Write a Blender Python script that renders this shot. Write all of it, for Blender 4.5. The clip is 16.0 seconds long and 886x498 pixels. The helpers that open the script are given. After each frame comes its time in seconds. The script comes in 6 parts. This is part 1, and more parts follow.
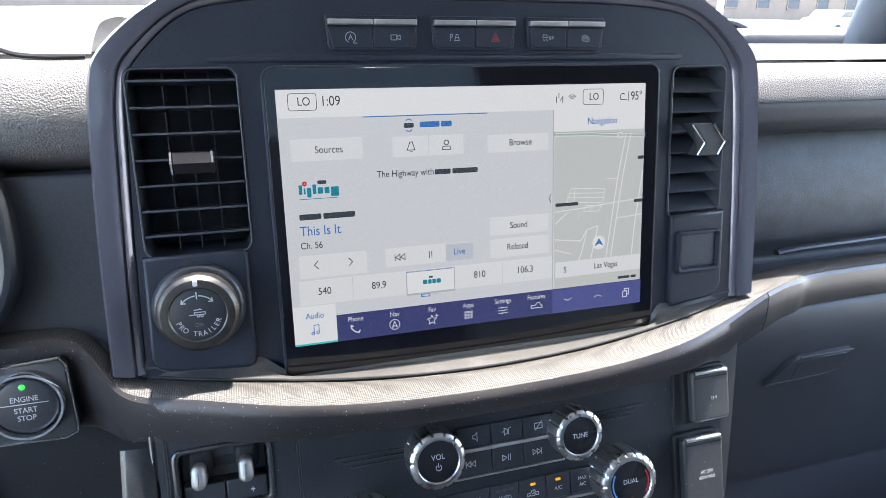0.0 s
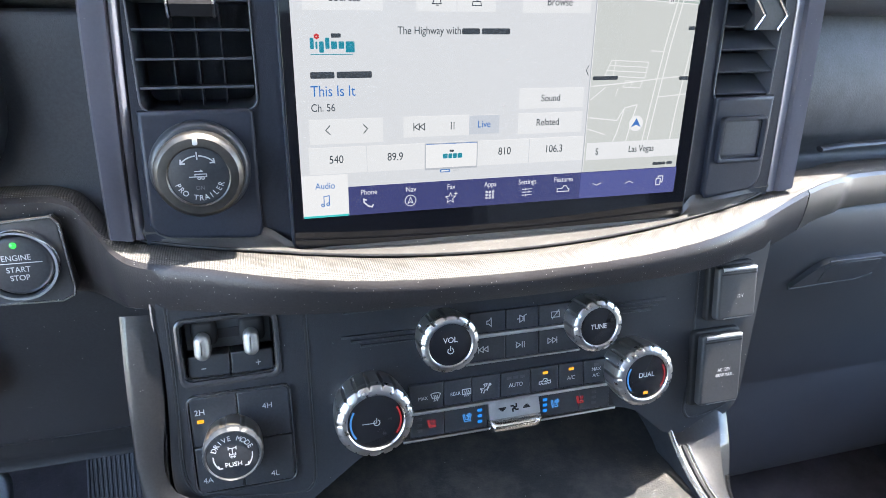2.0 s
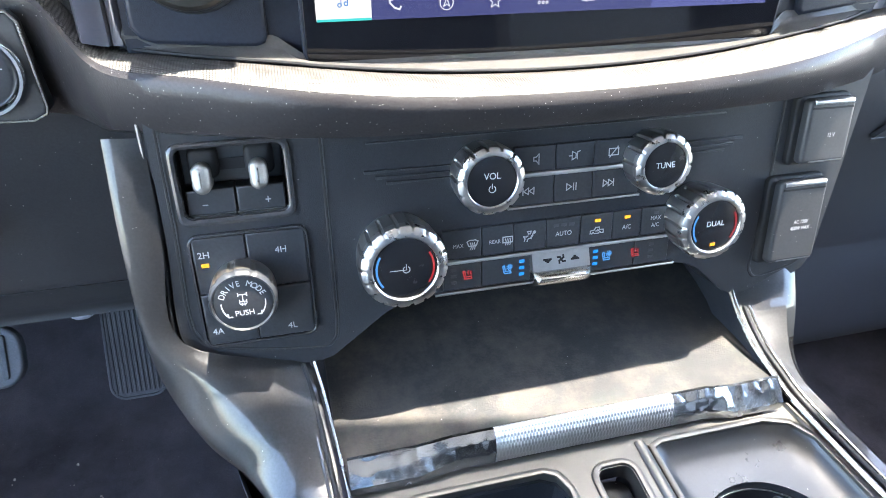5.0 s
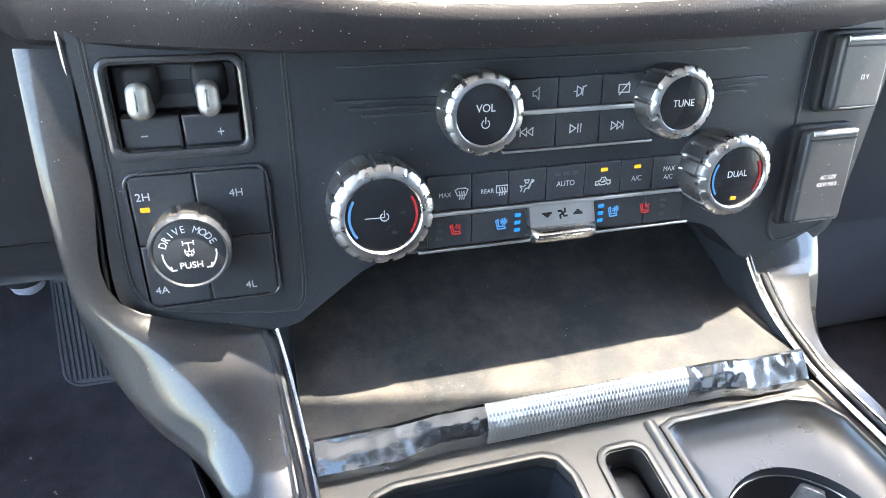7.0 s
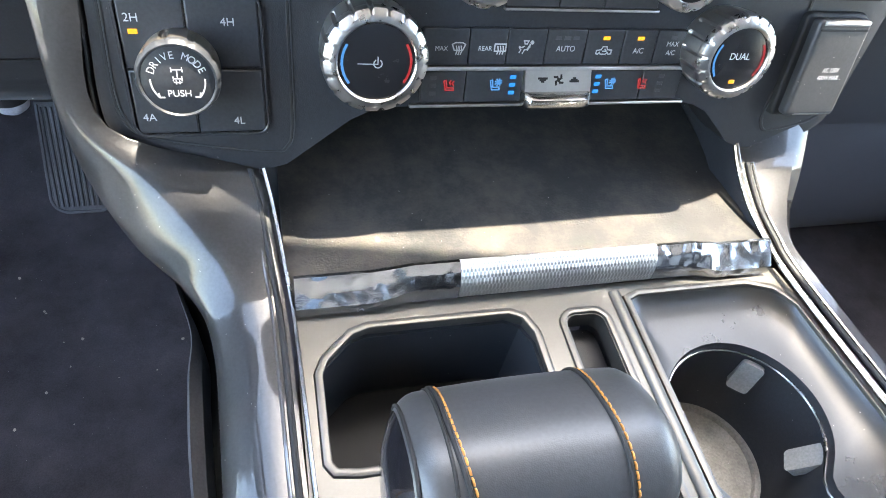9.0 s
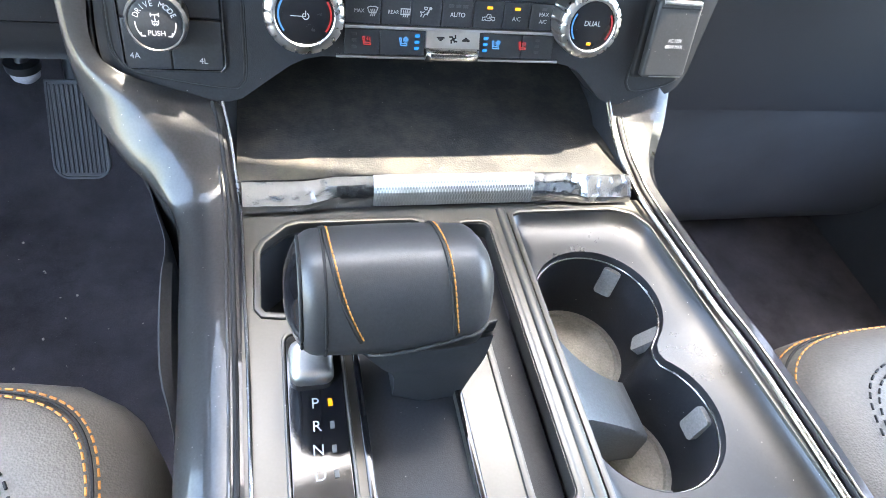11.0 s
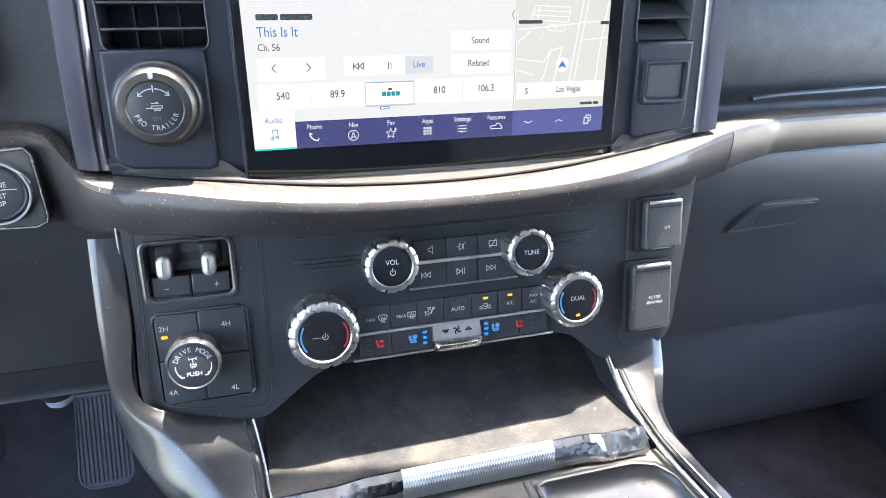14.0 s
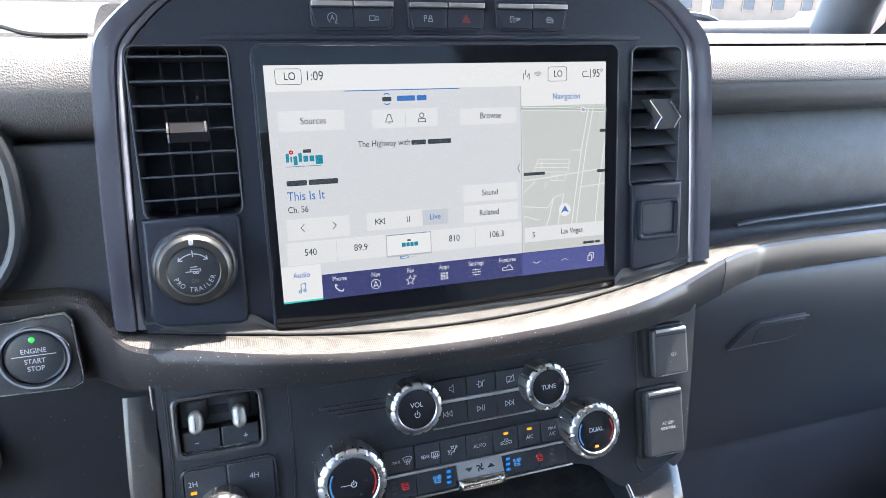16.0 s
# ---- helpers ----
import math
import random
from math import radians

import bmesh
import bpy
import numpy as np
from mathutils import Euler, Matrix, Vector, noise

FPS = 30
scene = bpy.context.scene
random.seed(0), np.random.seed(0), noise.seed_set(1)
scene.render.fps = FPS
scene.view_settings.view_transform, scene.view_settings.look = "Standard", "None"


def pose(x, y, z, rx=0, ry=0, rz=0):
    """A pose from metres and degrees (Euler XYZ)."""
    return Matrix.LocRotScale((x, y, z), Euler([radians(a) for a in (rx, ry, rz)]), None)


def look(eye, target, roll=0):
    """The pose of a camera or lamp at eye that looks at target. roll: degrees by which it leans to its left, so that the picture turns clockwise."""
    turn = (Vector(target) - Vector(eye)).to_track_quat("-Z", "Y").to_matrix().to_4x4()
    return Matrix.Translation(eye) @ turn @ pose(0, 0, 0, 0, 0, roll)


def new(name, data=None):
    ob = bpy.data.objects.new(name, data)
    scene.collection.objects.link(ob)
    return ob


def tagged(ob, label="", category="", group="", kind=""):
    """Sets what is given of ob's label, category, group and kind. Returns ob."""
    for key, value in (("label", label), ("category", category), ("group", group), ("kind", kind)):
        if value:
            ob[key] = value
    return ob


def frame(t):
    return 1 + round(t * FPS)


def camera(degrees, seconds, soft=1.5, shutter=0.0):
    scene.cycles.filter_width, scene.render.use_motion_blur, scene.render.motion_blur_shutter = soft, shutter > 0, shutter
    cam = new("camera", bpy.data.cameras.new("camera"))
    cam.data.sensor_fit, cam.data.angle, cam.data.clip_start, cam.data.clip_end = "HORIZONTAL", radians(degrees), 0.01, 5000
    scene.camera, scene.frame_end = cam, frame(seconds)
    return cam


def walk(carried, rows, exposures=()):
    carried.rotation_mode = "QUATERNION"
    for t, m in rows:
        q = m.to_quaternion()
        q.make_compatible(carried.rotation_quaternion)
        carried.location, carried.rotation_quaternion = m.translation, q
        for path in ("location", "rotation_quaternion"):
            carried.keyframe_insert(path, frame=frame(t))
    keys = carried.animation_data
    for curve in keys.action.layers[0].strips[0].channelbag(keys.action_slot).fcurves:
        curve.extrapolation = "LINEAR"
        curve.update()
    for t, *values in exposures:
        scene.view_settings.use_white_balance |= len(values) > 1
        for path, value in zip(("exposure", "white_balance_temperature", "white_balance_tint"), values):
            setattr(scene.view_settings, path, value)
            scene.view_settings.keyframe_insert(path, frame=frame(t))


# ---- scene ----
cam = camera(68.7, 16.0, soft=0.75)
PATH = [
    (0, (-0.153, -0.388, 1.002), (0.422, 1.408, 0.334), 0.7),
    (0.5, (-0.152, -0.38, 0.999), (0.374, 1.4, 0.256), 1.4),
    (1, (-0.151, -0.375, 0.99), (0.35, 1.375, 0.16), 2.0),
    (1.5, (-0.152, -0.369, 0.984), (0.371, 1.343, 0.091), 2.7),
    (2, (-0.153, -0.363, 0.976), (0.373, 1.314, 0.022), 3.3),
    (2.5, (-0.153, -0.359, 0.969), (0.353, 1.286, -0.049), 3.6),
    (3, (-0.155, -0.357, 0.963), (0.324, 1.277, -0.086), 3.7),
    (3.5, (-0.158, -0.354, 0.958), (0.3, 1.268, -0.119), 3.7),
    (4, (-0.158, -0.351, 0.957), (0.279, 1.261, -0.145), 3.1),
    (4.5, (-0.154, -0.338, 0.935), (0.262, 1.197, -0.278), 2.9),
    (5, (-0.153, -0.326, 0.915), (0.289, 1.175, -0.331), 3.2),
    (5.2, (-0.149, -0.324, 0.903), (0.297, 1.188, -0.328), 3.1),
    (7.5, (-0.143, -0.293, 0.851), (0.356, 1.175, -0.413), 5.0),
    (8, (-0.139, -0.285, 0.837), (0.345, 1.053, -0.569), 5.5),
    (8.5, (-0.137, -0.289, 0.84), (0.372, 0.939, -0.654), 9.7),
    (9, (-0.145, -0.312, 0.862), (0.342, 0.889, -0.662), 12.9),
    (9.5, (-0.138, -0.36, 0.849), (0.4, 0.846, -0.652), 16.4),
    (11.8, (-0.113, -0.442, 0.915), (0.348, 0.918, -0.477), 9.9),
    (12, (-0.112, -0.439, 0.912), (0.355, 0.953, -0.446), 8.7),
    (12.5, (-0.114, -0.438, 0.92), (0.373, 1.031, -0.346), 7.3),
    (13, (-0.119, -0.436, 0.93), (0.377, 1.098, -0.254), 5.9),
    (13.5, (-0.124, -0.432, 0.942), (0.399, 1.167, -0.139), 4.0),
    (14, (-0.129, -0.43, 0.955), (0.396, 1.245, -0.003), 2.4),
    (14.5, (-0.137, -0.433, 0.965), (0.385, 1.29, 0.095), 1.7),
    (15, (-0.147, -0.429, 0.974), (0.411, 1.315, 0.17), 2.1),
    (15.5, (-0.155, -0.434, 0.983), (0.45, 1.346, 0.301), 2.6),
    (16, (-0.157, -0.433, 0.989), (0.447, 1.355, 0.327), 0.5),
]
walk(cam, [(t, look(eye, target, roll)) for t, eye, target, roll in PATH], [(0, 3.8, 6450, 10), (0.6, 4.02, 6450, 10), (2, 4.16, 6550, 10), (4, 4.22, 6650, 9), (5, 4.56, 6700, 8), (7.4, 4.64, 7150, 8), (8.2, 4.58, 7250, 8), (9.5, 4.6, 7350, 8), (12, 4.92, 7100, 8), (13, 5.06, 6950, 10), (13.6, 4.7, 6950, 10), (14.5, 4.38, 6600, 10), (15.5, 4.2, 6650, 10), (16, 4.08, 6550, 10)])

# ---- world and sun ----
EXPO = 4.2
SUN_EL, SUN_AZ = 76.0, 48.0      # degrees: height, and turn from straight ahead towards the passenger's side
world = bpy.data.worlds.new("sky")
scene.world = world
world.use_nodes = True
wn = world.node_tree
sky = wn.nodes.new("ShaderNodeTexSky")
sky.sky_type, sky.sun_disc = "NISHITA", False
sky.sun_elevation, sky.sun_rotation = radians(SUN_EL), radians(SUN_AZ)
sky.air_density, sky.dust_density = 1.0, 1.5
wn.links.new(sky.outputs["Color"], wn.nodes["Background"].inputs["Color"])
wn.nodes["Background"].inputs["Strength"].default_value = 0.15
sun_data = bpy.data.lights.new("sun", "SUN")
sun_data.energy, sun_data.angle, sun_data.color = 2.0, radians(0.6), (1.0, 0.95, 0.88)
sun = new("sun", sun_data)
to_sun = Vector((math.sin(radians(SUN_AZ)) * math.cos(radians(SUN_EL)), math.cos(radians(SUN_AZ)) * math.cos(radians(SUN_EL)), math.sin(radians(SUN_EL))))
sun.matrix_world = Matrix.Translation((0, 0, 5)) @ to_sun.to_track_quat("Z", "Y").to_matrix().to_4x4()


# ---- materials ----
def mat(name, color, rough=0.5, metal=0.0, coat=0.0, grain=0.0, scale=400.0, kind="noise", var=0.0, var_scale=14.0, rvar=0.0, spec=0.5, speck=0.0, coat_rough=0.06, coat_ior=1.5, fine=0.16):
    """A surface: colour, gloss, fine relief (grain, scale per metre) and broad variation (var)."""
    m = bpy.data.materials.new(name)
    m.use_nodes = True
    nt = m.node_tree
    b = nt.nodes["Principled BSDF"]
    b.inputs["Base Color"].default_value = (*color, 1)
    b.inputs["Roughness"].default_value = rough
    b.inputs["Metallic"].default_value = metal
    b.inputs["Specular IOR Level"].default_value = spec
    b.inputs["Coat Weight"].default_value = coat
    b.inputs["Coat Roughness"].default_value = coat_rough
    b.inputs["Coat IOR"].default_value = coat_ior
    co = nt.nodes.new("ShaderNodeTexCoord")
    if grain:
        if kind == "weave":
            tx = nt.nodes.new("ShaderNodeTexVoronoi")
            tx.inputs["Randomness"].default_value = 0.0
            out = tx.outputs["Distance"]
        elif kind == "cell":
            tx = nt.nodes.new("ShaderNodeTexVoronoi")
            out = tx.outputs["Distance"]
        else:
            tx = nt.nodes.new("ShaderNodeTexNoise")
            tx.inputs["Detail"].default_value = 3
            out = tx.outputs["Fac"]
        tx.inputs["Scale"].default_value = scale
        bump = nt.nodes.new("ShaderNodeBump")
        bump.inputs["Strength"].default_value = grain
        bump.inputs["Distance"].default_value = 0.0006
        nt.links.new(co.outputs["Object"], tx.inputs["Vector"])
        nt.links.new(out, bump.inputs["Height"])
        nt.links.new(bump.outputs["Normal"], b.inputs["Normal"])
    src = None
    fine *= 1 - 0.8 * min(metal * 2, 1)
    if var or rvar:
        tiny = nt.nodes.new("ShaderNodeTexNoise")
        tiny.inputs["Scale"].default_value = 650
        tiny.inputs["Detail"].default_value = 4
        nt.links.new(co.outputs["Object"], tiny.inputs["Vector"])
        tf = nt.nodes.new("ShaderNodeMapRange")
        tf.inputs["From Min"].default_value, tf.inputs["From Max"].default_value = 0.3, 0.7
        tf.inputs["To Min"].default_value, tf.inputs["To Max"].default_value = 1 - fine, 1 + fine
        nt.links.new(tiny.outputs["Fac"], tf.inputs["Value"])
        big = nt.nodes.new("ShaderNodeTexNoise")
        big.inputs["Scale"].default_value = var_scale
        big.inputs["Detail"].default_value = 6
        big.inputs["Roughness"].default_value = 0.65
        nt.links.new(co.outputs["Object"], big.inputs["Vector"])
        if var:
            mr = nt.nodes.new("ShaderNodeMapRange")
            mr.inputs["From Min"].default_value, mr.inputs["From Max"].default_value = 0.3, 0.7
            mr.inputs["To Min"].default_value, mr.inputs["To Max"].default_value = 1 - var, 1 + var
            nt.links.new(big.outputs["Fac"], mr.inputs["Value"])
            mix = nt.nodes.new("ShaderNodeVectorMath")
            mix.operation = "SCALE"
            mix.inputs[0].default_value = color
            both_var = nt.nodes.new("ShaderNodeMath")
            both_var.operation = "MULTIPLY"
            nt.links.new(mr.outputs["Result"], both_var.inputs[0])
            nt.links.new(tf.outputs["Result"], both_var.inputs[1])
            last = both_var.outputs[0]
            if kind == "weave":
                dots = nt.nodes.new("ShaderNodeMapRange")
                dots.inputs["From Max"].default_value = 0.65
                dots.inputs["To Min"].default_value, dots.inputs["To Max"].default_value = 1.5, 0.4
                nt.links.new(out, dots.inputs["Value"])
                pat = nt.nodes.new("ShaderNodeMath")
                pat.operation = "MULTIPLY"
                nt.links.new(last, pat.inputs[0])
                nt.links.new(dots.outputs["Result"], pat.inputs[1])
                last = pat.outputs[0]
            nt.links.new(last, mix.inputs["Scale"])
            src = mix.outputs["Vector"]
            nt.links.new(src, b.inputs["Base Color"])
        if rvar:
            rr = nt.nodes.new("ShaderNodeMapRange")
            rr.inputs["From Min"].default_value, rr.inputs["From Max"].default_value = 0.3, 0.7
            rr.inputs["To Min"].default_value, rr.inputs["To Max"].default_value = max(rough - rvar, 0.02), rough + rvar
            nt.links.new(big.outputs["Fac"], rr.inputs["Value"])
            nt.links.new(rr.outputs["Result"], b.inputs["Roughness"])
    if speck:
        # scattered pale specks of dust, and painted flake glints on the gunmetal trim
        v = nt.nodes.new("ShaderNodeTexVoronoi")
        v.inputs["Scale"].default_value = 640
        nt.links.new(co.outputs["Object"], v.inputs["Vector"])
        near = nt.nodes.new("ShaderNodeMath")
        near.operation = "LESS_THAN"
        near.inputs[1].default_value = 0.15
        nt.links.new(v.outputs["Distance"], near.inputs[0])
        sep = nt.nodes.new("ShaderNodeSeparateColor")
        nt.links.new(v.outputs["Color"], sep.inputs["Color"])
        few = nt.nodes.new("ShaderNodeMath")
        few.operation = "GREATER_THAN"
        few.inputs[1].default_value = 1 - speck
        nt.links.new(sep.outputs["Red"], few.inputs[0])
        both = nt.nodes.new("ShaderNodeMath")
        both.operation = "MULTIPLY"
        nt.links.new(near.outputs[0], both.inputs[0])
        nt.links.new(few.outputs[0], both.inputs[1])
        mx = nt.nodes.new("ShaderNodeMix")
        mx.data_type = "RGBA"
        mx.inputs["A"].default_value = (*color, 1)
        mx.inputs["B"].default_value = (0.45, 0.43, 0.4, 1)
        if src:
            nt.links.new(src, mx.inputs["A"])
        nt.links.new(both.outputs[0], mx.inputs["Factor"])
        nt.links.new(mx.outputs["Result"], b.inputs["Base Color"])
    return m


def glow(name, color, power=1.0):
    m = bpy.data.materials.new(name)
    m.use_nodes = True
    b = m.node_tree.nodes["Principled BSDF"]
    b.inputs["Base Color"].default_value = (0.01, 0.01, 0.01, 1)
    b.inputs["Roughness"].default_value = 0.25
    b.inputs["Emission Color"].default_value = (*color, 1)
    b.inputs["Emission Strength"].default_value = power
    return m


LCD = 1.0 / 2 ** EXPO      # the screen's white


def srgb(r, g, b):
    return tuple(((c / 255 + 0.055) / 1.055) ** 2.4 if c > 10 else c / 3295 for c in (r, g, b))


BLACK = mat("black_grained_plastic", (0.022, 0.0235, 0.0275), 0.44, spec=0.36, grain=0.2, scale=1500, var=0.18, rvar=0.08, speck=0.012)
SURROUND = mat("dark_satin_plastic", (0.016, 0.0192, 0.0295), 0.42, spec=0.36, grain=0.2, scale=1800, var=0.1, rvar=0.05)
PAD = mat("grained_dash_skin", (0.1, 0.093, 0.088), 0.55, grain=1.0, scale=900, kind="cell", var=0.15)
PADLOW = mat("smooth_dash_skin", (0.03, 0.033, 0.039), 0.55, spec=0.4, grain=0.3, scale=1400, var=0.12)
SUEDE = mat("slate_textured_panel", (0.05, 0.055, 0.064), 0.6, grain=0.35, scale=700, var=0.22, var_scale=55)
LEDGE = mat("woven_texture_ledge", (0.066, 0.06, 0.053), 0.5, grain=1.0, scale=720, kind="weave", var=0.12, speck=0.05)
ROLL = mat("soft_leatherette_roll", (0.024, 0.022, 0.023), 0.33, spec=0.34, grain=0.3, scale=900, var=0.15, rvar=0.06, speck=0.16)
# speck here paints the sparkle of the metal flake
GUN = mat("gunmetal_gloss_trim", (0.068, 0.068, 0.071), 0.42, metal=0.6, coat=1.0, var=0.08, rvar=0.05, speck=0.03, coat_rough=0.03, coat_ior=1.6, fine=0.5)
ARCH = mat("dark_blue_grey_gloss_trim", (0.15, 0.146, 0.176), 0.3, metal=0.55, coat=1.0, var=0.05, rvar=0.01, speck=0.03, coat_rough=0.05, coat_ior=1.7)
CONSOLE = mat("warm_grey_satin_console", (0.118, 0.112, 0.102), 0.34, metal=0.75, grain=0.06, scale=2500, var=0.06, rvar=0.05, speck=0.01)
SATIN = mat("satin_silver", (0.6, 0.6, 0.6), 0.4, metal=1.0, var=0.08, rvar=0.08, var_scale=80)
EDGING = mat("dark_chrome_edging", (0.3, 0.295, 0.29), 0.24, metal=1.0, var=0.08, rvar=0.06, var_scale=60)
WORN = mat("worn_cast_silver", (0.36, 0.35, 0.33), 0.5, metal=1.0, grain=0.4, scale=1500, var=0.2, rvar=0.1, var_scale=200)
DARKSAT = mat("dark_satin_silver", (0.42, 0.41, 0.4), 0.38, metal=1.0, var=0.1, rvar=0.08, var_scale=80)
CHROME = mat("chrome", (0.8, 0.8, 0.82), 0.07, metal=1.0, rvar=0.05, var_scale=120)
GRIP = mat("dark_chrome_knurl", (0.035, 0.034, 0.038), 0.45, metal=0.8, var=0.1, var_scale=100)
CAPM = mat("black_knob_cap", (0.012, 0.012, 0.014), 0.24, spec=0.4, rvar=0.05, var_scale=90)
SLATM = mat("vent_slat_plastic", (0.04, 0.044, 0.053), 0.4, grain=0.1, scale=1800, var=0.1, rvar=0.05)
VENTB = mat("vent_throat_plastic", (0.026, 0.03, 0.04), 0.6, grain=0.2, scale=900, var=0.15)
GLOVEM = mat("glove_box_plastic", (0.034, 0.038, 0.046), 0.48, spec=0.4, grain=0.3, scale=1400, var=0.14, rvar=0.05)
GLOSS = mat("piano_black", (0.008, 0.008, 0.01), 0.1, coat=0.5, rvar=0.05, var_scale=90)
BUTTON = mat("button_black", (0.028, 0.03, 0.034), 0.35, grain=0.05, scale=2000, var=0.1)
RUBBER = mat("dusty_rubber_mat", (0.0145, 0.014, 0.014), 0.8, grain=0.5, scale=700, var=0.5, var_scale=30, speck=0.008)
# worn-in brown dust on the mat, in blotches
_nt = RUBBER.node_tree
_bs = _nt.nodes["Principled BSDF"]
_old = _bs.inputs["Base Color"].links[0].from_socket
_co, _nz, _cr, _mx = (_nt.nodes.new(k) for k in ("ShaderNodeTexCoord", "ShaderNodeTexNoise", "ShaderNodeMapRange", "ShaderNodeMix"))
_nz.inputs["Scale"].default_value, _nz.inputs["Detail"].default_value, _nz.inputs["Roughness"].default_value = 30, 10, 0.75
_cr.inputs["From Min"].default_value, _cr.inputs["From Max"].default_value = 0.46, 0.7
_mx.data_type = "RGBA"
_mx.inputs["B"].default_value = (0.05, 0.041, 0.032, 1)
_nt.links.new(_co.outputs["Object"], _nz.inputs["Vector"])
_nt.links.new(_nz.outputs["Fac"], _cr.inputs["Value"])
_nt.links.new(_cr.outputs["Result"], _mx.inputs["Factor"])
_nt.links.new(_old, _mx.inputs["A"])
_nt.links.new(_mx.outputs["Result"], _bs.inputs["Base Color"])
LEATHER = mat("black_leather", (0.036, 0.037, 0.04), 0.42, spec=0.75, grain=0.06, scale=1900, kind="cell", var=0.12, rvar=0.05)
SEATL = mat("seat_leather", (0.125, 0.117, 0.107), 0.45, grain=0.4, scale=700, kind="cell", var=0.12)
CARPET = mat("dark_carpet", (0.085, 0.079, 0.088), 0.95, grain=1.0, scale=1500, var=0.4, var_scale=9, spec=0.1, speck=0.012)
PEDAL = mat("pedal_rubber", (0.09, 0.092, 0.1), 0.5, grain=0.2, scale=900, var=0.15)
STITCH = mat("orange_thread", (0.6, 0.255, 0.055), 0.6, var=0.2, var_scale=300)
INK = mat("pale_print", (0.48, 0.48, 0.48), 0.5)
INKDIM = mat("grey_print", (0.12, 0.12, 0.12), 0.5)
# near-black for seams, slots and thread, and for shade in gap and bin
DARK = mat("near_black_parts_and_shade", (0.006, 0.006, 0.007), 0.7)
CLOTH = mat("grey_headliner", (0.58, 0.57, 0.55), 0.9, grain=0.4, scale=900, var=0.08)
DOORM = mat("door_trim", (0.05, 0.055, 0.063), 0.6, grain=0.3, scale=900, var=0.12)


# ---- mesh helpers ----
def flat_frame(o, tilt):
    """A frame on a face that leans back by tilt degrees: x along the car's width, y up the face, z out of it."""
    t = radians(tilt)
    return Matrix(((1, 0, 0, o[0]), (0, math.sin(t), -math.cos(t), o[1]), (0, math.cos(t), math.sin(t), o[2]), (0, 0, 0, 1)))


MS = flat_frame((0, 0, 0.8), 8.0)                      # the touchscreen's face
MD = MS @ Matrix.Translation((0, 0, -0.008))           # the surround behind it
MP = flat_frame((0, -0.028, 0.723), 15.66)             # the control stack
MC = Matrix.Translation((0, 0, 0.58))                  # the console's top, z up


def thing(name, label, category, group="", kind="", at=(0, 0, 0)):
    ob = new(name)
    ob.location = at
    ob.empty_display_size = 0.02
    return tagged(ob, label, category, group, kind)


def part(name, bm, material, parent=None, label="", m=None, angle=40):
    """One mesh object from a bmesh built in the frame m, under its thing."""
    if m is not None:
        bmesh.ops.transform(bm, matrix=m, verts=bm.verts)
    bmesh.ops.recalc_face_normals(bm, faces=bm.faces)
    me = bpy.data.meshes.new(name)
    bm.to_mesh(me)
    bm.free()
    me.polygons.foreach_set("use_smooth", [True] * len(me.polygons))
    me.set_sharp_from_angle(angle=radians(angle))
    me.materials.append(material)
    ob = new(name, me)
    if parent is not None:
        ob.parent = parent
        up = parent
        off = Vector((0, 0, 0))
        while up is not None:
            off += up.location
            up = up.parent
        ob.location = -off
    if label:
        ob["label"] = label
    return ob


def structure(name, bm, material, label, category="", m=None, angle=40):
    return tagged(part(name, bm, material, None, "", m, angle), label, category or name.split("_")[0], "", "structure")


def rrect(cx, cy, w, h, r, n=5):
    r = min(r, w / 2 - 1e-5, h / 2 - 1e-5)
    pts = []
    for sx, sy, a in ((1, 1, 0), (-1, 1, 90), (-1, -1, 180), (1, -1, 270)):
        for i in range(n + 1):
            t = radians(a + 90 * i / n)
            pts.append((cx + sx * (w / 2 - r) + r * math.cos(t), cy + sy * (h / 2 - r) + r * math.sin(t)))
    return pts


def circle(cx, cy, r, n=48, ry=None):
    return [(cx + r * math.cos(2 * math.pi * i / n), cy + (ry or r) * math.sin(2 * math.pi * i / n)) for i in range(n)]


def offset(pts, d):
    """The outline moved inwards by d (it runs counter-clockwise)."""
    out, n = [], len(pts)
    for i in range(n):
        a, b, c = Vector(pts[i - 1]), Vector(pts[i]), Vector(pts[(i + 1) % n])
        e, f = (b - a), (c - b)
        if e.length < 1e-9 or f.length < 1e-9:
            out.append(tuple(b))
            continue
        n1, n2 = Vector((-e.y, e.x)).normalized(), Vector((-f.y, f.x)).normalized()
        k = n1 + n2
        k = k / max(k.length_squared / 2, 0.35)
        out.append(tuple(b + k * d))
    return out


def rings(bm, loops, cap0=True, cap1=True, closed=True):
    rows = [[bm.verts.new(p) for p in lp] for lp in loops]
    n = len(rows[0])
    for a, b in zip(rows, rows[1:]):
        for i in range(n if closed else n - 1):
            j = (i + 1) % n
            bm.faces.new((a[i], a[j], b[j], b[i]))
    if cap0:
        bm.faces.new(rows[0][::-1])
    if cap1:
        bm.faces.new(rows[-1])
    return bm


def slab(pts, z0, z1, bev=0.0, bm=None):
    """A prism over an outline, with a rounded front edge."""
    bm = bm or bmesh.new()
    lv = [(0, z0)]
    if bev:
        for t in (0, 30, 60, 90):
            lv.append((bev * (1 - math.cos(radians(t))), z1 - bev + bev * math.sin(radians(t))))
        lv.append((bev * 1.2, z1))
    else:
        lv.append((0, z1))
    loops = []
    for d, z in lv:
        loops.append([(x, y, z) for x, y in (offset(pts, d) if d else pts)])
    return rings(bm, loops)


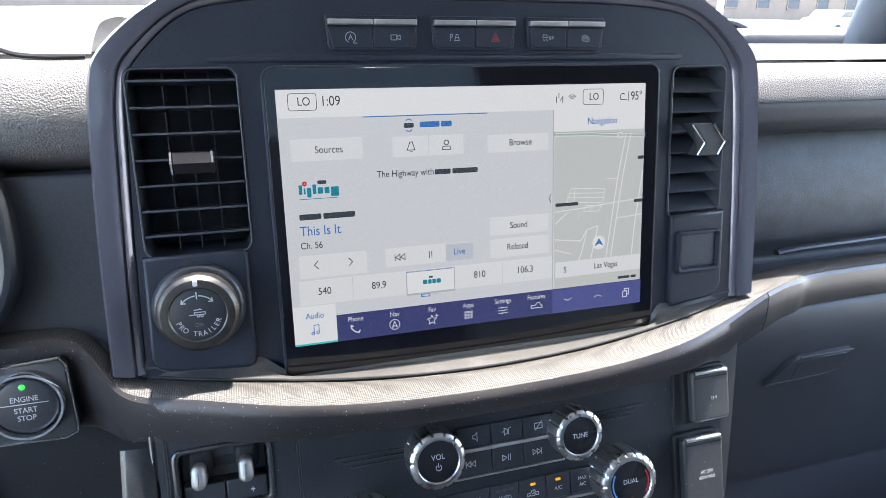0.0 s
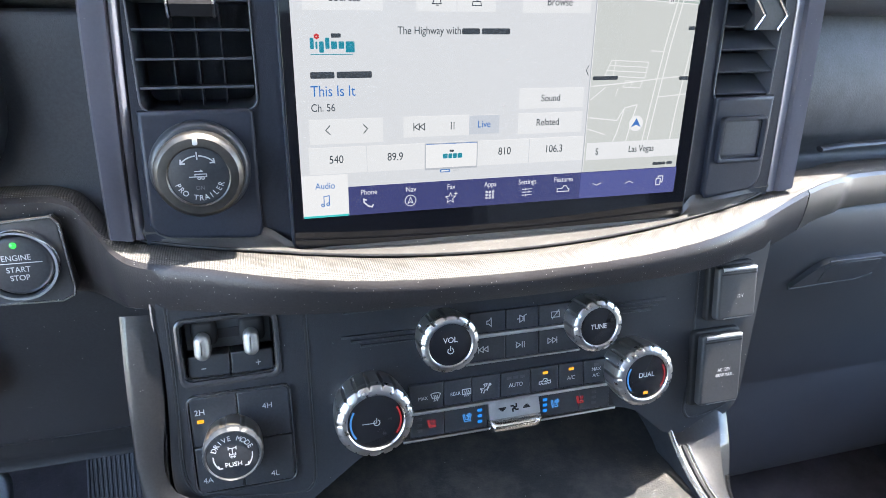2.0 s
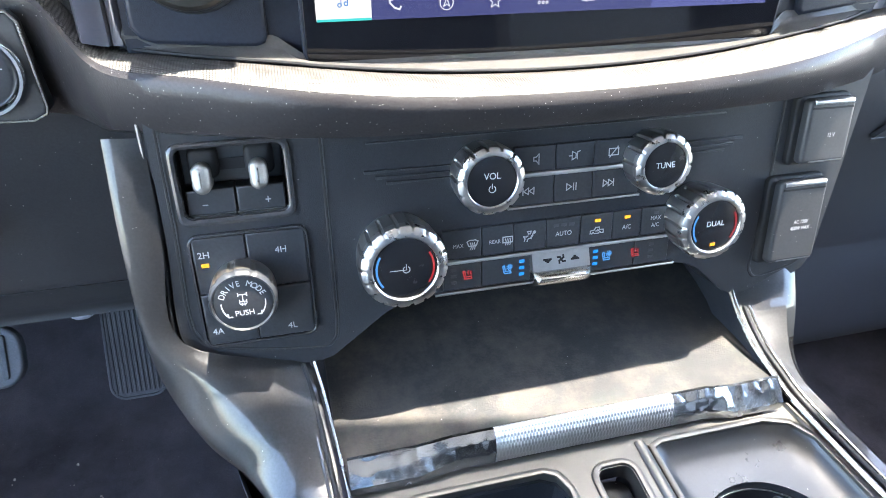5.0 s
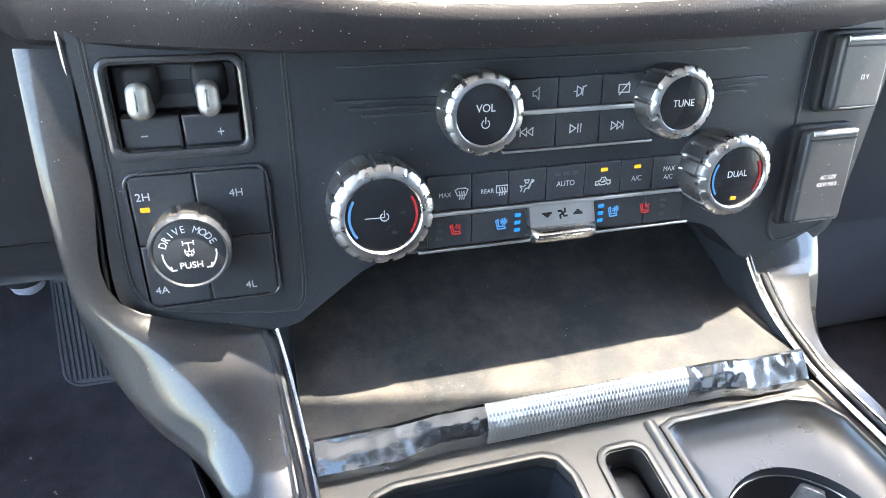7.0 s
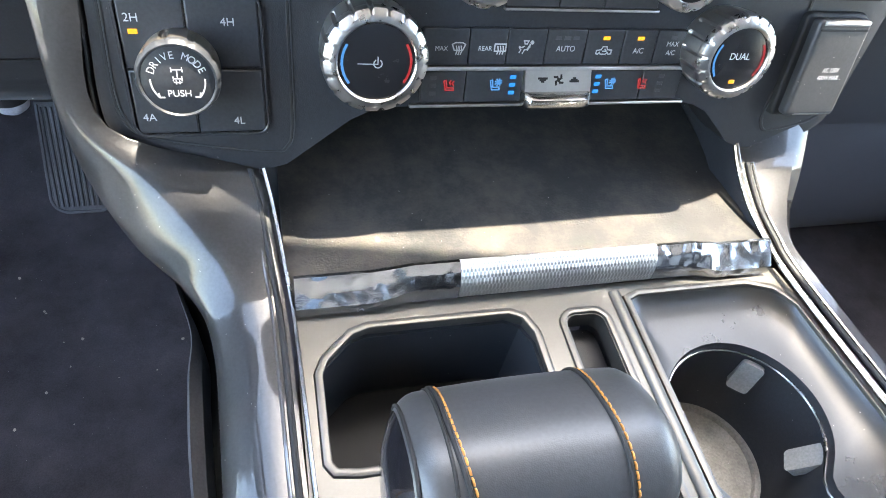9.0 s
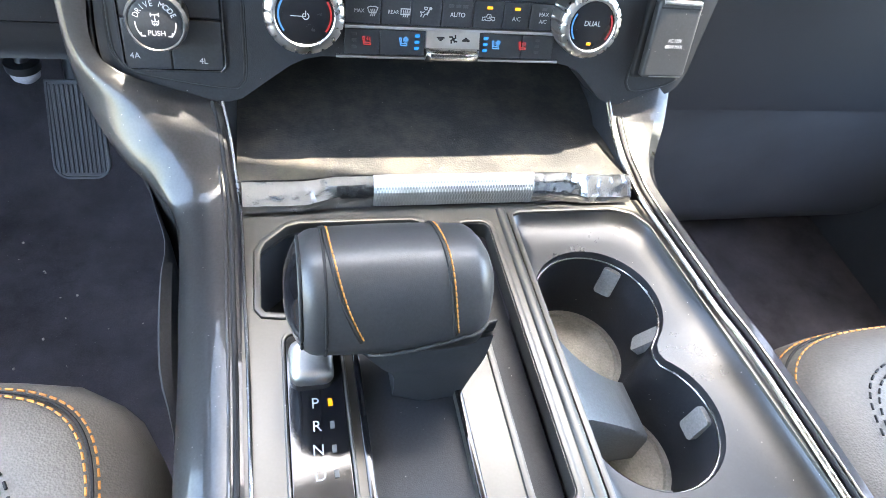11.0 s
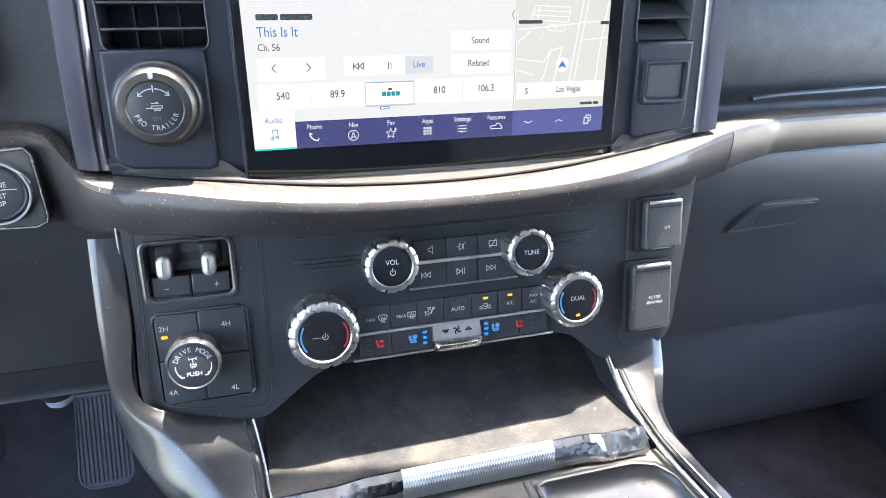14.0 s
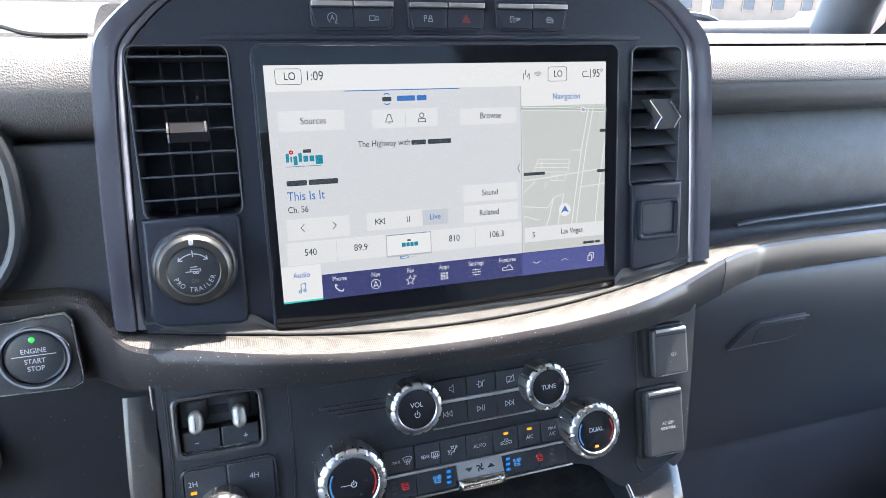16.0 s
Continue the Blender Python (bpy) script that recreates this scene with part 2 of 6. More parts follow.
def frame_ring(outer, inner, z0, z1, bev=0.0, bm=None):
    """A raised ring between two outlines with as many points each."""
    bm = bm or bmesh.new()
    lv = [(outer, z0)]
    if bev:
        lv += [(outer, z1 - bev), (offset(outer, bev * 0.3), z1 - bev * 0.3), (offset(outer, bev), z1), (offset(inner, -bev), z1), (offset(inner, -bev * 0.3), z1 - bev * 0.3), (inner, z1 - bev)]
    else:
        lv += [(outer, z1), (inner, z1)]
    lv.append((inner, z0))
    return rings(bm, [[(x, y, z) for x, y in p] for p, z in lv] + [[(x, y, z0) for x, y in outer]], False, False)


def plate(outline, holes, z, hole_depth=0.02, rim=0.02, bm=None, soft=0.0):
    """A face with openings cut through it, whose edges run back."""
    bm = bm or bmesh.new()

    def loop(pts):
        vs = [bm.verts.new((x, y, z)) for x, y in pts]
        return [bm.edges.new((vs[i], vs[(i + 1) % len(vs)])) for i in range(len(vs))]

    out = loop(outline)
    ins = [loop(h) for h in holes]
    bmesh.ops.triangle_fill(bm, use_beauty=True, use_dissolve=False, edges=out + sum(ins, []))
    for edges, depth in [(out, rim)] + [(e, hole_depth) for e in ins]:
        if depth:
            r = bmesh.ops.extrude_edge_only(bm, edges=edges)
            bmesh.ops.translate(bm, vec=(0, 0, -depth), verts=[v for v in r["geom"] if isinstance(v, bmesh.types.BMVert)])
    return bm


def turned(profile, n=48, bm=None, c=(0, 0), wob=None):
    """A body of revolution about z; wob(angle, ring) scales the radius."""
    bm = bm or bmesh.new()
    loops = []
    for k, (r, z) in enumerate(profile):
        loops.append([(c[0] + r * (wob(2 * math.pi * i / n, k) if wob else 1) * math.cos(2 * math.pi * i / n), c[1] + r * (wob(2 * math.pi * i / n, k) if wob else 1) * math.sin(2 * math.pi * i / n), z) for i in range(n)])
    return rings(bm, loops)


def tube(path, r, n=8, bm=None, closed=False, flat=1.0):
    bm = bm or bmesh.new()
    path = [Vector(p) for p in path]
    loops = []
    for i, p in enumerate(path):
        a = path[i - 1] if (i or closed) else p
        b = path[(i + 1) % len(path)] if (i < len(path) - 1 or closed) else p
        d = (b - a).normalized()
        u = d.cross(Vector((0, 0, 1)))
        if u.length < 1e-3:
            u = d.cross(Vector((0, 1, 0)))
        u.normalize()
        v = u.cross(d)
        loops.append([tuple(p + u * r * math.cos(2 * math.pi * k / n) + v * r * flat * math.sin(2 * math.pi * k / n)) for k in range(n)])
    if closed:
        loops.append(loops[0])
        return rings(bm, loops, False, False)
    return rings(bm, loops)


def sheet(rows, bm=None, thick=0.0):
    """A surface through rows of points."""
    bm = bm or bmesh.new()
    rings(bm, rows, False, False, closed=False)
    if thick:
        bmesh.ops.solidify(bm, geom=bm.faces[:], thickness=thick)
    return bm


def smooth_rows(rows, n):
    """Rows resampled along the first direction by a Catmull-Rom curve, n steps a span."""
    out = []
    for i in range(len(rows) - 1):
        r = [rows[max(i - 1, 0)], rows[i], rows[i + 1], rows[min(i + 2, len(rows) - 1)]]
        for s in range(n):
            t = s / n
            row = []
            for p0, p1, p2, p3 in zip(*[[Vector(p) for p in q] for q in r]):
                row.append(tuple(0.5 * (2 * p1 + (p2 - p0) * t + (2 * p0 - 5 * p1 + 4 * p2 - p3) * t * t + (3 * p1 - p0 - 3 * p2 + p3) * t * t * t)))
            out.append(row)
    out.append([tuple(p) for p in rows[-1]])
    return out


def curve_pts(pts, n=6):
    return [r[0] for r in smooth_rows([[p] for p in pts], n)]


def smooth2(pts, n=6):
    return [(p[0], p[1]) for p in curve_pts([(x, y, 0) for x, y in pts], n)]


def box(x0, x1, y0, y1, z0, z1, bev=0.0, bm=None):
    return slab([(x0, y0), (x1, y0), (x1, y1), (x0, y1)], z0, z1, bev, bm)


def lettering(name, s, size, m, material, parent, x, y, z=0.0, ax="CENTER", sx=0.86, turn=0.0, thick=0.00008, weight=0.0):
    cu = bpy.data.curves.new(name, "FONT")
    cu.body, cu.size, cu.align_x, cu.align_y, cu.extrude, cu.offset = s, size, ax, "CENTER", thick, weight
    tmp = bpy.data.objects.new(name, cu)
    scene.collection.objects.link(tmp)
    me = bpy.data.meshes.new_from_object(tmp.evaluated_get(bpy.context.evaluated_depsgraph_get()))
    bpy.data.objects.remove(tmp)
    bpy.data.curves.remove(cu)
    bm = bmesh.new()
    bm.from_mesh(me)
    bpy.data.meshes.remove(me)
    return part(name, bm, material, parent, "", m @ Matrix.Translation((x, y, z)) @ Matrix.Rotation(turn, 4, "Z") @ Matrix.Diagonal((sx, 1, 1, 1)))


def ring_lettering(s, size, m, material, parent, cx, cy, z, r, mid, step, name="lettering", inward=False):
    """Letters on a circle; mid is the angle of the middle letter, in degrees from the top, clockwise."""
    for i, ch in enumerate(s):
        if ch == " ":
            continue
        a = mid + (i - (len(s) - 1) / 2) * step
        t = radians(a)
        turn = -t if not inward else math.pi - t
        lettering(name, ch, size, m, material, parent, cx + r * math.sin(t), cy + r * math.cos(t), z, turn=turn, sx=0.9)


def strokes(name, lines, w, m, material, parent, cx, cy, z, s=1.0, label=""):
    """A symbol of flat strokes; each line is a list of points."""
    bm = bmesh.new()
    for ln in lines:
        for a, b in zip(ln, ln[1:]):
            a, b = Vector(a) * s, Vector(b) * s
            d = b - a
            if d.length < 1e-9:
                continue
            k = Vector((-d.y, d.x)).normalized() * w / 2
            e = d.normalized() * w / 2
            q = [a - e + k, a - e - k, b + e - k, b + e + k]
            slab([(cx + p.x, cy + p.y) for p in q[::1]], z, z + 0.00008, 0, bm)
    return part(name, bm, material, parent, label, m)


def arc_pts(r, a0, a1, n=10, cx=0.0, cy=0.0):
    return [(cx + r * math.sin(radians(a0 + (a1 - a0) * i / n)), cy + r * math.cos(radians(a0 + (a1 - a0) * i / n))) for i in range(n + 1)]

# ---- the cab ----
FLOOR = 0.14


def floor_rows():
    rows = []
    for y, z in ((-1.4, FLOOR), (-0.1, FLOOR), (0.25, FLOOR), (0.36, FLOOR + 0.015), (0.44, FLOOR + 0.07), (0.6, FLOOR + 0.24), (0.66, FLOOR + 0.4), (0.68, 0.8)):
        rows.append([(-0.95 + 0.1 * i, y, z + 0.004 * noise.noise((i * 0.9, y * 6, 0))) for i in range(20)])
    return smooth_rows(rows, 4)


structure("floor", sheet(floor_rows()), CARPET, "dark charcoal cut-pile carpet with a few crumbs", "carpet")

# unseen: roof with the windscreen's edge, doors with openings sized for light, rear wall
WS_Z = 1.47


def header_y(x):
    """The windscreen's unseen upper edge, drawn forward in the middle to shape the sun's patch."""
    return 0.068 - 0.185 * min(abs(x), 0.6)


structure("ceiling", slab([(-0.86, -1.45), (0.86, -1.45)] + [(0.86 - 1.72 * i / 24, header_y(0.86 - 1.72 * i / 24)) for i in range(25)], WS_Z, WS_Z + 0.03), CLOTH, "light grey woven headliner, its unseen front edge shaped for shade", "headliner")
for nm, sx in (("wall_left", -1), ("wall_right", 1)):
    win = [(-0.6, 0.6), (-0.02, 0.6), (0.12, 0.84), (0.12, 1.0), (0.04, 1.12), (-0.25, 1.4), (-0.6, 1.4)]
    out = [(-1.45, 0.1), (0.75, 0.1), (0.75, 0.93), (0.42, 0.955), (0.28, 1.1), (-0.07, WS_Z), (-1.45, WS_Z)]
    if sx < 0:      # driver's openings run far back to light the dash and mirror in the rail
        win = [(-1.35, 0.58), (-0.1, 0.58), (0.1, 0.84), (0.1, 1.0), (0.02, 1.12), (-0.3, 1.45), (-1.35, 1.45)]
    bm = plate(out, [win], 0.0, 0.05, 0.05)
    structure(nm, bm, DOORM, "dark door trim, unseen, with side openings enlarged for light" if sx < 0 else "dark door trim, unseen, with a side opening sized for light", "door panel", Matrix(((0, 0, -sx, sx * 0.86), (1, 0, 0, 0), (0, 1, 0, 0), (0, 0, 0, 1))))
bm = plate([(-0.86, 0.1), (0.86, 0.1), (0.86, WS_Z), (-0.86, WS_Z)], [[(-0.6, 1.1), (0.6, 1.1), (0.55, 1.36), (-0.55, 1.36)]], 0.0, 0.04, 0.04)
structure("wall_rear", bm, DOORM, "dark rear wall of the cab with its window", "cab wall", Matrix(((1, 0, 0, 0), (0, 0, 1, -1.45), (0, 1, 0, 0), (0, 0, 0, 1))))
# pane added out of view, tinted to dim its reflection in the screen glass
TINT = bpy.data.materials.new("reflection_tint")
TINT.use_nodes = True
_t = TINT.node_tree.nodes["Principled BSDF"]
_t.inputs["Base Color"].default_value = (0.1, 0.105, 0.11, 1)
_t.inputs["Roughness"].default_value, _t.inputs["Transmission Weight"].default_value, _t.inputs["IOR"].default_value = 0.02, 1.0, 1.02
structure("window_1", box(-0.61, 0.61, 1.09, 1.37, -0.025, -0.02), TINT, "unseen rear pane tinted to dim its reflection", "window", Matrix(((1, 0, 0, 0), (0, 0, 1, -1.45), (0, 1, 0, 0), (0, 0, 0, 1))))
for nm, sx in (("pillar_left", -1), ("pillar_right", 1)):
    path = [(sx * 0.83, 0.45, 0.94), (sx * 0.8, 0.33, 1.15), (sx * 0.8, header_y(0.8), WS_Z)]
    structure(nm, tube(curve_pts(path, 6), 0.045, 10), DOORM, "dark windscreen pillar trim", "pillar")

# outside: ground, a low building and a parked car in the glare
structure("ground", box(-120, 120, -40, 200, -0.62, -0.6), mat("sunlit_asphalt", (0.26, 0.245, 0.225), 0.9, grain=0.4, scale=60, var=0.2, var_scale=0.6), "sunlit pale asphalt of a parking lot", "asphalt")


GLASS = bpy.data.materials.new("clear_glass")
GLASS.use_nodes = True
_b = GLASS.node_tree.nodes["Principled BSDF"]
_b.inputs["Base Color"].default_value = (0.8, 0.84, 0.82, 1)
_b.inputs["Roughness"].default_value, _b.inputs["Transmission Weight"].default_value, _b.inputs["IOR"].default_value = 0.0, 1.0, 1.02


def cowl_point(x):
    """The foot of the windscreen, just over the dash top."""
    y = 1.0 - 0.55 * (x / 0.82) ** 2
    return (x, y, 0.976 - 0.033 * (y - 0.9))


foot = [cowl_point(0.82 * k / 8) for k in range(-8, 9)]
pane = structure("windshield", sheet([foot, [(0.82 * k / 8, header_y(0.82 * k / 8), WS_Z) for k in range(-8, 9)]]), GLASS, "clear raked windscreen glass", "windshield")
pane.visible_shadow = False
structure("cowl", tube([(x, y + 0.01, z - 0.02) for x, y, z in foot], 0.027, 12), BLACK, "black plastic cowl at the foot of the windscreen", "cowl")
wiper = thing("wiper_arm", "black windscreen wiper arm resting on the glass", "wiper", at=(0.7, 0.7, 0.96))
part("arm", tube(curve_pts([(0.74, 0.6, 0.975), (0.7, 0.64, 1.002), (0.55, 0.78, 1.0), (0.2, 0.99, 0.992)], 5), 0.007, 8), BLACK, wiper)
part("pivot", turned([(0.02, 0), (0.02, 0.02), (0.012, 0.03), (0.003, 0.031)], 16, None, (0.74, 0.62)), BLACK, wiper, "", Matrix.Translation((0, 0, 0.94)))

STUCCO = mat("beige_stucco", (0.2, 0.15, 0.115), 0.9, grain=0.3, scale=20, var=0.1, var_scale=1.0)
WINDOWM = mat("dark_window", (0.05, 0.06, 0.08), 0.1)


def low_building(x0, x1, y, h, storeys, n, label):
    b = thing("low_building", label, "building", "buildings beyond the lot", at=((x0 + x1) / 2, y, GROUND))
    part("wall", box(x0, x1, y, y + 12, GROUND, GROUND + h), STUCCO, b)
    part("parapet", box(x0 - 0.2, x1 + 0.2, y - 0.2, y + 12.2, GROUND + h, GROUND + h + 0.4, 0.05), STUCCO, b, "pale roof edge")
    for s in range(storeys):
        for i in range(n):
            x = x0 + (x1 - x0) * (i + 0.5) / n
            z = GROUND + 1.2 + s * h / storeys
            w = part("window", box(x - 0.8, x + 0.8, y - 0.06, y + 0.02, z, z + 1.3), WINDOWM, b)
            part("frame", frame_ring([(x - 0.9, z - 0.1), (x + 0.9, z - 0.1), (x + 0.9, z + 1.4), (x - 0.9, z + 1.4)], [(x - 0.78, z + 0.02), (x + 0.78, z + 0.02), (x + 0.78, z + 1.28), (x - 0.78, z + 1.28)], 0, 0.1), STUCCO, w, "", Matrix(((1, 0, 0, 0), (0, 0, -1, y), (0, 1, 0, 0), (0, 0, 0, 1))))
    return b


GROUND = -0.6
low_building(25, 85, 62, 7.0, 2, 14, "long beige stucco building across the parking lot")
low_building(-75, -6, 70, 6.0, 2, 14, "pale low building behind the parking lot")
PAINTW = mat("white_car_paint", (0.6, 0.6, 0.6), 0.2, coat=0.6, var=0.02)
TYRE = mat("tyre_rubber", (0.02, 0.02, 0.02), 0.8, var=0.1)


def parked_car(x, y, turn, label):
    c = thing("parked_car", label, "car", "parked cars", at=(x, y, GROUND))
    c.rotation_euler = (0, 0, turn)
    prof = [(-2.2, 0.3), (-2.25, 0.75), (-1.9, 0.95), (-1.3, 1.0), (-0.7, 1.38), (0.5, 1.42), (1.2, 1.0), (2.0, 0.85), (2.25, 0.6), (2.2, 0.3)]
    def loc(name, bm, m, parent, label=""):
        o = part(name, bm, m, None, label)
        o.parent = parent
        return o
    bm = rings(bmesh.new(), [[(px * k, s, pz) for px, pz in prof] for s, k in ((-0.85, 0.97), (-0.8, 1.0), (0.8, 1.0), (0.85, 0.97))])
    body = loc("body", bm, PAINTW, c, "white painted body")
    for s in (-0.86, 0.86):
        win = [(-1.1, 1.02), (-0.62, 1.32), (0.45, 1.35), (1.0, 1.02)]
        bm = rings(bmesh.new(), [[(px, s - 0.01, pz) for px, pz in win], [(px, s + 0.01, pz) for px, pz in win]])
        loc("window", bm, WINDOWM, c)
        for wx in (-1.35, 1.4):
            bm = turned([(0.33, -0.1), (0.33, 0.1), (0.2, 0.12), (0.02, 0.12)], 20)
            bmesh.ops.transform(bm, matrix=Matrix.Translation((wx, s, 0.33)) @ Matrix.Rotation(radians(90), 4, "X"), verts=bm.verts)
            loc("wheel", bm, TYRE, c)
    return c


parked_car(33, 30, 0.3, "white parked saloon car on the sunlit lot")
parked_car(22, 38, 0.2, "white parked car farther along the lot")
pole = thing("lamp_pole", "pale painted lamp pole on the lot", "lamp pole", at=(20, 24, GROUND))
part("shaft", turned([(0.16, 0), (0.14, 2.5), (0.1, 7)], 12, None, (20, 24)), PAINTW, pole, "", Matrix.Translation((0, 0, GROUND)))
part("base", turned([(0.4, 0), (0.4, 0.6), (0.36, 0.65)], 16, None, (20, 24)), STUCCO, pole, "", Matrix.Translation((0, 0, GROUND)))

# ---- dashboard ----
dash = thing("dashboard", "dark grained dashboard with a sunlit top and slate panels", "dashboard", at=(0, 0.2, 0.6))


def dash_rows(x0, x1, n, prof):
    return [[(x0 + (x1 - x0) * i / n, y, z) for i in range(n + 1)] for y, z in prof]


# passenger side: top skin, grained brow, dark band, slate panel
prof = [(0.95, 0.93), (0.6, 0.965), (0.3, 0.977), (0.13, 0.977), (0.085, 0.972)]
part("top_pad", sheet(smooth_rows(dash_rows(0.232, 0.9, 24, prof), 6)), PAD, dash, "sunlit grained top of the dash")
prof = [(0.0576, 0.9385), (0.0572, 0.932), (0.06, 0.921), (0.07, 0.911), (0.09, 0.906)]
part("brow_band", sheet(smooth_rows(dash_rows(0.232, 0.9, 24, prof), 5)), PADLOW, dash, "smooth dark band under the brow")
prof = [(0.084, 0.9695), (0.074, 0.967), (0.065, 0.959), (0.06, 0.95), (0.0572, 0.941), (0.059, 0.9375)]
part("brow", sheet(smooth_rows(dash_rows(0.232, 0.9, 24, prof), 5)), PAD, dash, "grained rolled brow of the dash")
prof = [(0.094, 0.909), (0.088, 0.9), (0.075, 0.87), (0.07, 0.84), (0.075, 0.81), (0.085, 0.795), (0.09, 0.78), (0.06, 0.772)]
part("passenger_panel", sheet(smooth_rows(dash_rows(0.232, 0.9, 24, prof), 5)), SUEDE, dash, "slate-coloured panel with a mottled texture")
bm = tube([(0.325, 0.068, 0.797), (0.35, 0.066, 0.8), (0.5, 0.063, 0.8045), (0.9, 0.063, 0.807)], 0.0042, 8, None, False, 0.6)
part("accent_strip", bm, SLATM, dash, "thin dark satin accent strip")
# driver side
prof = [(0.95, 0.935), (0.5, 0.985), (0.25, 1.0), (0.13, 0.999), (0.085, 0.991), (0.062, 0.98)]
part("top_pad", sheet(smooth_rows(dash_rows(-0.9, -0.232, 24, prof), 6)), PAD, dash, "sunlit grained top of the dash")
prof = [(0.06, 0.9775), (0.053, 0.974), (0.044, 0.966), (0.038, 0.956), (0.035, 0.946), (0.0345, 0.936), (0.038, 0.925), (0.048, 0.917), (0.075, 0.905)]
part("brow", sheet(smooth_rows(dash_rows(-0.9, -0.232, 24, prof), 5)), PAD, dash, "grained rolled brow of the dash")
prof = [(0.062, 0.9105), (0.044, 0.9125), (0.037, 0.906), (0.036, 0.86), (0.034, 0.81), (0.02, 0.792)]
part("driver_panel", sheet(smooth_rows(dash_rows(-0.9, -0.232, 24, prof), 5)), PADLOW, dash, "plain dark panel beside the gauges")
path = curve_pts([(-0.7, 0.12, 1.0), (-0.4, 0.085, 0.993), (-0.3, 0.072, 0.986), (-0.268, 0.061, 0.9795), (-0.235, 0.06, 0.979)], 8)
part("seam", tube(path, 0.0016, 6), DARK, dash, "dark seam groove")
# middle, behind the surround
part("top_pad", sheet(smooth_rows(dash_rows(-0.24, 0.24, 8, [(0.95, 0.92), (0.6, 0.955), (0.3, 0.967), (0.1, 0.967)]), 4)), PAD, dash, "sunlit grained top of the dash")
# lower dash: knee panel on the driver's side
prof = [(0.03, 0.79), (0.035, 0.75), (0.047, 0.67), (0.058, 0.61), (0.061, 0.6035)]
part("knee_panel", sheet(smooth_rows(dash_rows(-0.9, -0.215, 12, prof), 4)), BLACK, dash, "smooth dark knee panel")
prof = [(0.063, 0.6), (0.066, 0.596), (0.078, 0.567), (0.1, 0.558), (0.3, 0.58), (0.5, 0.62)]
part("under_panel", sheet(smooth_rows(dash_rows(-0.9, -0.215, 12, prof), 4)), BLACK, dash, "dark panel under the knee bolster")
# glove box
glove = thing("glove_box", "closed dark plastic glove box with a recessed handle", "glove box", at=(0.5, 0.06, 0.6))
prof = [(0.04, 0.757), (0.034, 0.75), (0.032, 0.73), (0.036, 0.7), (0.05, 0.65), (0.072, 0.575), (0.09, 0.51), (0.093, 0.5055), (0.103, 0.502)]
part("lid", sheet(smooth_rows(dash_rows(0.213, 0.9, 24, prof), 5)), GLOVEM, glove, "smooth dark lid")
prof = [(0.1, 0.51), (0.104, 0.49), (0.125, 0.42), (0.147, 0.33), (0.167, 0.25), (0.2, 0.2)]
# about twice the lid's tone: veiling haze is put into this colour
part("lower_panel", sheet(smooth_rows(dash_rows(0.213, 0.9, 24, prof), 5)), mat("haze_lifted_lower_panel", (0.07, 0.078, 0.09), 0.55, spec=0.4, grain=0.4, scale=900, var=0.2, rvar=0.06), dash, "slate panel below the glove box, paler for veiling haze")

# ---- surround of screen and vents ----
sur = thing("center_surround", "dark satin surround with a gunmetal arch round screen and vents", "dash surround", at=(0, 0.02, 0.8))
half_out = [(0.2395, -0.005), (0.2385, 0.04), (0.237, 0.087), (0.2335, 0.15), (0.231, 0.17), (0.2265, 0.183), (0.212, 0.1985), (0.195, 0.211), (0.17, 0.2245), (0.13, 0.234), (0.05, 0.24)]
half_in = [(0.2205, -0.0095), (0.219, 0.04), (0.2172, 0.086), (0.2138, 0.145), (0.2118, 0.163), (0.2085, 0.176), (0.197, 0.19), (0.18, 0.2045), (0.16, 0.212), (0.12, 0.2163), (0.05, 0.2175)]
arch_out = half_out + [(-x, y) for x, y in half_out[::-1]]
arch_in = half_in + [(-x, y) for x, y in half_in[::-1]]


def arch_mesh():
    bm = bmesh.new()
    loops = []
    for (xo, yo), (xi, yi) in zip(arch_out, arch_in):
        o, i = Vector((xo, yo)), Vector((xi, yi))
        d = (i - o)
        sec = []
        for t, z in ((0.0, -0.16), (0.0, -0.002), (0.03, 0.003), (0.12, 0.006), (0.55, 0.005), (0.68, 0.0035), (0.72, 0.0), (0.76, 0.001), (0.95, -0.001), (1.0, -0.003), (1.0, -0.03)):
            p = o + d * t
            sec.append((p.x, p.y, z))
        loops.append(sec)
    rings(bm, smooth_rows(loops, 4), False, False, closed=False)
    # foot ends of the two pillars
    for sec in (loops[0], loops[-1]):
        vs = [bm.verts.new(p) for p in sec]
        bm.faces.new(vs)
    return bm


part("arch", arch_mesh(), ARCH, sur, "glossy blue-grey arch trim", MD)
VENT_L = rrect(-0.181, 0.1205, 0.062, 0.111, 0.006)
VENT_R = rrect(0.1815, 0.118, 0.047, 0.112, 0.006)
SCREEN_HOLE = rrect(0.002, 0.077, 0.268, 0.18, 0.008)
outline = [(x, y) for x, y in offset([(p[0], p[1]) for p in smooth2(half_in, 4) + [(-x, y) for x, y in smooth2(half_in, 4)[::-1]]], 0.0005)]
outline = [(0.2195, -0.03)] + outline + [(-0.2195, -0.03)]
part("face_plate", plate(outline, [VENT_L, VENT_R, SCREEN_HOLE], -0.001, 0.045, 0.02), SURROUND, sur, "dark satin face plate", MD)
part("liner", box(-0.215, 0.215, -0.02, 0.2, -0.07, -0.05), VENTB, sur, "dark back of the vents", MD)


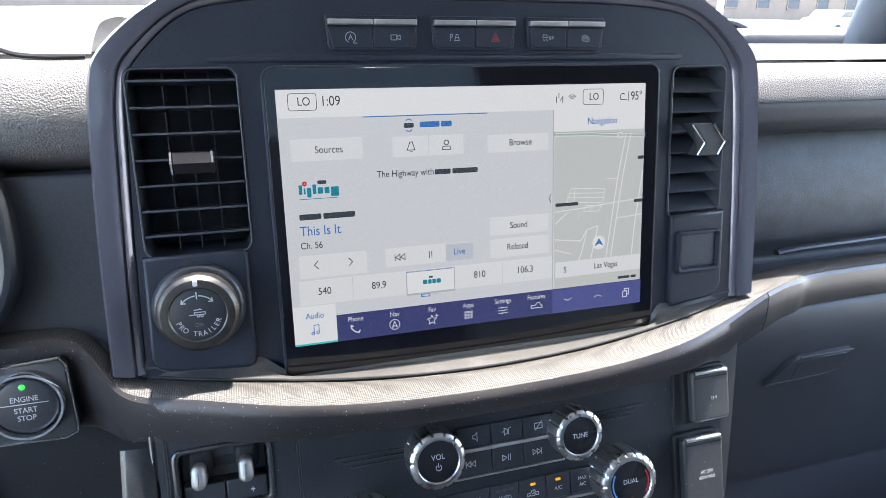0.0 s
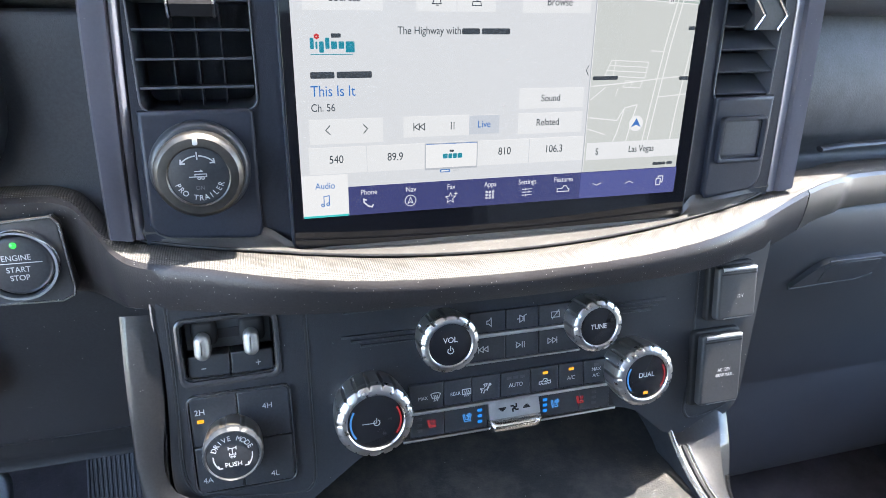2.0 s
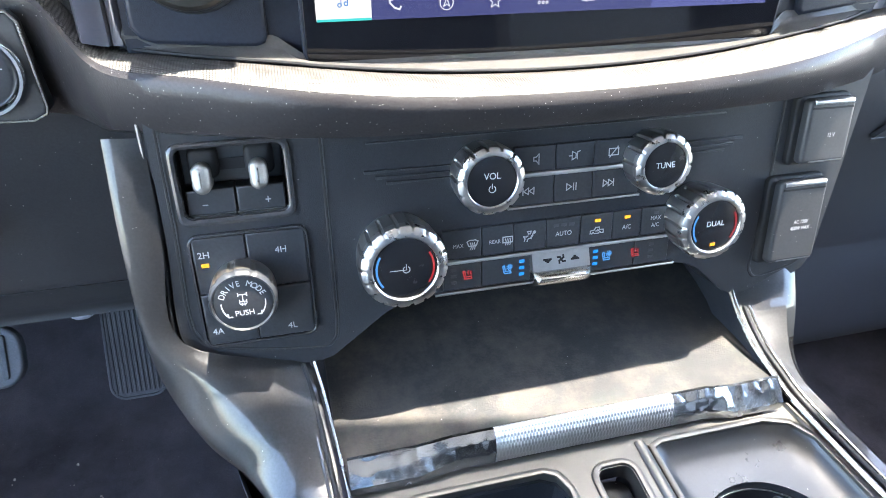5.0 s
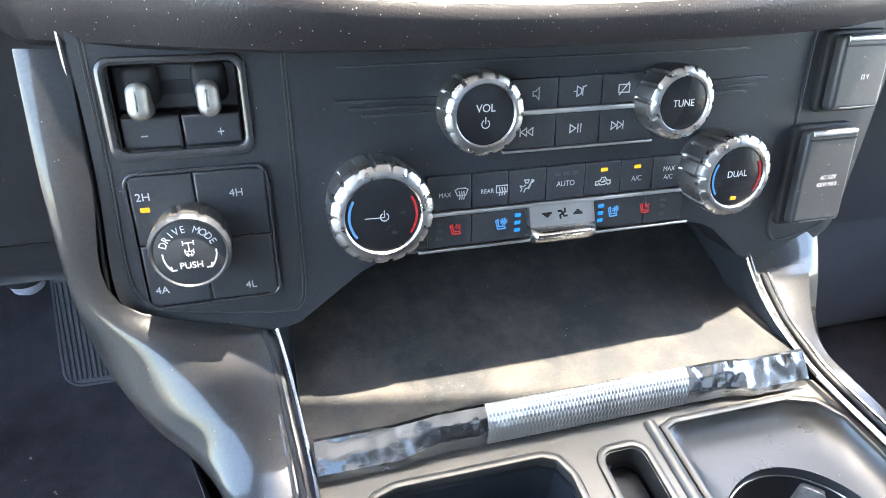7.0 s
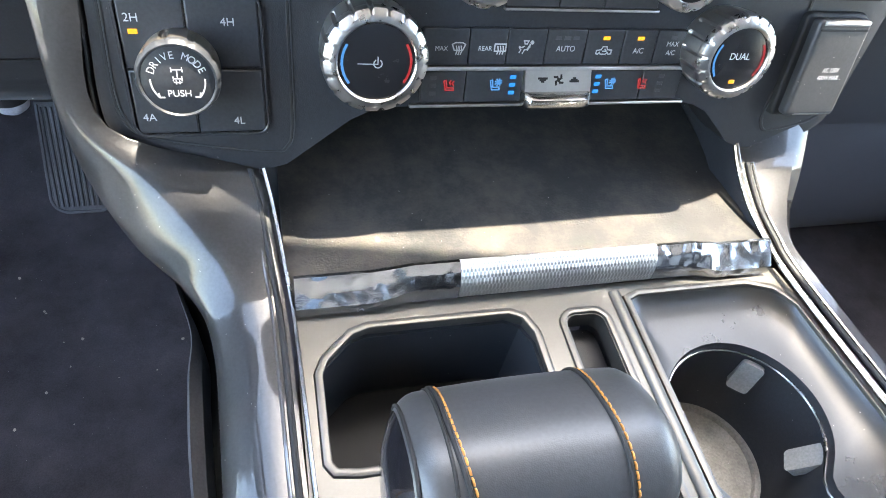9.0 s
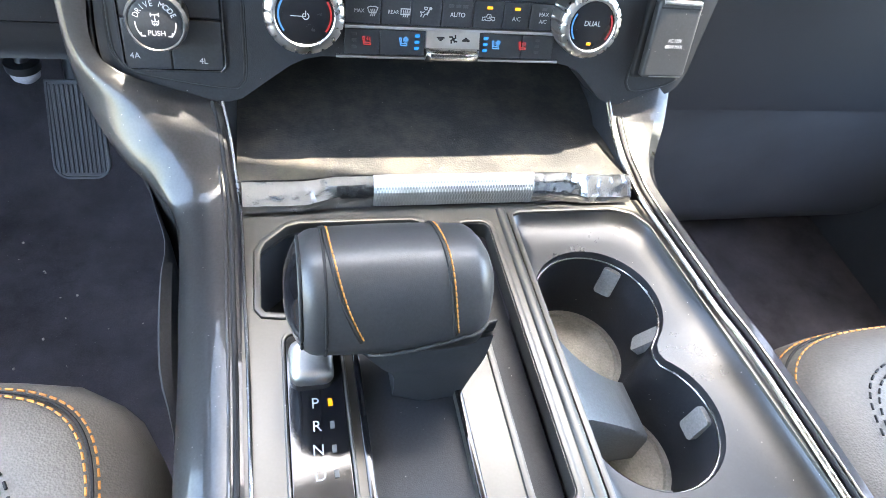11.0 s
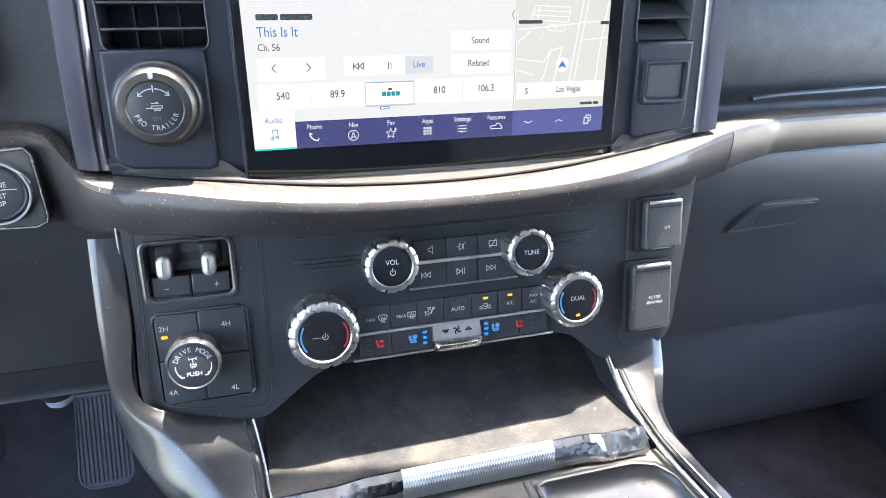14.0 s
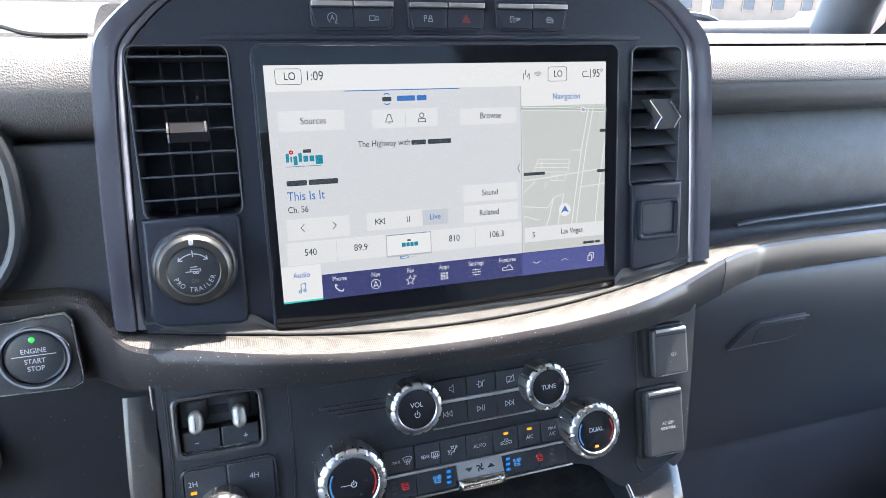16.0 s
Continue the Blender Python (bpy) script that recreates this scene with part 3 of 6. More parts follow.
def vent(name, outl, cx, cy, w, h, slats, tilt, label):
    v = thing(name, label, "air vent", "dash air vents", at=MD @ Vector((cx, cy, 0)))
    part("vent_frame", frame_ring(offset(outl, -0.0009), offset(outl, 0.0005), -0.03, 0.0004, 0.0006), SLATM, v, "", MD)
    for b in slats:
        bm = box(-w / 2 + 0.001, w / 2 - 0.001, -0.009, 0.011, -0.0007, 0.0007, 0.0004)
        m = MD @ Matrix.Translation((cx, b, -0.010)) @ Matrix.Rotation(radians(90 + tilt), 4, "X")
        part("slat", bm, SLATM, v, "", m)
    for k in range(3 if tilt < 10 else 0):
        x = cx - 0.0022 + 0.0134 * (k - 0.8)
        bm = box(-0.00035, 0.00035, -h / 2, h / 2, -0.036, -0.0195)
        part("vane", bm, SLATM, v, "", MD @ Matrix.Translation((x, cy, 0)))
    return v


vent_l = vent("air_vent", VENT_L, -0.181, 0.1205, 0.062, 0.111, [0.0772 + 0.0152 * i for i in range(7)], -4, "dark air vent with thin level slats and a knurled slider")
vent_r = vent("air_vent", VENT_R, 0.1815, 0.118, 0.047, 0.112, [0.0715 + 0.0150 * i for i in range(7)], 33, "dark air vent with tilted slats and a chrome-edged slider")


def slider(v, cx, cy, tip):
    """A knurled slider with chrome ends, on one slat."""
    prof = [(-0.0065, 0.0), (-0.0058, 0.004), (0.0, tip), (0.0058, 0.004), (0.0065, 0.0), (0.004, -0.004), (-0.004, -0.004)]
    fine = [Vector(a).lerp(Vector(b), k / 6) for a, b in zip(prof[:4], prof[1:5]) for k in range(6)] + [Vector(q) for q in prof[4:]]
    n = 28
    bm = rings(bmesh.new(), [[(cx - 0.0105 + 0.021 * i / n, cy + q.x * (1.06 if bump else 1), q.y + 0.004 + (0.0006 if bump else 0)) for q, bump in ((q, (i + j) % 2 and 0 < j < 24) for j, q in enumerate(fine))] for i in range(n + 1)])
    s = part("slider", bm, GRIP, v, "knurled dark grip", MD, 8)
    for sx in (-1, 1):
        x = cx + sx * 0.0115
        bm = rings(bmesh.new(), [[(x - 0.0009, cy + y * 1.12, z * 1.12 + 0.004) for y, z in prof], [(x + 0.0003, cy + y * 1.12, z * 1.12 + 0.004) for y, z in prof], [(x + 0.0013, cy + y * 0.9, z * 0.9 + 0.004) for y, z in prof]][::1 if sx > 0 else -1])
        part("end_cap", bm, CHROME, s, "chrome end cap", MD)


slider(vent_l, -0.1795, 0.1215, 0.0065)
# the passenger vent's slider shows two chrome chevrons with a dark grip between
def chevron(dx, z):
    return [(0.196 + dx - 0.0115, 0.1325, z), (0.196 + dx, 0.1185, z), (0.196 + dx - 0.006, 0.109, z)]


bm = rings(bmesh.new(), [chevron(dx, 0.0125) + chevron(dx, 0.0)[::-1] for dx in (-0.017, -0.0085, 0.0)])
s = part("slider", bm, BUTTON, vent_r, "dark ribbed grip", MD)
for dx in (-0.0175, 0.0005):
    part("chrome_edge", tube(chevron(dx, 0.013), 0.0011, 6), CHROME, s, "thin chrome chevron", MD)


# ---- touchscreen ----
scr = thing("touchscreen", "large lit touchscreen showing a radio page in black glass", "touchscreen", at=MS @ Vector((0, 0.08, 0)))
glass_out = rrect(0.0025, 0.0765, 0.275, 0.197, 0.007, 6)
part("glass_panel", slab(glass_out, -0.012, 0.0, 0.0002), mat("black_glass", (0.006, 0.006, 0.008), 0.06, rvar=0.03, var_scale=40, spec=0.6), scr, "glossy black glass", MS)
part("screen_rim", frame_ring(offset(glass_out, -0.0016), offset(glass_out, 0.0002), -0.012, -0.0006, 0.0006), SURROUND, scr, "matt dark rim", MS)
# flared apron between the surround and the ledge
APX = [(-0.2235, 0.7945, 0.008), (-0.19, 0.792, 0.008), (-0.155, 0.789, 0.006), (-0.139, 0.781, -0.001), (-0.13, 0.7785, -0.004), (0.13, 0.7785, -0.004), (0.142, 0.781, -0.001), (0.158, 0.789, 0.006), (0.19, 0.792, 0.008), (0.2235, 0.7945, 0.008)]
APB = [(-0.2235, 0.012, 0.7865), (-0.19, -0.001, 0.786), (-0.155, -0.009, 0.7845), (-0.139, -0.0122, 0.7835), (-0.13, -0.0137, 0.7825), (0.13, -0.0137, 0.7825), (0.142, -0.0118, 0.7835), (0.158, -0.0085, 0.7845), (0.19, -0.001, 0.7865), (0.2235, 0.013, 0.788)]
rows = []
for i in range(len(APX)):
    (x, z0, y0), (_, yb, zb) = APX[i], APB[i]
    rows.append([(x, y0 + 0.003, z0 + 0.004), (x, y0, z0), (x, y0 + (yb - y0) * 0.25, z0 + (zb - z0) * 0.6), (x, y0 + (yb - y0) * 0.6, z0 + (zb + 0.0015 - z0) * 0.9), (x, yb - 0.001, zb + 0.0006)])
mid = []
for k in range(1, 8):
    t = k / 8
    x = -0.13 + 0.26 * t
    bow = 1 - (2 * t - 1) ** 2
    yb, zb = -0.0137 - 0.0083 * bow, 0.7825 - 0.0055 * bow
    mid.append([(x, -0.001, 0.7825), (x, -0.004, 0.7785), (x, -0.004 + (yb + 0.004) * 0.25, 0.7785 + (zb - 0.7785) * 0.6), (x, -0.004 + (yb + 0.004) * 0.6, 0.7785 + (zb + 0.0015 - 0.7785) * 0.9), (x, yb - 0.001, zb + 0.0006)])
# apron paler than the face plate: sunlight on it is put into the colour
LIPM = mat("sunlit_satin_lip", (0.072, 0.068, 0.064), 0.36, metal=0.2, grain=0.15, scale=1800, var=0.1, rvar=0.06, speck=0.03)
apron = smooth_rows(rows[:5] + mid + rows[5:], 3)
part("apron", sheet(apron), LIPM, sur, "flared satin lip above the ledge, paler for sunlight")
part("seam", tube([(r[-1][0], r[-1][1] - 0.0006, r[-1][2] + 0.0006) for r in apron], 0.0009, 6), DARK, sur, "dark seam along the ledge")

# ---- what the screen shows ----
UI = {}


def ui_mat(name, rgb):
    if name not in UI:
        UI[name] = glow("lcd_" + name, srgb(*rgb), LCD)
    return UI[name]


U_BG, U_TOP, U_BTN, U_BTN2 = ui_mat("grey", (219, 222, 227)), ui_mat("white", (240, 241, 243)), ui_mat("button", (232, 234, 237)), ui_mat("selected", (202, 208, 218))
U_INK, U_BLUE, U_NAVY, U_NAVY2 = ui_mat("ink", (60, 66, 74)), ui_mat("blue", (58, 118, 196)), ui_mat("navy", (62, 66, 120)), ui_mat("violet", (82, 88, 152))
U_MAP, U_ROAD, U_TEAL, U_CYAN, U_RED, U_LINE, U_W, U_MROAD = ui_mat("map", (206, 210, 208)), ui_mat("road", (236, 238, 238)), ui_mat("teal", (22, 140, 164)), ui_mat("cyan", (60, 205, 205)), ui_mat("red", (205, 60, 60)), ui_mat("hairline", (186, 190, 198)), ui_mat("icon", (226, 228, 240)), ui_mat("trunk", (176, 190, 184))


def ui_rect(name, x0, y0, x1, y1, m, z, parent, r=0.0):
    pts = rrect((x0 + x1) / 2, (y0 + y1) / 2, x1 - x0, y1 - y0, r, 3) if r else [(x0, y0), (x1, y0), (x1, y1), (x0, y1)]
    return part(name, slab(pts, z - 0.0001, z), m, parent, "", MS)


def ui_text(s, x, y, size, m, parent, ax="CENTER", sx=0.86, z=0.0009, weight=0.0):
    return lettering("lettering", s, size, MS, m, parent, x, y, z, ax, sx, weight=weight)


display = ui_rect("display", -0.129, 0.0, 0.129, 0.1625, U_BG, 0.0002, scr)
display["label"] = "lit page of the radio app"
ui_rect("status_bar", -0.1288, 0.1455, 0.1288, 0.1623, U_TOP, 0.0004, display)
ui_rect("hairline", -0.0766, 0.1446, 0.0074, 0.1452, U_BLUE, 0.0006, display)
part("outline", frame_ring(rrect(-0.1133, 0.155, 0.0175, 0.0105, 0.002), rrect(-0.1133, 0.155, 0.0168, 0.0098, 0.0017), 0.0004, 0.0006), U_INK, display, "", MS)
ui_text("LO", -0.1125, 0.155, 0.0072, U_INK, display)
ui_text("1:09", -0.1025, 0.155, 0.0085, U_INK, display, "LEFT")
part("outline", frame_ring(rrect(0.0867, 0.1537, 0.0162, 0.0108, 0.002), rrect(0.0867, 0.1537, 0.0155, 0.0101, 0.0017), 0.0004, 0.0006), U_INK, display, "", MS)
ui_text("LO", 0.0871, 0.1537, 0.0068, U_INK, display)
ui_text("95\u00b0", 0.1213, 0.1535, 0.0085, U_INK, display, sx=0.8)
strokes("weather_icon", [arc_pts(0.0022, 180, 400, 8, -0.0012, 0), [(-0.003, -0.002), (0.002, -0.002)], [(0.0035, -0.003), (0.0035, 0.0035)]], 0.0005, MS, U_INK, display, 0.1115, 0.1533, 0.0007)
strokes("wifi_icon", [arc_pts(0.0012, -50, 50, 4), arc_pts(0.0024, -50, 50, 5), arc_pts(0.0036, -50, 50, 6)], 0.0004, MS, U_INK, display, 0.0702, 0.1518, 0.0007)
strokes("signal_icon", [[(-0.0018, -0.003), (-0.0018, 0.001)], [(0, 0.0005), (0, 0.0035)], [(0.001, -0.0015), (0.003, 0.001), (0.003, -0.003)]], 0.0005, MS, U_INK, display, 0.06, 0.1533, 0.0007)
# logos as plain shapes
ui_rect("logo_bar", -0.0502, 0.1372, -0.0436, 0.1402, U_INK, 0.0006, display, 0.0008)
for dy in (0.0042, -0.0042):
    strokes("logo_arc", [arc_pts(0.0022, -50, 50, 4) if dy > 0 else arc_pts(0.0022, 130, 230, 4)], 0.0006, MS, U_BLUE, display, -0.0469, 0.1388 + dy * 0.4, 0.0007)
for x0, x1 in ((-0.0396, -0.0262), (-0.0252, -0.0178)):
    ui_rect("name_bar", x0, 0.1372, x1, 0.1408, U_BLUE, 0.0006, display, 0.0008)


def ui_button(x0, y0, x1, y1, m=U_BTN):
    b = ui_rect("soft_button", x0, y0, x1, y1, m, 0.0005, display)
    ui_rect("hairline", x0, y1 - 0.0003, x1, y1, U_TOP, 0.0007, b)
    return b


ui_text("Sources", -0.0991, 0.1256, 0.0064, U_INK, ui_button(-0.1224, 0.119, -0.0776, 0.1325))
bt = ui_button(-0.0583, 0.1188, -0.0099, 0.1317)
ui_rect("hairline", -0.0342, 0.119, -0.034, 0.1317, U_LINE, 0.0008, bt)
strokes("bell_icon", [[(-0.0028, -0.0022), (-0.0008, 0.0028), (0.0008, 0.003), (0.0024, -0.0022), (-0.0028, -0.0022)], [(-0.0006, -0.003), (0.0006, -0.003)]], 0.0005, MS, U_INK, bt, -0.046, 0.1252, 0.0009)
strokes("user_icon", [arc_pts(0.0016, 0, 360, 10, 0, 0.0016), [(-0.0028, -0.003), (-0.0024, -0.0008), (0.0024, -0.0008), (0.0028, -0.003), (-0.0028, -0.003)]], 0.0005, MS, U_INK, bt, -0.022, 0.1252, 0.0009)
ui_text("Browse", 0.0311, 0.1247, 0.0064, U_INK, ui_button(0.0072, 0.1185, 0.0523, 0.1302))
ui_text("The Highway with", -0.0695, 0.1082, 0.0062, U_INK, display, "LEFT", sx=0.84)
for x0, x1 in ((-0.0305, -0.0195), (-0.0182, -0.0003)):
    ui_rect("name_bar", x0, 0.1062, x1, 0.1096, U_INK, 0.0006, display, 0.0008)
# station emblem as plain shapes
for i, (x0, x1, y0, y1) in enumerate(((-0.1193, -0.1172, 0.0985, 0.1045), (-0.1163, -0.1152, 0.0985, 0.1025), (-0.1143, -0.1117, 0.0965, 0.1025), (-0.1108, -0.1085, 0.0985, 0.1045), (-0.1076, -0.1043, 0.0985, 0.1025), (-0.1034, -0.1003, 0.0985, 0.1025), (-0.0994, -0.0944, 0.0965, 0.1025))):
    ui_rect("emblem_bar", x0, y0, x1, y1, U_TEAL, 0.0006, display, 0.0005)
ui_rect("emblem_line", -0.1193, 0.0953, -0.0955, 0.0957, U_TEAL, 0.0006, display)
ui_rect("emblem_bar", -0.1075, 0.1045, -0.102, 0.1068, U_INK, 0.0006, display, 0.0005)
strokes("emblem_star", [arc_pts(0.001, 0, 360, 6)], 0.001, MS, U_RED, display, -0.1156, 0.1052, 0.0007)
for x0, x1 in ((-0.1202, -0.1065), (-0.1052, -0.0849)):
    ui_rect("name_bar", x0, 0.0823, x1, 0.086, U_INK, 0.0006, display, 0.0008)
ui_text("This Is It", -0.1206, 0.075, 0.0088, U_BLUE, display, "LEFT", sx=0.84)
ui_text("Ch. 56", -0.1209, 0.0657, 0.0062, U_INK, display, "LEFT", sx=0.84)
ui_text("Sound", 0.0294, 0.0677, 0.0062, U_INK, ui_button(0.0079, 0.0615, 0.0525, 0.0741))
ui_text("Related", 0.0284, 0.0525, 0.0062, U_INK, ui_button(0.008, 0.0455, 0.0526, 0.0587))
bt = ui_button(-0.1225, 0.0445, -0.0789, 0.0591)
strokes("chevron_icon", [[(0.0012, 0.0025), (-0.0012, 0), (0.0012, -0.0025)]], 0.0005, MS, U_INK, bt, -0.1119, 0.0529, 0.0009)
strokes("chevron_icon", [[(-0.0012, 0.0025), (0.0012, 0), (-0.0012, -0.0025)]], 0.0005, MS, U_INK, bt, -0.0896, 0.0529, 0.0009)
bt = ui_button(-0.0664, 0.0465, -0.0246, 0.0591)
strokes("rewind_icon", [[(-0.0034, 0.002), (-0.0034, -0.002)], [(0, 0.002), (-0.003, 0), (0, -0.002), (0, 0.002)], [(0.0034, 0.002), (0.0004, 0), (0.0034, -0.002), (0.0034, 0.002)]], 0.0005, MS, U_INK, bt, -0.0567, 0.0528, 0.0009)
strokes("pause_icon", [[(-0.0009, 0.002), (-0.0009, -0.002)], [(0.0009, 0.002), (0.0009, -0.002)]], 0.0005, MS, U_INK, bt, -0.0355, 0.0527, 0.0009)
ui_text("Live", -0.0149, 0.0528, 0.0062, U_BLUE, ui_button(-0.0245, 0.0468, -0.0047, 0.0588, U_BTN2))
row = ui_button(-0.1237, 0.0265, 0.0554, 0.0426)
for x in (-0.0894, 0.0165):
    ui_rect("hairline", x, 0.0268, x + 0.0002, 0.0424, U_LINE, 0.0008, row)
for s, x in (("540", -0.1077), ("89.9", -0.0718), ("810", -0.0004), ("106.3", 0.034)):
    ui_text(s, x, 0.035, 0.0068, U_INK, row)
ui_rect("shade", -0.0532, 0.0255, -0.0186, 0.0424, U_LINE, 0.0008, row)
tile = ui_rect("selected_tile", -0.0525, 0.0268, -0.0193, 0.0419, U_TOP, 0.001, row)
ui_rect("hairline", -0.0525, 0.0416, -0.0193, 0.0419, U_BLUE, 0.0012, tile)
for x0, x1 in ((-0.0415, -0.0385), (-0.038, -0.0355), (-0.035, -0.0325), (-0.032, -0.029)):
    ui_rect("emblem_bar", x0, 0.0325, x1, 0.0355, U_TEAL, 0.0012, tile, 0.0005)
ui_rect("emblem_bar", -0.0372, 0.0365, -0.0345, 0.0378, U_INK, 0.0012, tile, 0.0004)
ui_rect("page_mark", -0.0432, 0.0235, -0.0365, 0.0256, U_BLUE, 0.0006, display, 0.0008)
ui_rect("page_mark", -0.0425, 0.0241, -0.0372, 0.025, U_TOP, 0.0008, display)
ui_rect("page_mark", -0.0345, 0.0243, -0.0305, 0.0247, U_LINE, 0.0006, display)
# map pane
pane = ui_rect("map_pane", 0.0565, 0.017, 0.1289, 0.1455, U_TOP, 0.0006, display)
ui_rect("map_ground", 0.0567, 0.017, 0.1289, 0.1305, U_MAP, 0.0008, pane)
ui_text("Navigation", 0.0941, 0.137, 0.0066, U_BLUE, pane, sx=0.84, z=0.0012)
ui_rect("pane_edge", 0.0556, 0.017, 0.0563, 0.1455, U_LINE, 0.0007, display)


def roads(lines, w, m, z):
    return strokes("road_line", lines, w, MS, m, pane, 0, 0, z)


roads([[(0.0572, 0.1292), (0.085, 0.1285), (0.1085, 0.127), (0.128, 0.126)]], 0.0028, U_MROAD, 0.001)
roads([[(0.0572, 0.1297), (0.085, 0.129), (0.1085, 0.1275), (0.128, 0.1265)], [(0.0572, 0.1277), (0.085, 0.127), (0.1085, 0.1255), (0.128, 0.1245)]], 0.0006, U_ROAD, 0.0012)
roads([[(0.1135, 0.128), (0.108, 0.1), (0.1035, 0.07), (0.099, 0.038)], [(0.1175, 0.128), (0.112, 0.1), (0.1075, 0.07), (0.103, 0.038)]], 0.0008, U_ROAD, 0.0012)
roads([[(0.128, 0.1), (0.1225, 0.06), (0.1205, 0.038)], [(0.0575, 0.0745), (0.08, 0.076), (0.107, 0.0785), (0.128, 0.08)], [(0.0575, 0.0545), (0.078, 0.052), (0.083, 0.06), (0.092, 0.062)], [(0.0575, 0.047), (0.07, 0.043)], [(0.083, 0.06), (0.079, 0.044), (0.0765, 0.038)], [(0.092, 0.062), (0.089, 0.05), (0.0865, 0.038)], [(0.0575, 0.066), (0.067, 0.0735)], [(0.098, 0.096), (0.107, 0.0955)], [(0.107, 0.0665), (0.128, 0.068)]], 0.0008, U_ROAD, 0.0012)
roads([[(0.066, 0.081), (0.07, 0.0905), (0.097, 0.089), (0.0955, 0.079), (0.066, 0.081)], [(0.067, 0.0842), (0.0962, 0.0825)], [(0.0685, 0.0873), (0.0966, 0.0858)], [(0.073, 0.0905), (0.072, 0.0808)], [(0.08, 0.0735), (0.0815, 0.0775), (0.094, 0.0768), (0.0925, 0.0728), (0.08, 0.0735)], [(0.0865, 0.077), (0.0855, 0.0732)], [(0.075, 0.068), (0.0765, 0.0725)]], 0.0006, U_ROAD, 0.0012)
for x0, x1, y in ((0.0575, 0.0755, 0.0795), (0.1215, 0.1285, 0.0785), (0.1235, 0.1285, 0.11)):
    ui_rect("name_bar", x0, y - 0.0012, x1, y + 0.0012, U_INK, 0.0014, pane, 0.0008)
ui_rect("route_shield", 0.1063, 0.1245, 0.1107, 0.1285, U_TOP, 0.0014, pane, 0.001)
ui_text("95", 0.1085, 0.1265, 0.003, U_INK, pane, z=0.0016)
part("arrow_disc", slab(circle(0.0928, 0.0495, 0.0052, 24), 0.0012, 0.0014), U_TOP, pane, "", MS)
part("arrow", slab([(0.0928, 0.0528), (0.0893, 0.0472), (0.0928, 0.0487), (0.0963, 0.0472)], 0.0014, 0.0016), U_BLUE, pane, "", MS)
bt = ui_rect("place_bar", 0.0576, 0.0262, 0.1284, 0.0378, U_BTN, 0.0014, pane)
ui_text("S", 0.0653, 0.0316, 0.0062, U_INK, bt, z=0.0017)
ui_text("Las Vegas", 0.0989, 0.0322, 0.0062, U_INK, bt, sx=0.82, z=0.0017)
for x0, x1 in ((0.1095, 0.1195), (0.1205, 0.125)):
    ui_rect("name_bar", x0, 0.0202, x1, 0.0222, U_INK, 0.0014, pane, 0.0008)
strokes("chevron_icon", [[(0.0008, 0.003), (-0.0008, 0), (0.0008, -0.003)]], 0.0004, MS, U_INK, display, 0.0535, 0.0845, 0.0008)
# tab bar
tabs = ui_rect("tab_bar", -0.1014, 0.0, 0.1289, 0.0182, U_NAVY, 0.0018, display)
ui_rect("tab_tint", 0.0549, 0.0, 0.1289, 0.0178, U_NAVY2, 0.002, tabs)
tab = ui_rect("open_tab", -0.1289, 0.0, -0.1016, 0.0262, U_TOP, 0.0018, display)
ui_rect("tab_line", -0.1289, 0.0, -0.1016, 0.0012, U_CYAN, 0.002, tab)
ui_text("Audio", -0.1153, 0.0196, 0.0056, U_BLUE, tab, z=0.0021)
strokes("note_icon", [[(-0.0012, -0.0025), (-0.0012, 0.0028), (0.002, 0.0033), (0.002, -0.0018)], arc_pts(0.0009, 0, 360, 8, -0.002, -0.0026), arc_pts(0.0009, 0, 360, 8, 0.0012, -0.002)], 0.0005, MS, U_BLUE, tab, -0.1152, 0.0103, 0.0021)
for s, x in (("Phone", -0.0889), ("Nav", -0.0624), ("Fav", -0.0361), ("Apps", -0.0097), ("Settings", 0.0163), ("Features", 0.0423)):
    ui_text(s, x, 0.0141, 0.0049, U_W, tabs, sx=0.84, z=0.0021)
Z = 0.0021
strokes("phone_icon", [[(-0.0028, 0.0026), (-0.0026, 0.0006), (-0.0004, -0.0018), (0.0022, -0.0026), (0.0029, -0.0014)], [(-0.0028, 0.0026), (-0.0014, 0.002)]], 0.0009, MS, U_W, tabs, -0.0894, 0.0073, Z)
strokes("nav_icon", [arc_pts(0.0035, 0, 360, 16), [(0, 0.0022), (-0.0016, -0.0018), (0, -0.0008), (0.0016, -0.0018), (0, 0.0022)]], 0.0005, MS, U_W, tabs, -0.0627, 0.007, Z)
star = [(0.0035 * (1 if k % 2 == 0 else 0.45) * math.sin(k * math.pi / 5), 0.0035 * (1 if k % 2 == 0 else 0.45) * math.cos(k * math.pi / 5)) for k in range(11)]
strokes("star_icon", [star, [(0.0026, 0.0028), (0.0046, 0.0028)], [(0.0036, 0.0018), (0.0036, 0.0038)]], 0.0005, MS, U_W, tabs, -0.0365, 0.0068, Z)
strokes("apps_icon", [arc_pts(0.0006, 0, 360, 6, dx * 0.0022, dy * 0.0022) for dx in (-1, 0, 1) for dy in (-0.9, 0, 0.9)], 0.0005, MS, U_W, tabs, -0.0098, 0.0072, Z)
strokes("settings_icon", [[(-0.0034, y), (0.0034, y)] for y in (0.002, 0, -0.002)] + [[(x, y - 0.0006), (x, y + 0.0006)] for x, y in ((-0.001, 0.002), (0.0014, 0), (-0.0008, -0.002))], 0.0005, MS, U_W, tabs, 0.0163, 0.0073, Z)
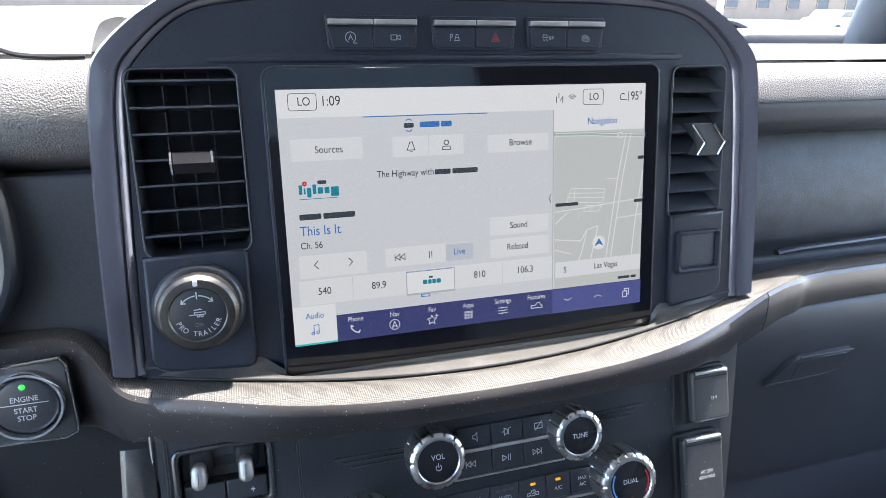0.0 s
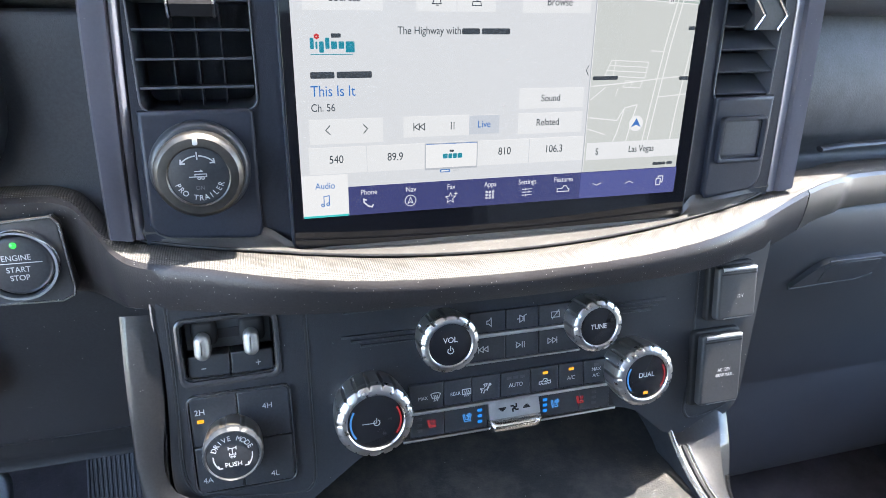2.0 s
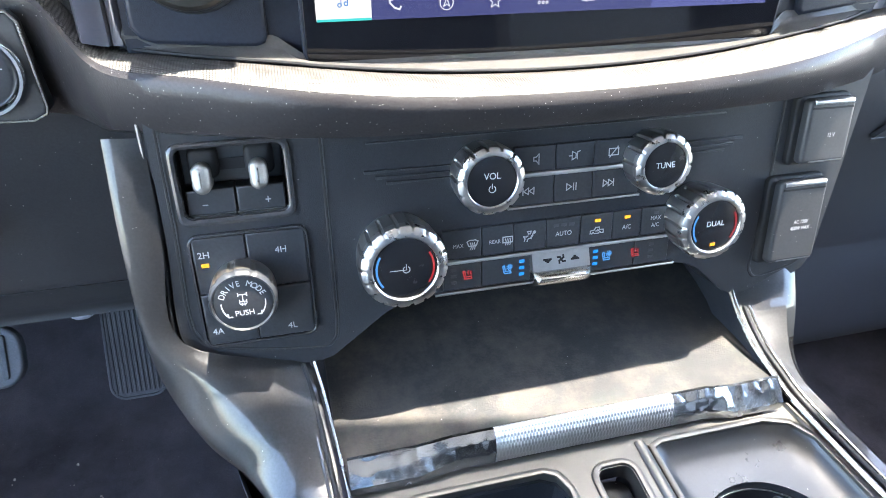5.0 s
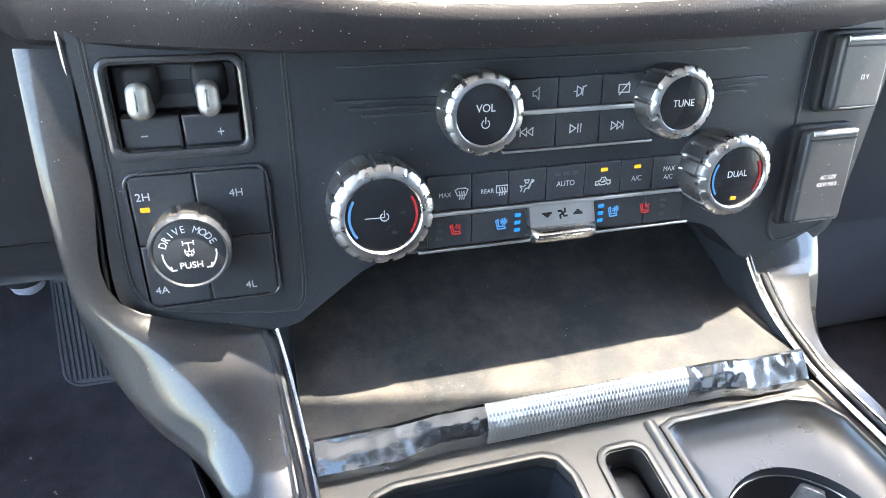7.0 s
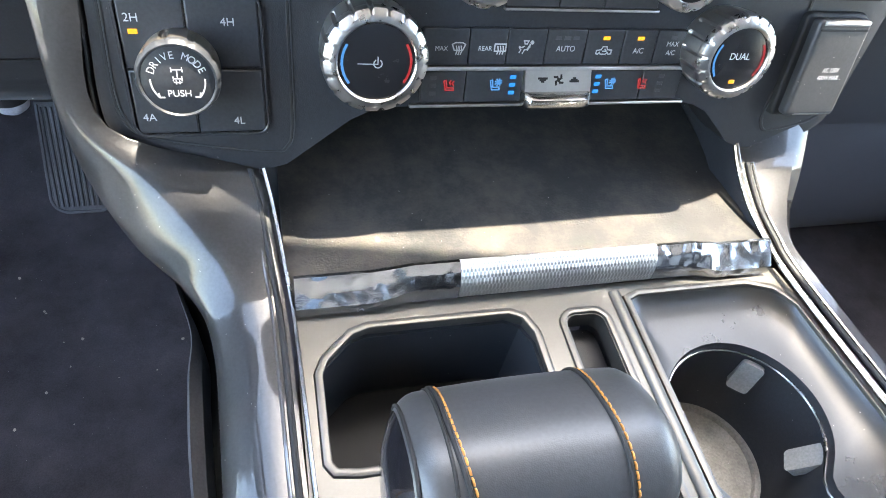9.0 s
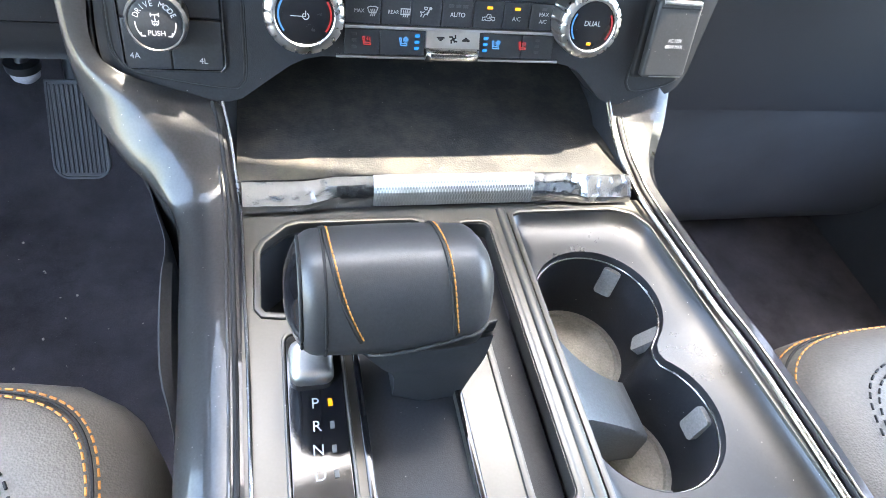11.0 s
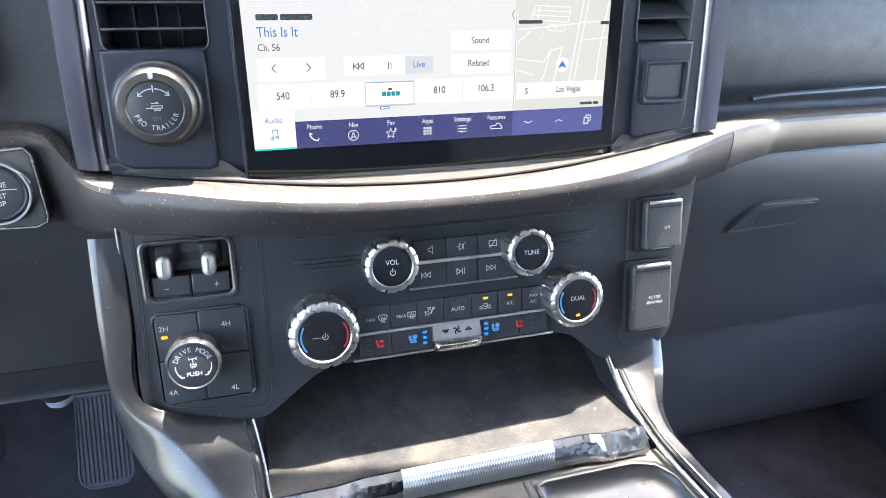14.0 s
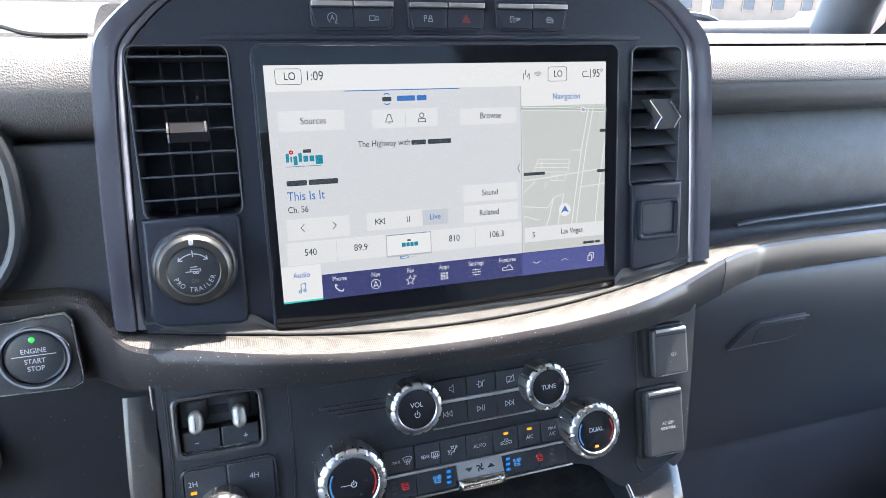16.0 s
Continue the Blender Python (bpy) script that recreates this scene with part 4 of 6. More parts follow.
strokes("vehicle_icon", [[(-0.0042, -0.0014), (-0.0042, 0.0006), (-0.0006, 0.0008), (0.0004, 0.0024), (0.0024, 0.0024), (0.0034, 0.0006), (0.0044, 0.0), (0.0044, -0.0014), (-0.0042, -0.0014)]], 0.0006, MS, U_W, tabs, 0.0423, 0.0074, Z)
strokes("chevron_icon", [[(-0.003, 0.0007), (0, -0.0007), (0.003, 0.0007)]], 0.0006, MS, U_W, tabs, 0.0674, 0.0094, Z)
strokes("chevron_icon", [[(-0.003, -0.0007), (0, 0.0007), (0.003, -0.0007)]], 0.0006, MS, U_W, tabs, 0.0923, 0.0093, Z)
strokes("copy_icon", [[(-0.0024, -0.003), (-0.0024, 0.0014), (0.001, 0.0014), (0.001, -0.003), (-0.0024, -0.003)], [(-0.001, 0.0014), (-0.001, 0.0032), (0.0026, 0.0032), (0.0026, -0.0012), (0.001, -0.0012)]], 0.0007, MS, U_W, tabs, 0.1159, 0.009, Z)

# ---- button strips over the screen ----
RED_INK = mat("red_print", (0.32, 0.035, 0.03), 0.5)
DIMINK = mat("dim_print", (0.3, 0.31, 0.33), 0.5)
part("brow_step", tube([(-0.172, 0.1812, -0.003), (-0.16, 0.1812, -0.0012), (0.16, 0.1812, -0.0012), (0.172, 0.1812, -0.003)], 0.0026, 10, None, False, 0.45), SURROUND, sur, "soft step under the switches", MD)


def button_strip(cx, label, icons):
    st = thing("button_strip", label, "button strip", "switches over the screen", at=MD @ Vector((cx, 0.197, 0)))
    w = 0.0565
    outl = [(cx - w / 2 + 0.004, 0.1865), (cx + w / 2 - 0.004, 0.1865), (cx + w / 2 - 0.001, 0.189), (cx + w / 2, 0.206), (cx - w / 2, 0.206), (cx - w / 2 + 0.001, 0.189)]
    part("bezel", slab(offset(outl, -0.001), -0.002, 0.0012, 0.0008), SURROUND, st, "", MD)
    for k in (-1, 1):
        x0, x1 = (cx - w / 2, cx - 0.0004) if k < 0 else (cx + 0.0004, cx + w / 2)
        pts = [(x0 + (0.003 if k < 0 else 0), 0.187), (x1 - (0.003 if k > 0 else 0), 0.187), (x1, 0.2), (x0, 0.2)]
        b = part("button", slab(pts, 0.0, 0.0026, 0.0008), SURROUND, st, "", MD)
        part("metal_strip", slab([(x0, 0.2008), (x1, 0.2008), (x1, 0.2042), (x0, 0.2042)], 0.0, 0.0055, 0.0008), DARKSAT, b, "satin metal top edge", MD)
        lines, m = icons[(k + 1) // 2]
        strokes("icon", lines, 0.00045, MD, m, b, (x0 + x1) / 2, 0.1935, 0.0027)
    return st


A_CIRC = [arc_pts(0.0032, -150, 150, 12), [(-0.0012, -0.0014), (0, 0.0016), (0.0012, -0.0014)], [(-0.0006, -0.0002), (0.0006, -0.0002)], [(0.0016, -0.0034), (0.0036, -0.0034)]]
CAMI = [[(-0.003, -0.0015), (-0.003, 0.0015), (0.0008, 0.0015), (0.0008, -0.0015), (-0.003, -0.0015)], [(0.0008, 0.0006), (0.003, 0.0014), (0.003, -0.0014), (0.0008, -0.0006)]]
PARK = [[(-0.003, -0.0018), (-0.003, 0.002), (-0.0014, 0.002), (-0.0014, 0.0004), (-0.003, 0.0004)], [(0.0, -0.0018), (0.0012, 0.002), (0.0022, 0.002), (0.0032, -0.0018), (0.0, -0.0018)], [(0.0004, 0.0), (0.0028, 0.0)]]
HAZ = [[(0, 0.0028), (-0.003, -0.0022), (0.003, -0.0022), (0, 0.0028)], [(0, 0.001), (-0.0013, -0.0012), (0.0013, -0.0012), (0, 0.001)]]
TRAC = [[(-0.004, 0.0004), (-0.0034, 0.002), (-0.001, 0.002), (-0.0004, 0.0004), (-0.004, 0.0004)], [(-0.0038, -0.0008), (-0.0026, -0.002)], [(-0.0014, -0.0008), (-0.0004, -0.002)], [(0.0008, -0.0008), (0.0008, 0.0008), (0.002, 0.0008), (0.002, -0.0008), (0.0008, -0.0008)], [(0.003, -0.0008), (0.003, 0.0008), (0.0042, 0.0008)], [(0.003, 0), (0.004, 0)]]
TRUCK = [[(-0.003, 0.0002), (-0.001, 0.002), (0.0012, 0.0012), (0.003, -0.0002)], [(-0.003, -0.001), (0.0, 0.0004), (0.003, -0.0014)], [(-0.0022, -0.0018), (0.0022, -0.0022)]]
button_strip(-0.066, "dark switch pair with satin metal top edge and white icons", [(A_CIRC, DIMINK), (CAMI, DIMINK)])
button_strip(0.002, "dark switch pair with a red hazard triangle", [(PARK, DIMINK), (HAZ, RED_INK)])
button_strip(0.069, "dark switch pair with traction and truck icons", [(TRAC, DIMINK), (TRUCK, DIMINK)])


# ---- knobs ----
POLISH = mat("polished_silver", (0.5, 0.49, 0.48), 0.3, metal=1.0, var=0.08, rvar=0.06, var_scale=150)
def toothed(n, amp, k0, k1):
    def f(a, k):
        if not k0 <= k <= k1:
            return 1.0
        return 1.0 + amp * (1 if (a * n / (2 * math.pi)) % 1 < 0.72 else -1)
    return f


def knob(name, parent, m, cx, cy, r, h, teeth=16, ring=SATIN, body=DARKSAT, label="", face_r=0.725, face=CAPM, amp=0.048):
    """A skirt with raised lugs, a notched bright ring round the front edge and a flat cap."""
    n = 10 * teeth
    lug = toothed(teeth, amp, 2, 5)
    prof = [(r * 0.95, 0.0), (r * 0.95, h * 0.1), (r * 0.93, h * 0.16), (r * 0.945, h * 0.22), (r * 0.97, h * 0.7), (r * 0.955, h * 0.76), (r * 0.93, h * 0.78)]
    k = part(name, turned(prof, n, None, (cx, cy), lug), body, parent, label, m, 30)
    notch = toothed(teeth, amp * 0.5, 0, 3)
    prof = [(r * 0.95, h * 0.7), (r * 0.985, h * 0.76), (r * 0.985, h * 0.84), (r * 0.955, h * 0.91), (r * 0.87, h * 0.985), (r * (face_r + 0.06), h * 1.0), (r * (face_r + 0.03), h * 1.0), (r * face_r, h * 0.97), (r * face_r, h * 0.9)]
    bm = bmesh.new()
    rings(bm, [[(cx + rr * notch(2 * math.pi * i / n, q) * math.cos(2 * math.pi * i / n), cy + rr * notch(2 * math.pi * i / n, q) * math.sin(2 * math.pi * i / n), z) for i in range(n)] for q, (rr, z) in enumerate(prof)], False, False)
    part("bright_ring", bm, ring, k, "bright notched ring", m, 30)
    part("cap", turned([(r * face_r, h * 0.88), (r * face_r, h * 0.945), (r * face_r * 0.96, h * 0.955), (0.0004, h * 0.957)], 48, None, (cx, cy)), face, k, "flat black cap", m)
    return k


KNOBD = mat("dull_dark_metal", (0.085, 0.08, 0.074), 0.38, metal=0.9, var=0.15, rvar=0.08, var_scale=120)
# ---- trailer knob panel ----
tr = thing("trailer_control", "dark panel with a large trailer steering knob", "control knob", at=MD @ Vector((-0.184, 0.03, 0)))
TP = [(-0.2145, 0.066), (-0.2165, 0.0), (-0.2125, -0.006), (-0.206, -0.0085), (-0.159, -0.0125), (-0.1545, -0.0105), (-0.153, -0.006), (-0.153, 0.0635), (-0.156, 0.066)]
part("panel", slab(TP, -0.004, 0.003, 0.0024), SURROUND, tr, "", MD)
part("knob_collar", turned([(0.0275, 0.002), (0.0275, 0.006), (0.0255, 0.009), (0.0245, 0.0095)], 64, None, (-0.1845, 0.033)), BUTTON, tr, "", MD)
k = knob("knob", tr, MD, -0.1845, 0.033, 0.0242, 0.024, 14, KNOBD, KNOBD, "dark satin ribbed knob", 0.66, BUTTON, 0.005)
zc = 0.0232
ring_lettering("PRO TRAILER", 0.0044, MD, INK, k, -0.1845, 0.033, zc, 0.0122, 180, -13.5, inward=True)
lettering("lettering", "ON", 0.0034, MD, INKDIM, k, -0.1845, 0.0265, zc)
strokes("steer_icon", [arc_pts(0.0115, -48, -6, 8), arc_pts(0.0115, 6, 48, 8), [(-0.0085, 0.0095), (-0.0088, 0.0074), (-0.0067, 0.0074)], [(0.0085, 0.0095), (0.0088, 0.0074), (0.0067, 0.0074)], [(0, 0.0098), (0, 0.0134)]], 0.0007, MD, INK, k, -0.1845, 0.033, zc)
strokes("trailer_icon", [[(-0.005, -0.0006), (-0.002, -0.0006), (-0.002, 0.0008), (0.004, 0.0008), (0.004, -0.0006), (-0.002, -0.0006)], arc_pts(0.0007, 0, 360, 8, 0.0, -0.0014), arc_pts(0.0007, 0, 360, 8, 0.002, -0.0014), [(-0.002, 0.0024), (0.002, 0.0024), (0.001, 0.003)]], 0.0005, MD, INK, k, -0.1845, 0.0335, zc)
part("pointer", slab(rrect(-0.1845, 0.0523, 0.0026, 0.0036, 0.0008), 0.0225, 0.0249, 0.0003), INK, k, "white pointer mark", MD)

# ---- blank switch panel ----
bl = thing("switch_panel", "dark panel with one square blank switch", "switch panel", at=MD @ Vector((0.183, 0.03, 0)))
RP = [(0.1595, 0.0635), (0.1595, -0.006), (0.163, -0.01), (0.2, -0.0055), (0.2065, -0.002), (0.209, 0.006), (0.2085, 0.0645)]
part("panel", slab(RP, -0.004, 0.003, 0.0024), SURROUND, bl, "", MD)
part("bezel", frame_ring(rrect(0.1845, 0.0335, 0.04, 0.034, 0.004), rrect(0.1845, 0.0345, 0.0335, 0.0275, 0.0025), 0.0, 0.0062, 0.002), SURROUND, bl, "", MD)
part("button", slab(rrect(0.1845, 0.0345, 0.0325, 0.0265, 0.0025), 0.0, 0.0034, 0.0015), SLATM, bl, "square blank switch", MD)

# ---- start button ----
MST = flat_frame((-0.288, 0.0085, 0.7805), 8.0)
sb = thing("start_button", "round black engine start button with chrome ring and green light", "start button", at=(-0.29, 0.0085, 0.78))
PNL = [(-0.05, -0.023), (0.018, -0.025), (0.0245, -0.022), (0.0255, -0.018), (0.0235, 0.022), (0.02, 0.0265), (-0.05, 0.022)]
part("panel", slab(PNL, -0.02, 0.001, 0.0015), BUTTON, sb, "black panel", MST)
part("panel_edge", tube([(x, y, 0.0008) for x, y in PNL], 0.0009, 6, None, True), EDGING, sb, "thin gloss edge", MST)
part("ring", turned([(0.0215, 0.0), (0.0215, 0.004), (0.0206, 0.0062), (0.0192, 0.0062), (0.0182, 0.0035), (0.018, 0.001)], 96), CHROME, sb, "chrome ring", MST)
cap = part("cap", turned([(0.0176, 0.0), (0.0176, 0.003), (0.0166, 0.0042), (0.015, 0.0046), (0.0003, 0.0048)], 48), BUTTON, sb, "black push cap", MST)
for s, y, z in (("ENGINE", 0.0048, 0.0047), ("START", -0.0022, 0.0048), ("STOP", -0.0072, 0.0048)):
    lettering("lettering", s, 0.0047, MST, INK, cap, 0, y, z, sx=0.9)
strokes("bar", [[(-0.0125, 0.0018), (0.0125, 0.0018)]], 0.0005, MST, INK, cap, 0, 0, 0.0048)
part("light", turned([(0.0018, 0.0), (0.0018, 0.0052), (0.001, 0.0058), (0.0002, 0.006)], 16, None, (0.0, 0.0125)), glow("green_led", (0.05, 1.0, 0.12), LCD * 1.5), sb, "lit green lamp", MST)

# ---- gauge cluster edge ----
gc = thing("instrument_cluster", "dark instrument cluster bezel beside the dash panel", "instrument cluster", at=(-0.42, 0.03, 0.86))
MG = flat_frame((-0.424, 0.03, 0.882), 8.0)
part("bezel", frame_ring(rrect(0, 0, 0.285, 0.16, 0.07, 10), rrect(0, 0, 0.268, 0.145, 0.062, 10), -0.02, 0.012, 0.004), BUTTON, gc, "dark gloss rim", MG)
part("gauge_glass", slab(rrect(0, 0, 0.27, 0.147, 0.062, 10), -0.02, 0.002), GLOSS, gc, "black glass", MG)

# ---- steering column trim beside the knee panel ----
MCO = flat_frame((0, 0.036, 0.7), 0.0)
col = thing("steering_column_bezel", "satin mauve-grey steering column bezel with a dark insert", "steering column", at=(-0.4, 0.036, 0.7))
BEZ = mat("mauve_satin_plastic", (0.16, 0.135, 0.137), 0.42, grain=0.15, scale=1500, var=0.12, rvar=0.06)
outl = [(-0.52, -0.05), (-0.36, -0.036), (-0.348, -0.0335), (-0.3395, -0.028), (-0.335, -0.02), (-0.334, -0.01), (-0.335, 0.002), (-0.3385, 0.016), (-0.347, 0.032), (-0.36, 0.048), (-0.52, 0.06)]
part("bezel", slab(outl, -0.02, 0.006, 0.0025), BEZ, col, "", MCO)
part("insert", slab([(-0.52, -0.022), (-0.36, -0.0145), (-0.3405, -0.009), (-0.3415, 0.0), (-0.345, 0.014), (-0.353, 0.03), (-0.366, 0.046), (-0.52, 0.055)], 0.0, 0.0072, 0.0012), DARK, col, "dark insert", MCO)
part("groove", tube(curve_pts([(-0.52, -0.043, 0.0058), (-0.36, -0.03, 0.0058), (-0.341, -0.0245, 0.0055)], 5), 0.0008, 6), DARK, col, "dark parting line", MCO)

# ---- ledge under the screen ----
ledge = thing("dash_ledge", "padded dash ledge with a woven-look top strip", "dash trim", at=(0, -0.02, 0.77))
# x, back y, front y, top z, bottom z
LED = [(-0.9, 0.05, 0.022, 0.815, 0.757), (-0.4, 0.05, 0.022, 0.815, 0.755), (-0.29, 0.045, 0.02, 0.816, 0.751), (-0.262, 0.038, 0.018, 0.814, 0.75), (-0.25, 0.03, 0.009, 0.806, 0.75), (-0.237, 0.02, -0.005, 0.792, 0.75), (-0.222, 0.012, -0.014, 0.7865, 0.752), (-0.19, -0.001, -0.026, 0.786, 0.754),
       (-0.14, -0.012, -0.043, 0.7835, 0.757), (-0.08, -0.02, -0.0495, 0.779, 0.758), (0.0, -0.022, -0.051, 0.777, 0.758), (0.08, -0.02, -0.0495, 0.779, 0.758), (0.14, -0.012, -0.043, 0.7835, 0.757), (0.19, -0.001, -0.026, 0.7865, 0.754),
       (0.225, 0.014, -0.01, 0.788, 0.75), (0.26, 0.03, 0.006, 0.789, 0.75), (0.31, 0.046, 0.024, 0.788, 0.752), (0.4, 0.06, 0.036, 0.787, 0.753), (0.9, 0.06, 0.036, 0.787, 0.753)]


top, roll = [], []
for x, yb, yf, zt, zb in LED:
    top.append([(x, yb + 0.012, zt - 0.004), (x, yb, zt - 0.0005), (x, yb * 0.6 + yf * 0.4, zt + 0.001), (x, yb * 0.25 + yf * 0.75, zt + 0.001), (x, yf + 0.0015, zt - 0.0005)])
    h = zt - zb
    roll.append([(x, yf + 0.0016, zt - 0.0006), (x, yf - 0.0012, zt - 0.003), (x, yf - 0.0022, zt - h * 0.3), (x, yf - 0.0022, zt - h * 0.62), (x, yf - 0.0005, zt - h * 0.9), (x, yf + 0.006, zb - 0.001), (x, yf + 0.035, zb - 0.004)])
part("top_strip", sheet(smooth_rows(top, 5)), LEDGE, ledge, "woven-texture top strip")
cut = 15
part("padded_roll", sheet(smooth_rows(roll[:cut + 1], 5)), ROLL, ledge, "smooth dark padded roll with dust specks")
part("satin_trim", sheet(smooth_rows([[(x + (0.0008 if i == 0 else 0), y, z) for x, y, z in r] for i, r in enumerate(roll[cut:])], 5)), CONSOLE, ledge, "satin grey trim on the passenger side")

# ---- control stack ----
stack = thing("control_stack", "black plastic control stack with climate and radio buttons", "control panel", at=(0, -0.03, 0.7))
left_side = smooth2([(-0.2175, 0.045), (-0.2175, -0.02), (-0.2205, -0.07), (-0.2175, -0.087), (-0.206, -0.0965), (-0.175, -0.104), (-0.146, -0.109)], 4)
low = [(-0.138, -0.107), (-0.105, -0.083), (-0.095, -0.0785), (-0.085, -0.0765), (0.085, -0.0765), (0.095, -0.0785), (0.105, -0.083), (0.128, -0.104), (0.136, -0.107)]
right_side = smooth2([(0.143, -0.108), (0.165, -0.104), (0.187, -0.097), (0.196, -0.084), (0.2, -0.06), (0.206, -0.02), (0.2145, 0.045)], 4)
outline = left_side + low + right_side
TBOX = rrect(-0.1795, 0.006, 0.059, 0.043, 0.005)
part("panel", plate(outline, [TBOX], 0.0, 0.016, 0.03), BLACK, stack, "black grained panel", MP)

# ---- climate and radio controls ----
AMBER = glow("amber_led", (1.0, 0.42, 0.02), LCD * 1.4)
BLUELED = glow("blue_led", (0.01, 0.27, 1.0), LCD * 1.0)
BLUEI = glow("blue_icon", (0.08, 0.36, 0.95), LCD * 0.75)
REDI = glow("red_icon", (0.9, 0.06, 0.08), LCD * 0.42)
PR = mat("control_print", (0.5, 0.5, 0.5), 0.5)
PRDIM = mat("worn_control_print", (0.42, 0.42, 0.43), 0.5)
UNLIT = mat("unlit_lamp_lens", (0.05, 0.052, 0.056), 0.4)
for path in ([(-0.2125, 0.04), (-0.2128, -0.02), (-0.2142, -0.066), (-0.211, -0.082), (-0.203, -0.0895), (-0.176, -0.0955), (-0.146, -0.0995), (-0.138, -0.097), (-0.1345, -0.087), (-0.134, -0.05), (-0.1335, 0.03)],
             [(0.1515, 0.03), (0.1495, -0.05), (0.146, -0.083), (0.1475, -0.0925), (0.1545, -0.0965), (0.178, -0.092), (0.189, -0.0865)]):
    line = curve_pts([(x, y, 0.0002) for x, y in path], 6)
    part("seam", tube(line, 0.0009, 6, None, False, 0.5), DARK, stack, "thin dark seam", MP)
    part("seam_edge", tube([(x + 0.0011, y, 0.0003) for x, y, z in line], 0.0006, 6, None, False, 0.6), BUTTON, stack, "rolled edge beside the seam", MP)
part("shelf_line", box(-0.11, 0.11, 0.0195, 0.0205, 0.0, 0.0012, 0.0004), BUTTON, stack, "thin pressed line", MP)
for x0, x1, sx in ((-0.112, -0.064, -1), (0.078, 0.124, 1)):
    for k in range(3):
        y = -0.003 + 0.0035 * k
        a, b = (x0, x1) if sx > 0 else (x1, x0)
        part("groove", slab([(a, y - 0.0002), (b - sx * 0.012 * (2 - k) * 0.5, y - 0.0009), (b - sx * 0.012 * (2 - k) * 0.5, y + 0.0009), (a, y + 0.0004)][:: 1 if sx > 0 else -1], -0.001, 0.0016, 0.0003), BUTTON, stack, "pressed fin", MP)


def key_row(edges, y0, y1, slope=0.0):
    keys = []
    for a, b in zip(edges, edges[1:]):
        keys.append(part("button", slab([(a + 0.0003, y0), (b - 0.0003, y0), (b - 0.0003, y1), (a + 0.0003, y1)], -0.001, 0.0026, 0.0006), BUTTON, stack, "flat black key", MP))
    return keys


ZK = 0.0027
A1 = key_row([-0.027, -0.0012, 0.0232, 0.052], -0.0045, 0.0105)
A2 = key_row([-0.03, -0.0015, 0.0232, 0.054], -0.0245, -0.0072)
part("chrome_strip", box(-0.028, 0.05, -0.0072, -0.0045, 0.0, 0.0044, 0.0009), SATIN, stack, "bright strip between the keys", MP)
part("tray_line", box(-0.03, 0.055, -0.0262, -0.0248, 0.0, 0.0034, 0.0005), DARKSAT, stack, "dim metal line", MP)
B = key_row([-0.07, -0.0462, -0.0261, -0.005, 0.0173, 0.0388, 0.0585, 0.079], -0.0535, -0.0352)
part("chrome_strip", box(-0.07, 0.08, -0.0562, -0.0541, 0.0, 0.0042, 0.0006), SATIN, stack, "bright strip between the keys", MP)
CR = key_row([-0.07, -0.0462, -0.0145], -0.0735, -0.0568) + key_row([0.0235, 0.0555, 0.08], -0.0735, -0.0568)
part("tray_line", box(-0.075, 0.085, -0.0762, -0.0745, 0.0, 0.0034, 0.0006), DARKSAT, stack, "dim metal line", MP)

SPK = [[(-0.0018, -0.001), (-0.0018, 0.0012), (-0.0004, 0.0012), (0.0014, 0.003), (0.0014, -0.003), (-0.0004, -0.001), (-0.0018, -0.001)]]
MEDIA = [[(-0.002, 0.0025), (-0.002, -0.0025), (0.0004, -0.0012), (0.0004, 0.0012), (-0.002, 0.0025)], [(0.0012, -0.002), (0.0012, 0.002), (0.003, 0.0026)], [(-0.0036, 0), (-0.002, 0)]]
SCROFF = [[(-0.003, -0.002), (-0.003, 0.002), (0.003, 0.002), (0.003, -0.002), (-0.003, -0.002)], [(-0.0024, -0.003), (0.0026, 0.003)]]
REW = [[(-0.0034, 0.002), (-0.0034, -0.002)], [(0, 0.002), (-0.003, 0), (0, -0.002), (0, 0.002)], [(0.0034, 0.002), (0.0004, 0), (0.0034, -0.002), (0.0034, 0.002)]]
FWD = [[(-x, y) for x, y in ln] for ln in REW]
PLAY = [[(-0.003, 0.002), (0.0002, 0), (-0.003, -0.002), (-0.003, 0.002)], [(0.0014, 0.002), (0.0014, -0.002)], [(0.003, 0.002), (0.003, -0.002)]]
DEF = [[(-0.0034, 0.0022), (-0.0018, 0.003), (0.0018, 0.003), (0.0034, 0.0022), (0.0022, -0.0008), (-0.0022, -0.0008), (-0.0034, 0.0022)]] + [[(x, 0.0012), (x + 0.0005, -0.001), (x, -0.0028)] for x in (-0.0012, 0, 0.0012)]
RDEF = [[(-0.003, 0.0024), (0.003, 0.0024), (0.003, -0.0012), (-0.003, -0.0012), (-0.003, 0.0024)]] + [[(x, 0.0012), (x + 0.0005, -0.001), (x, -0.0026)] for x in (-0.0014, 0, 0.0014)]
FLOW = [[(0.0016, 0.0016), (0.0002, -0.001), (-0.0012, -0.0012), (-0.002, -0.003)], [(0.0018, 0.0014), (0.0006, -0.0014)], [(0.0004, -0.0012), (0.0016, 0.0004)], arc_pts(0.0007, 0, 360, 8, 0.0026, 0.0026), arc_pts(0.0003, 0, 360, 6, 0.0026, 0.0026), [(-0.0018, 0.0034), (0.0006, 0.0034), (0.0, 0.0018), (-0.0012, 0.0018), (-0.0018, 0.0034)], [(-0.0042, 0.0004), (-0.0026, 0.0), (-0.0014, 0.0006)], [(-0.0038, -0.0026), (-0.0032, -0.0012), (-0.004, -0.0002)]]
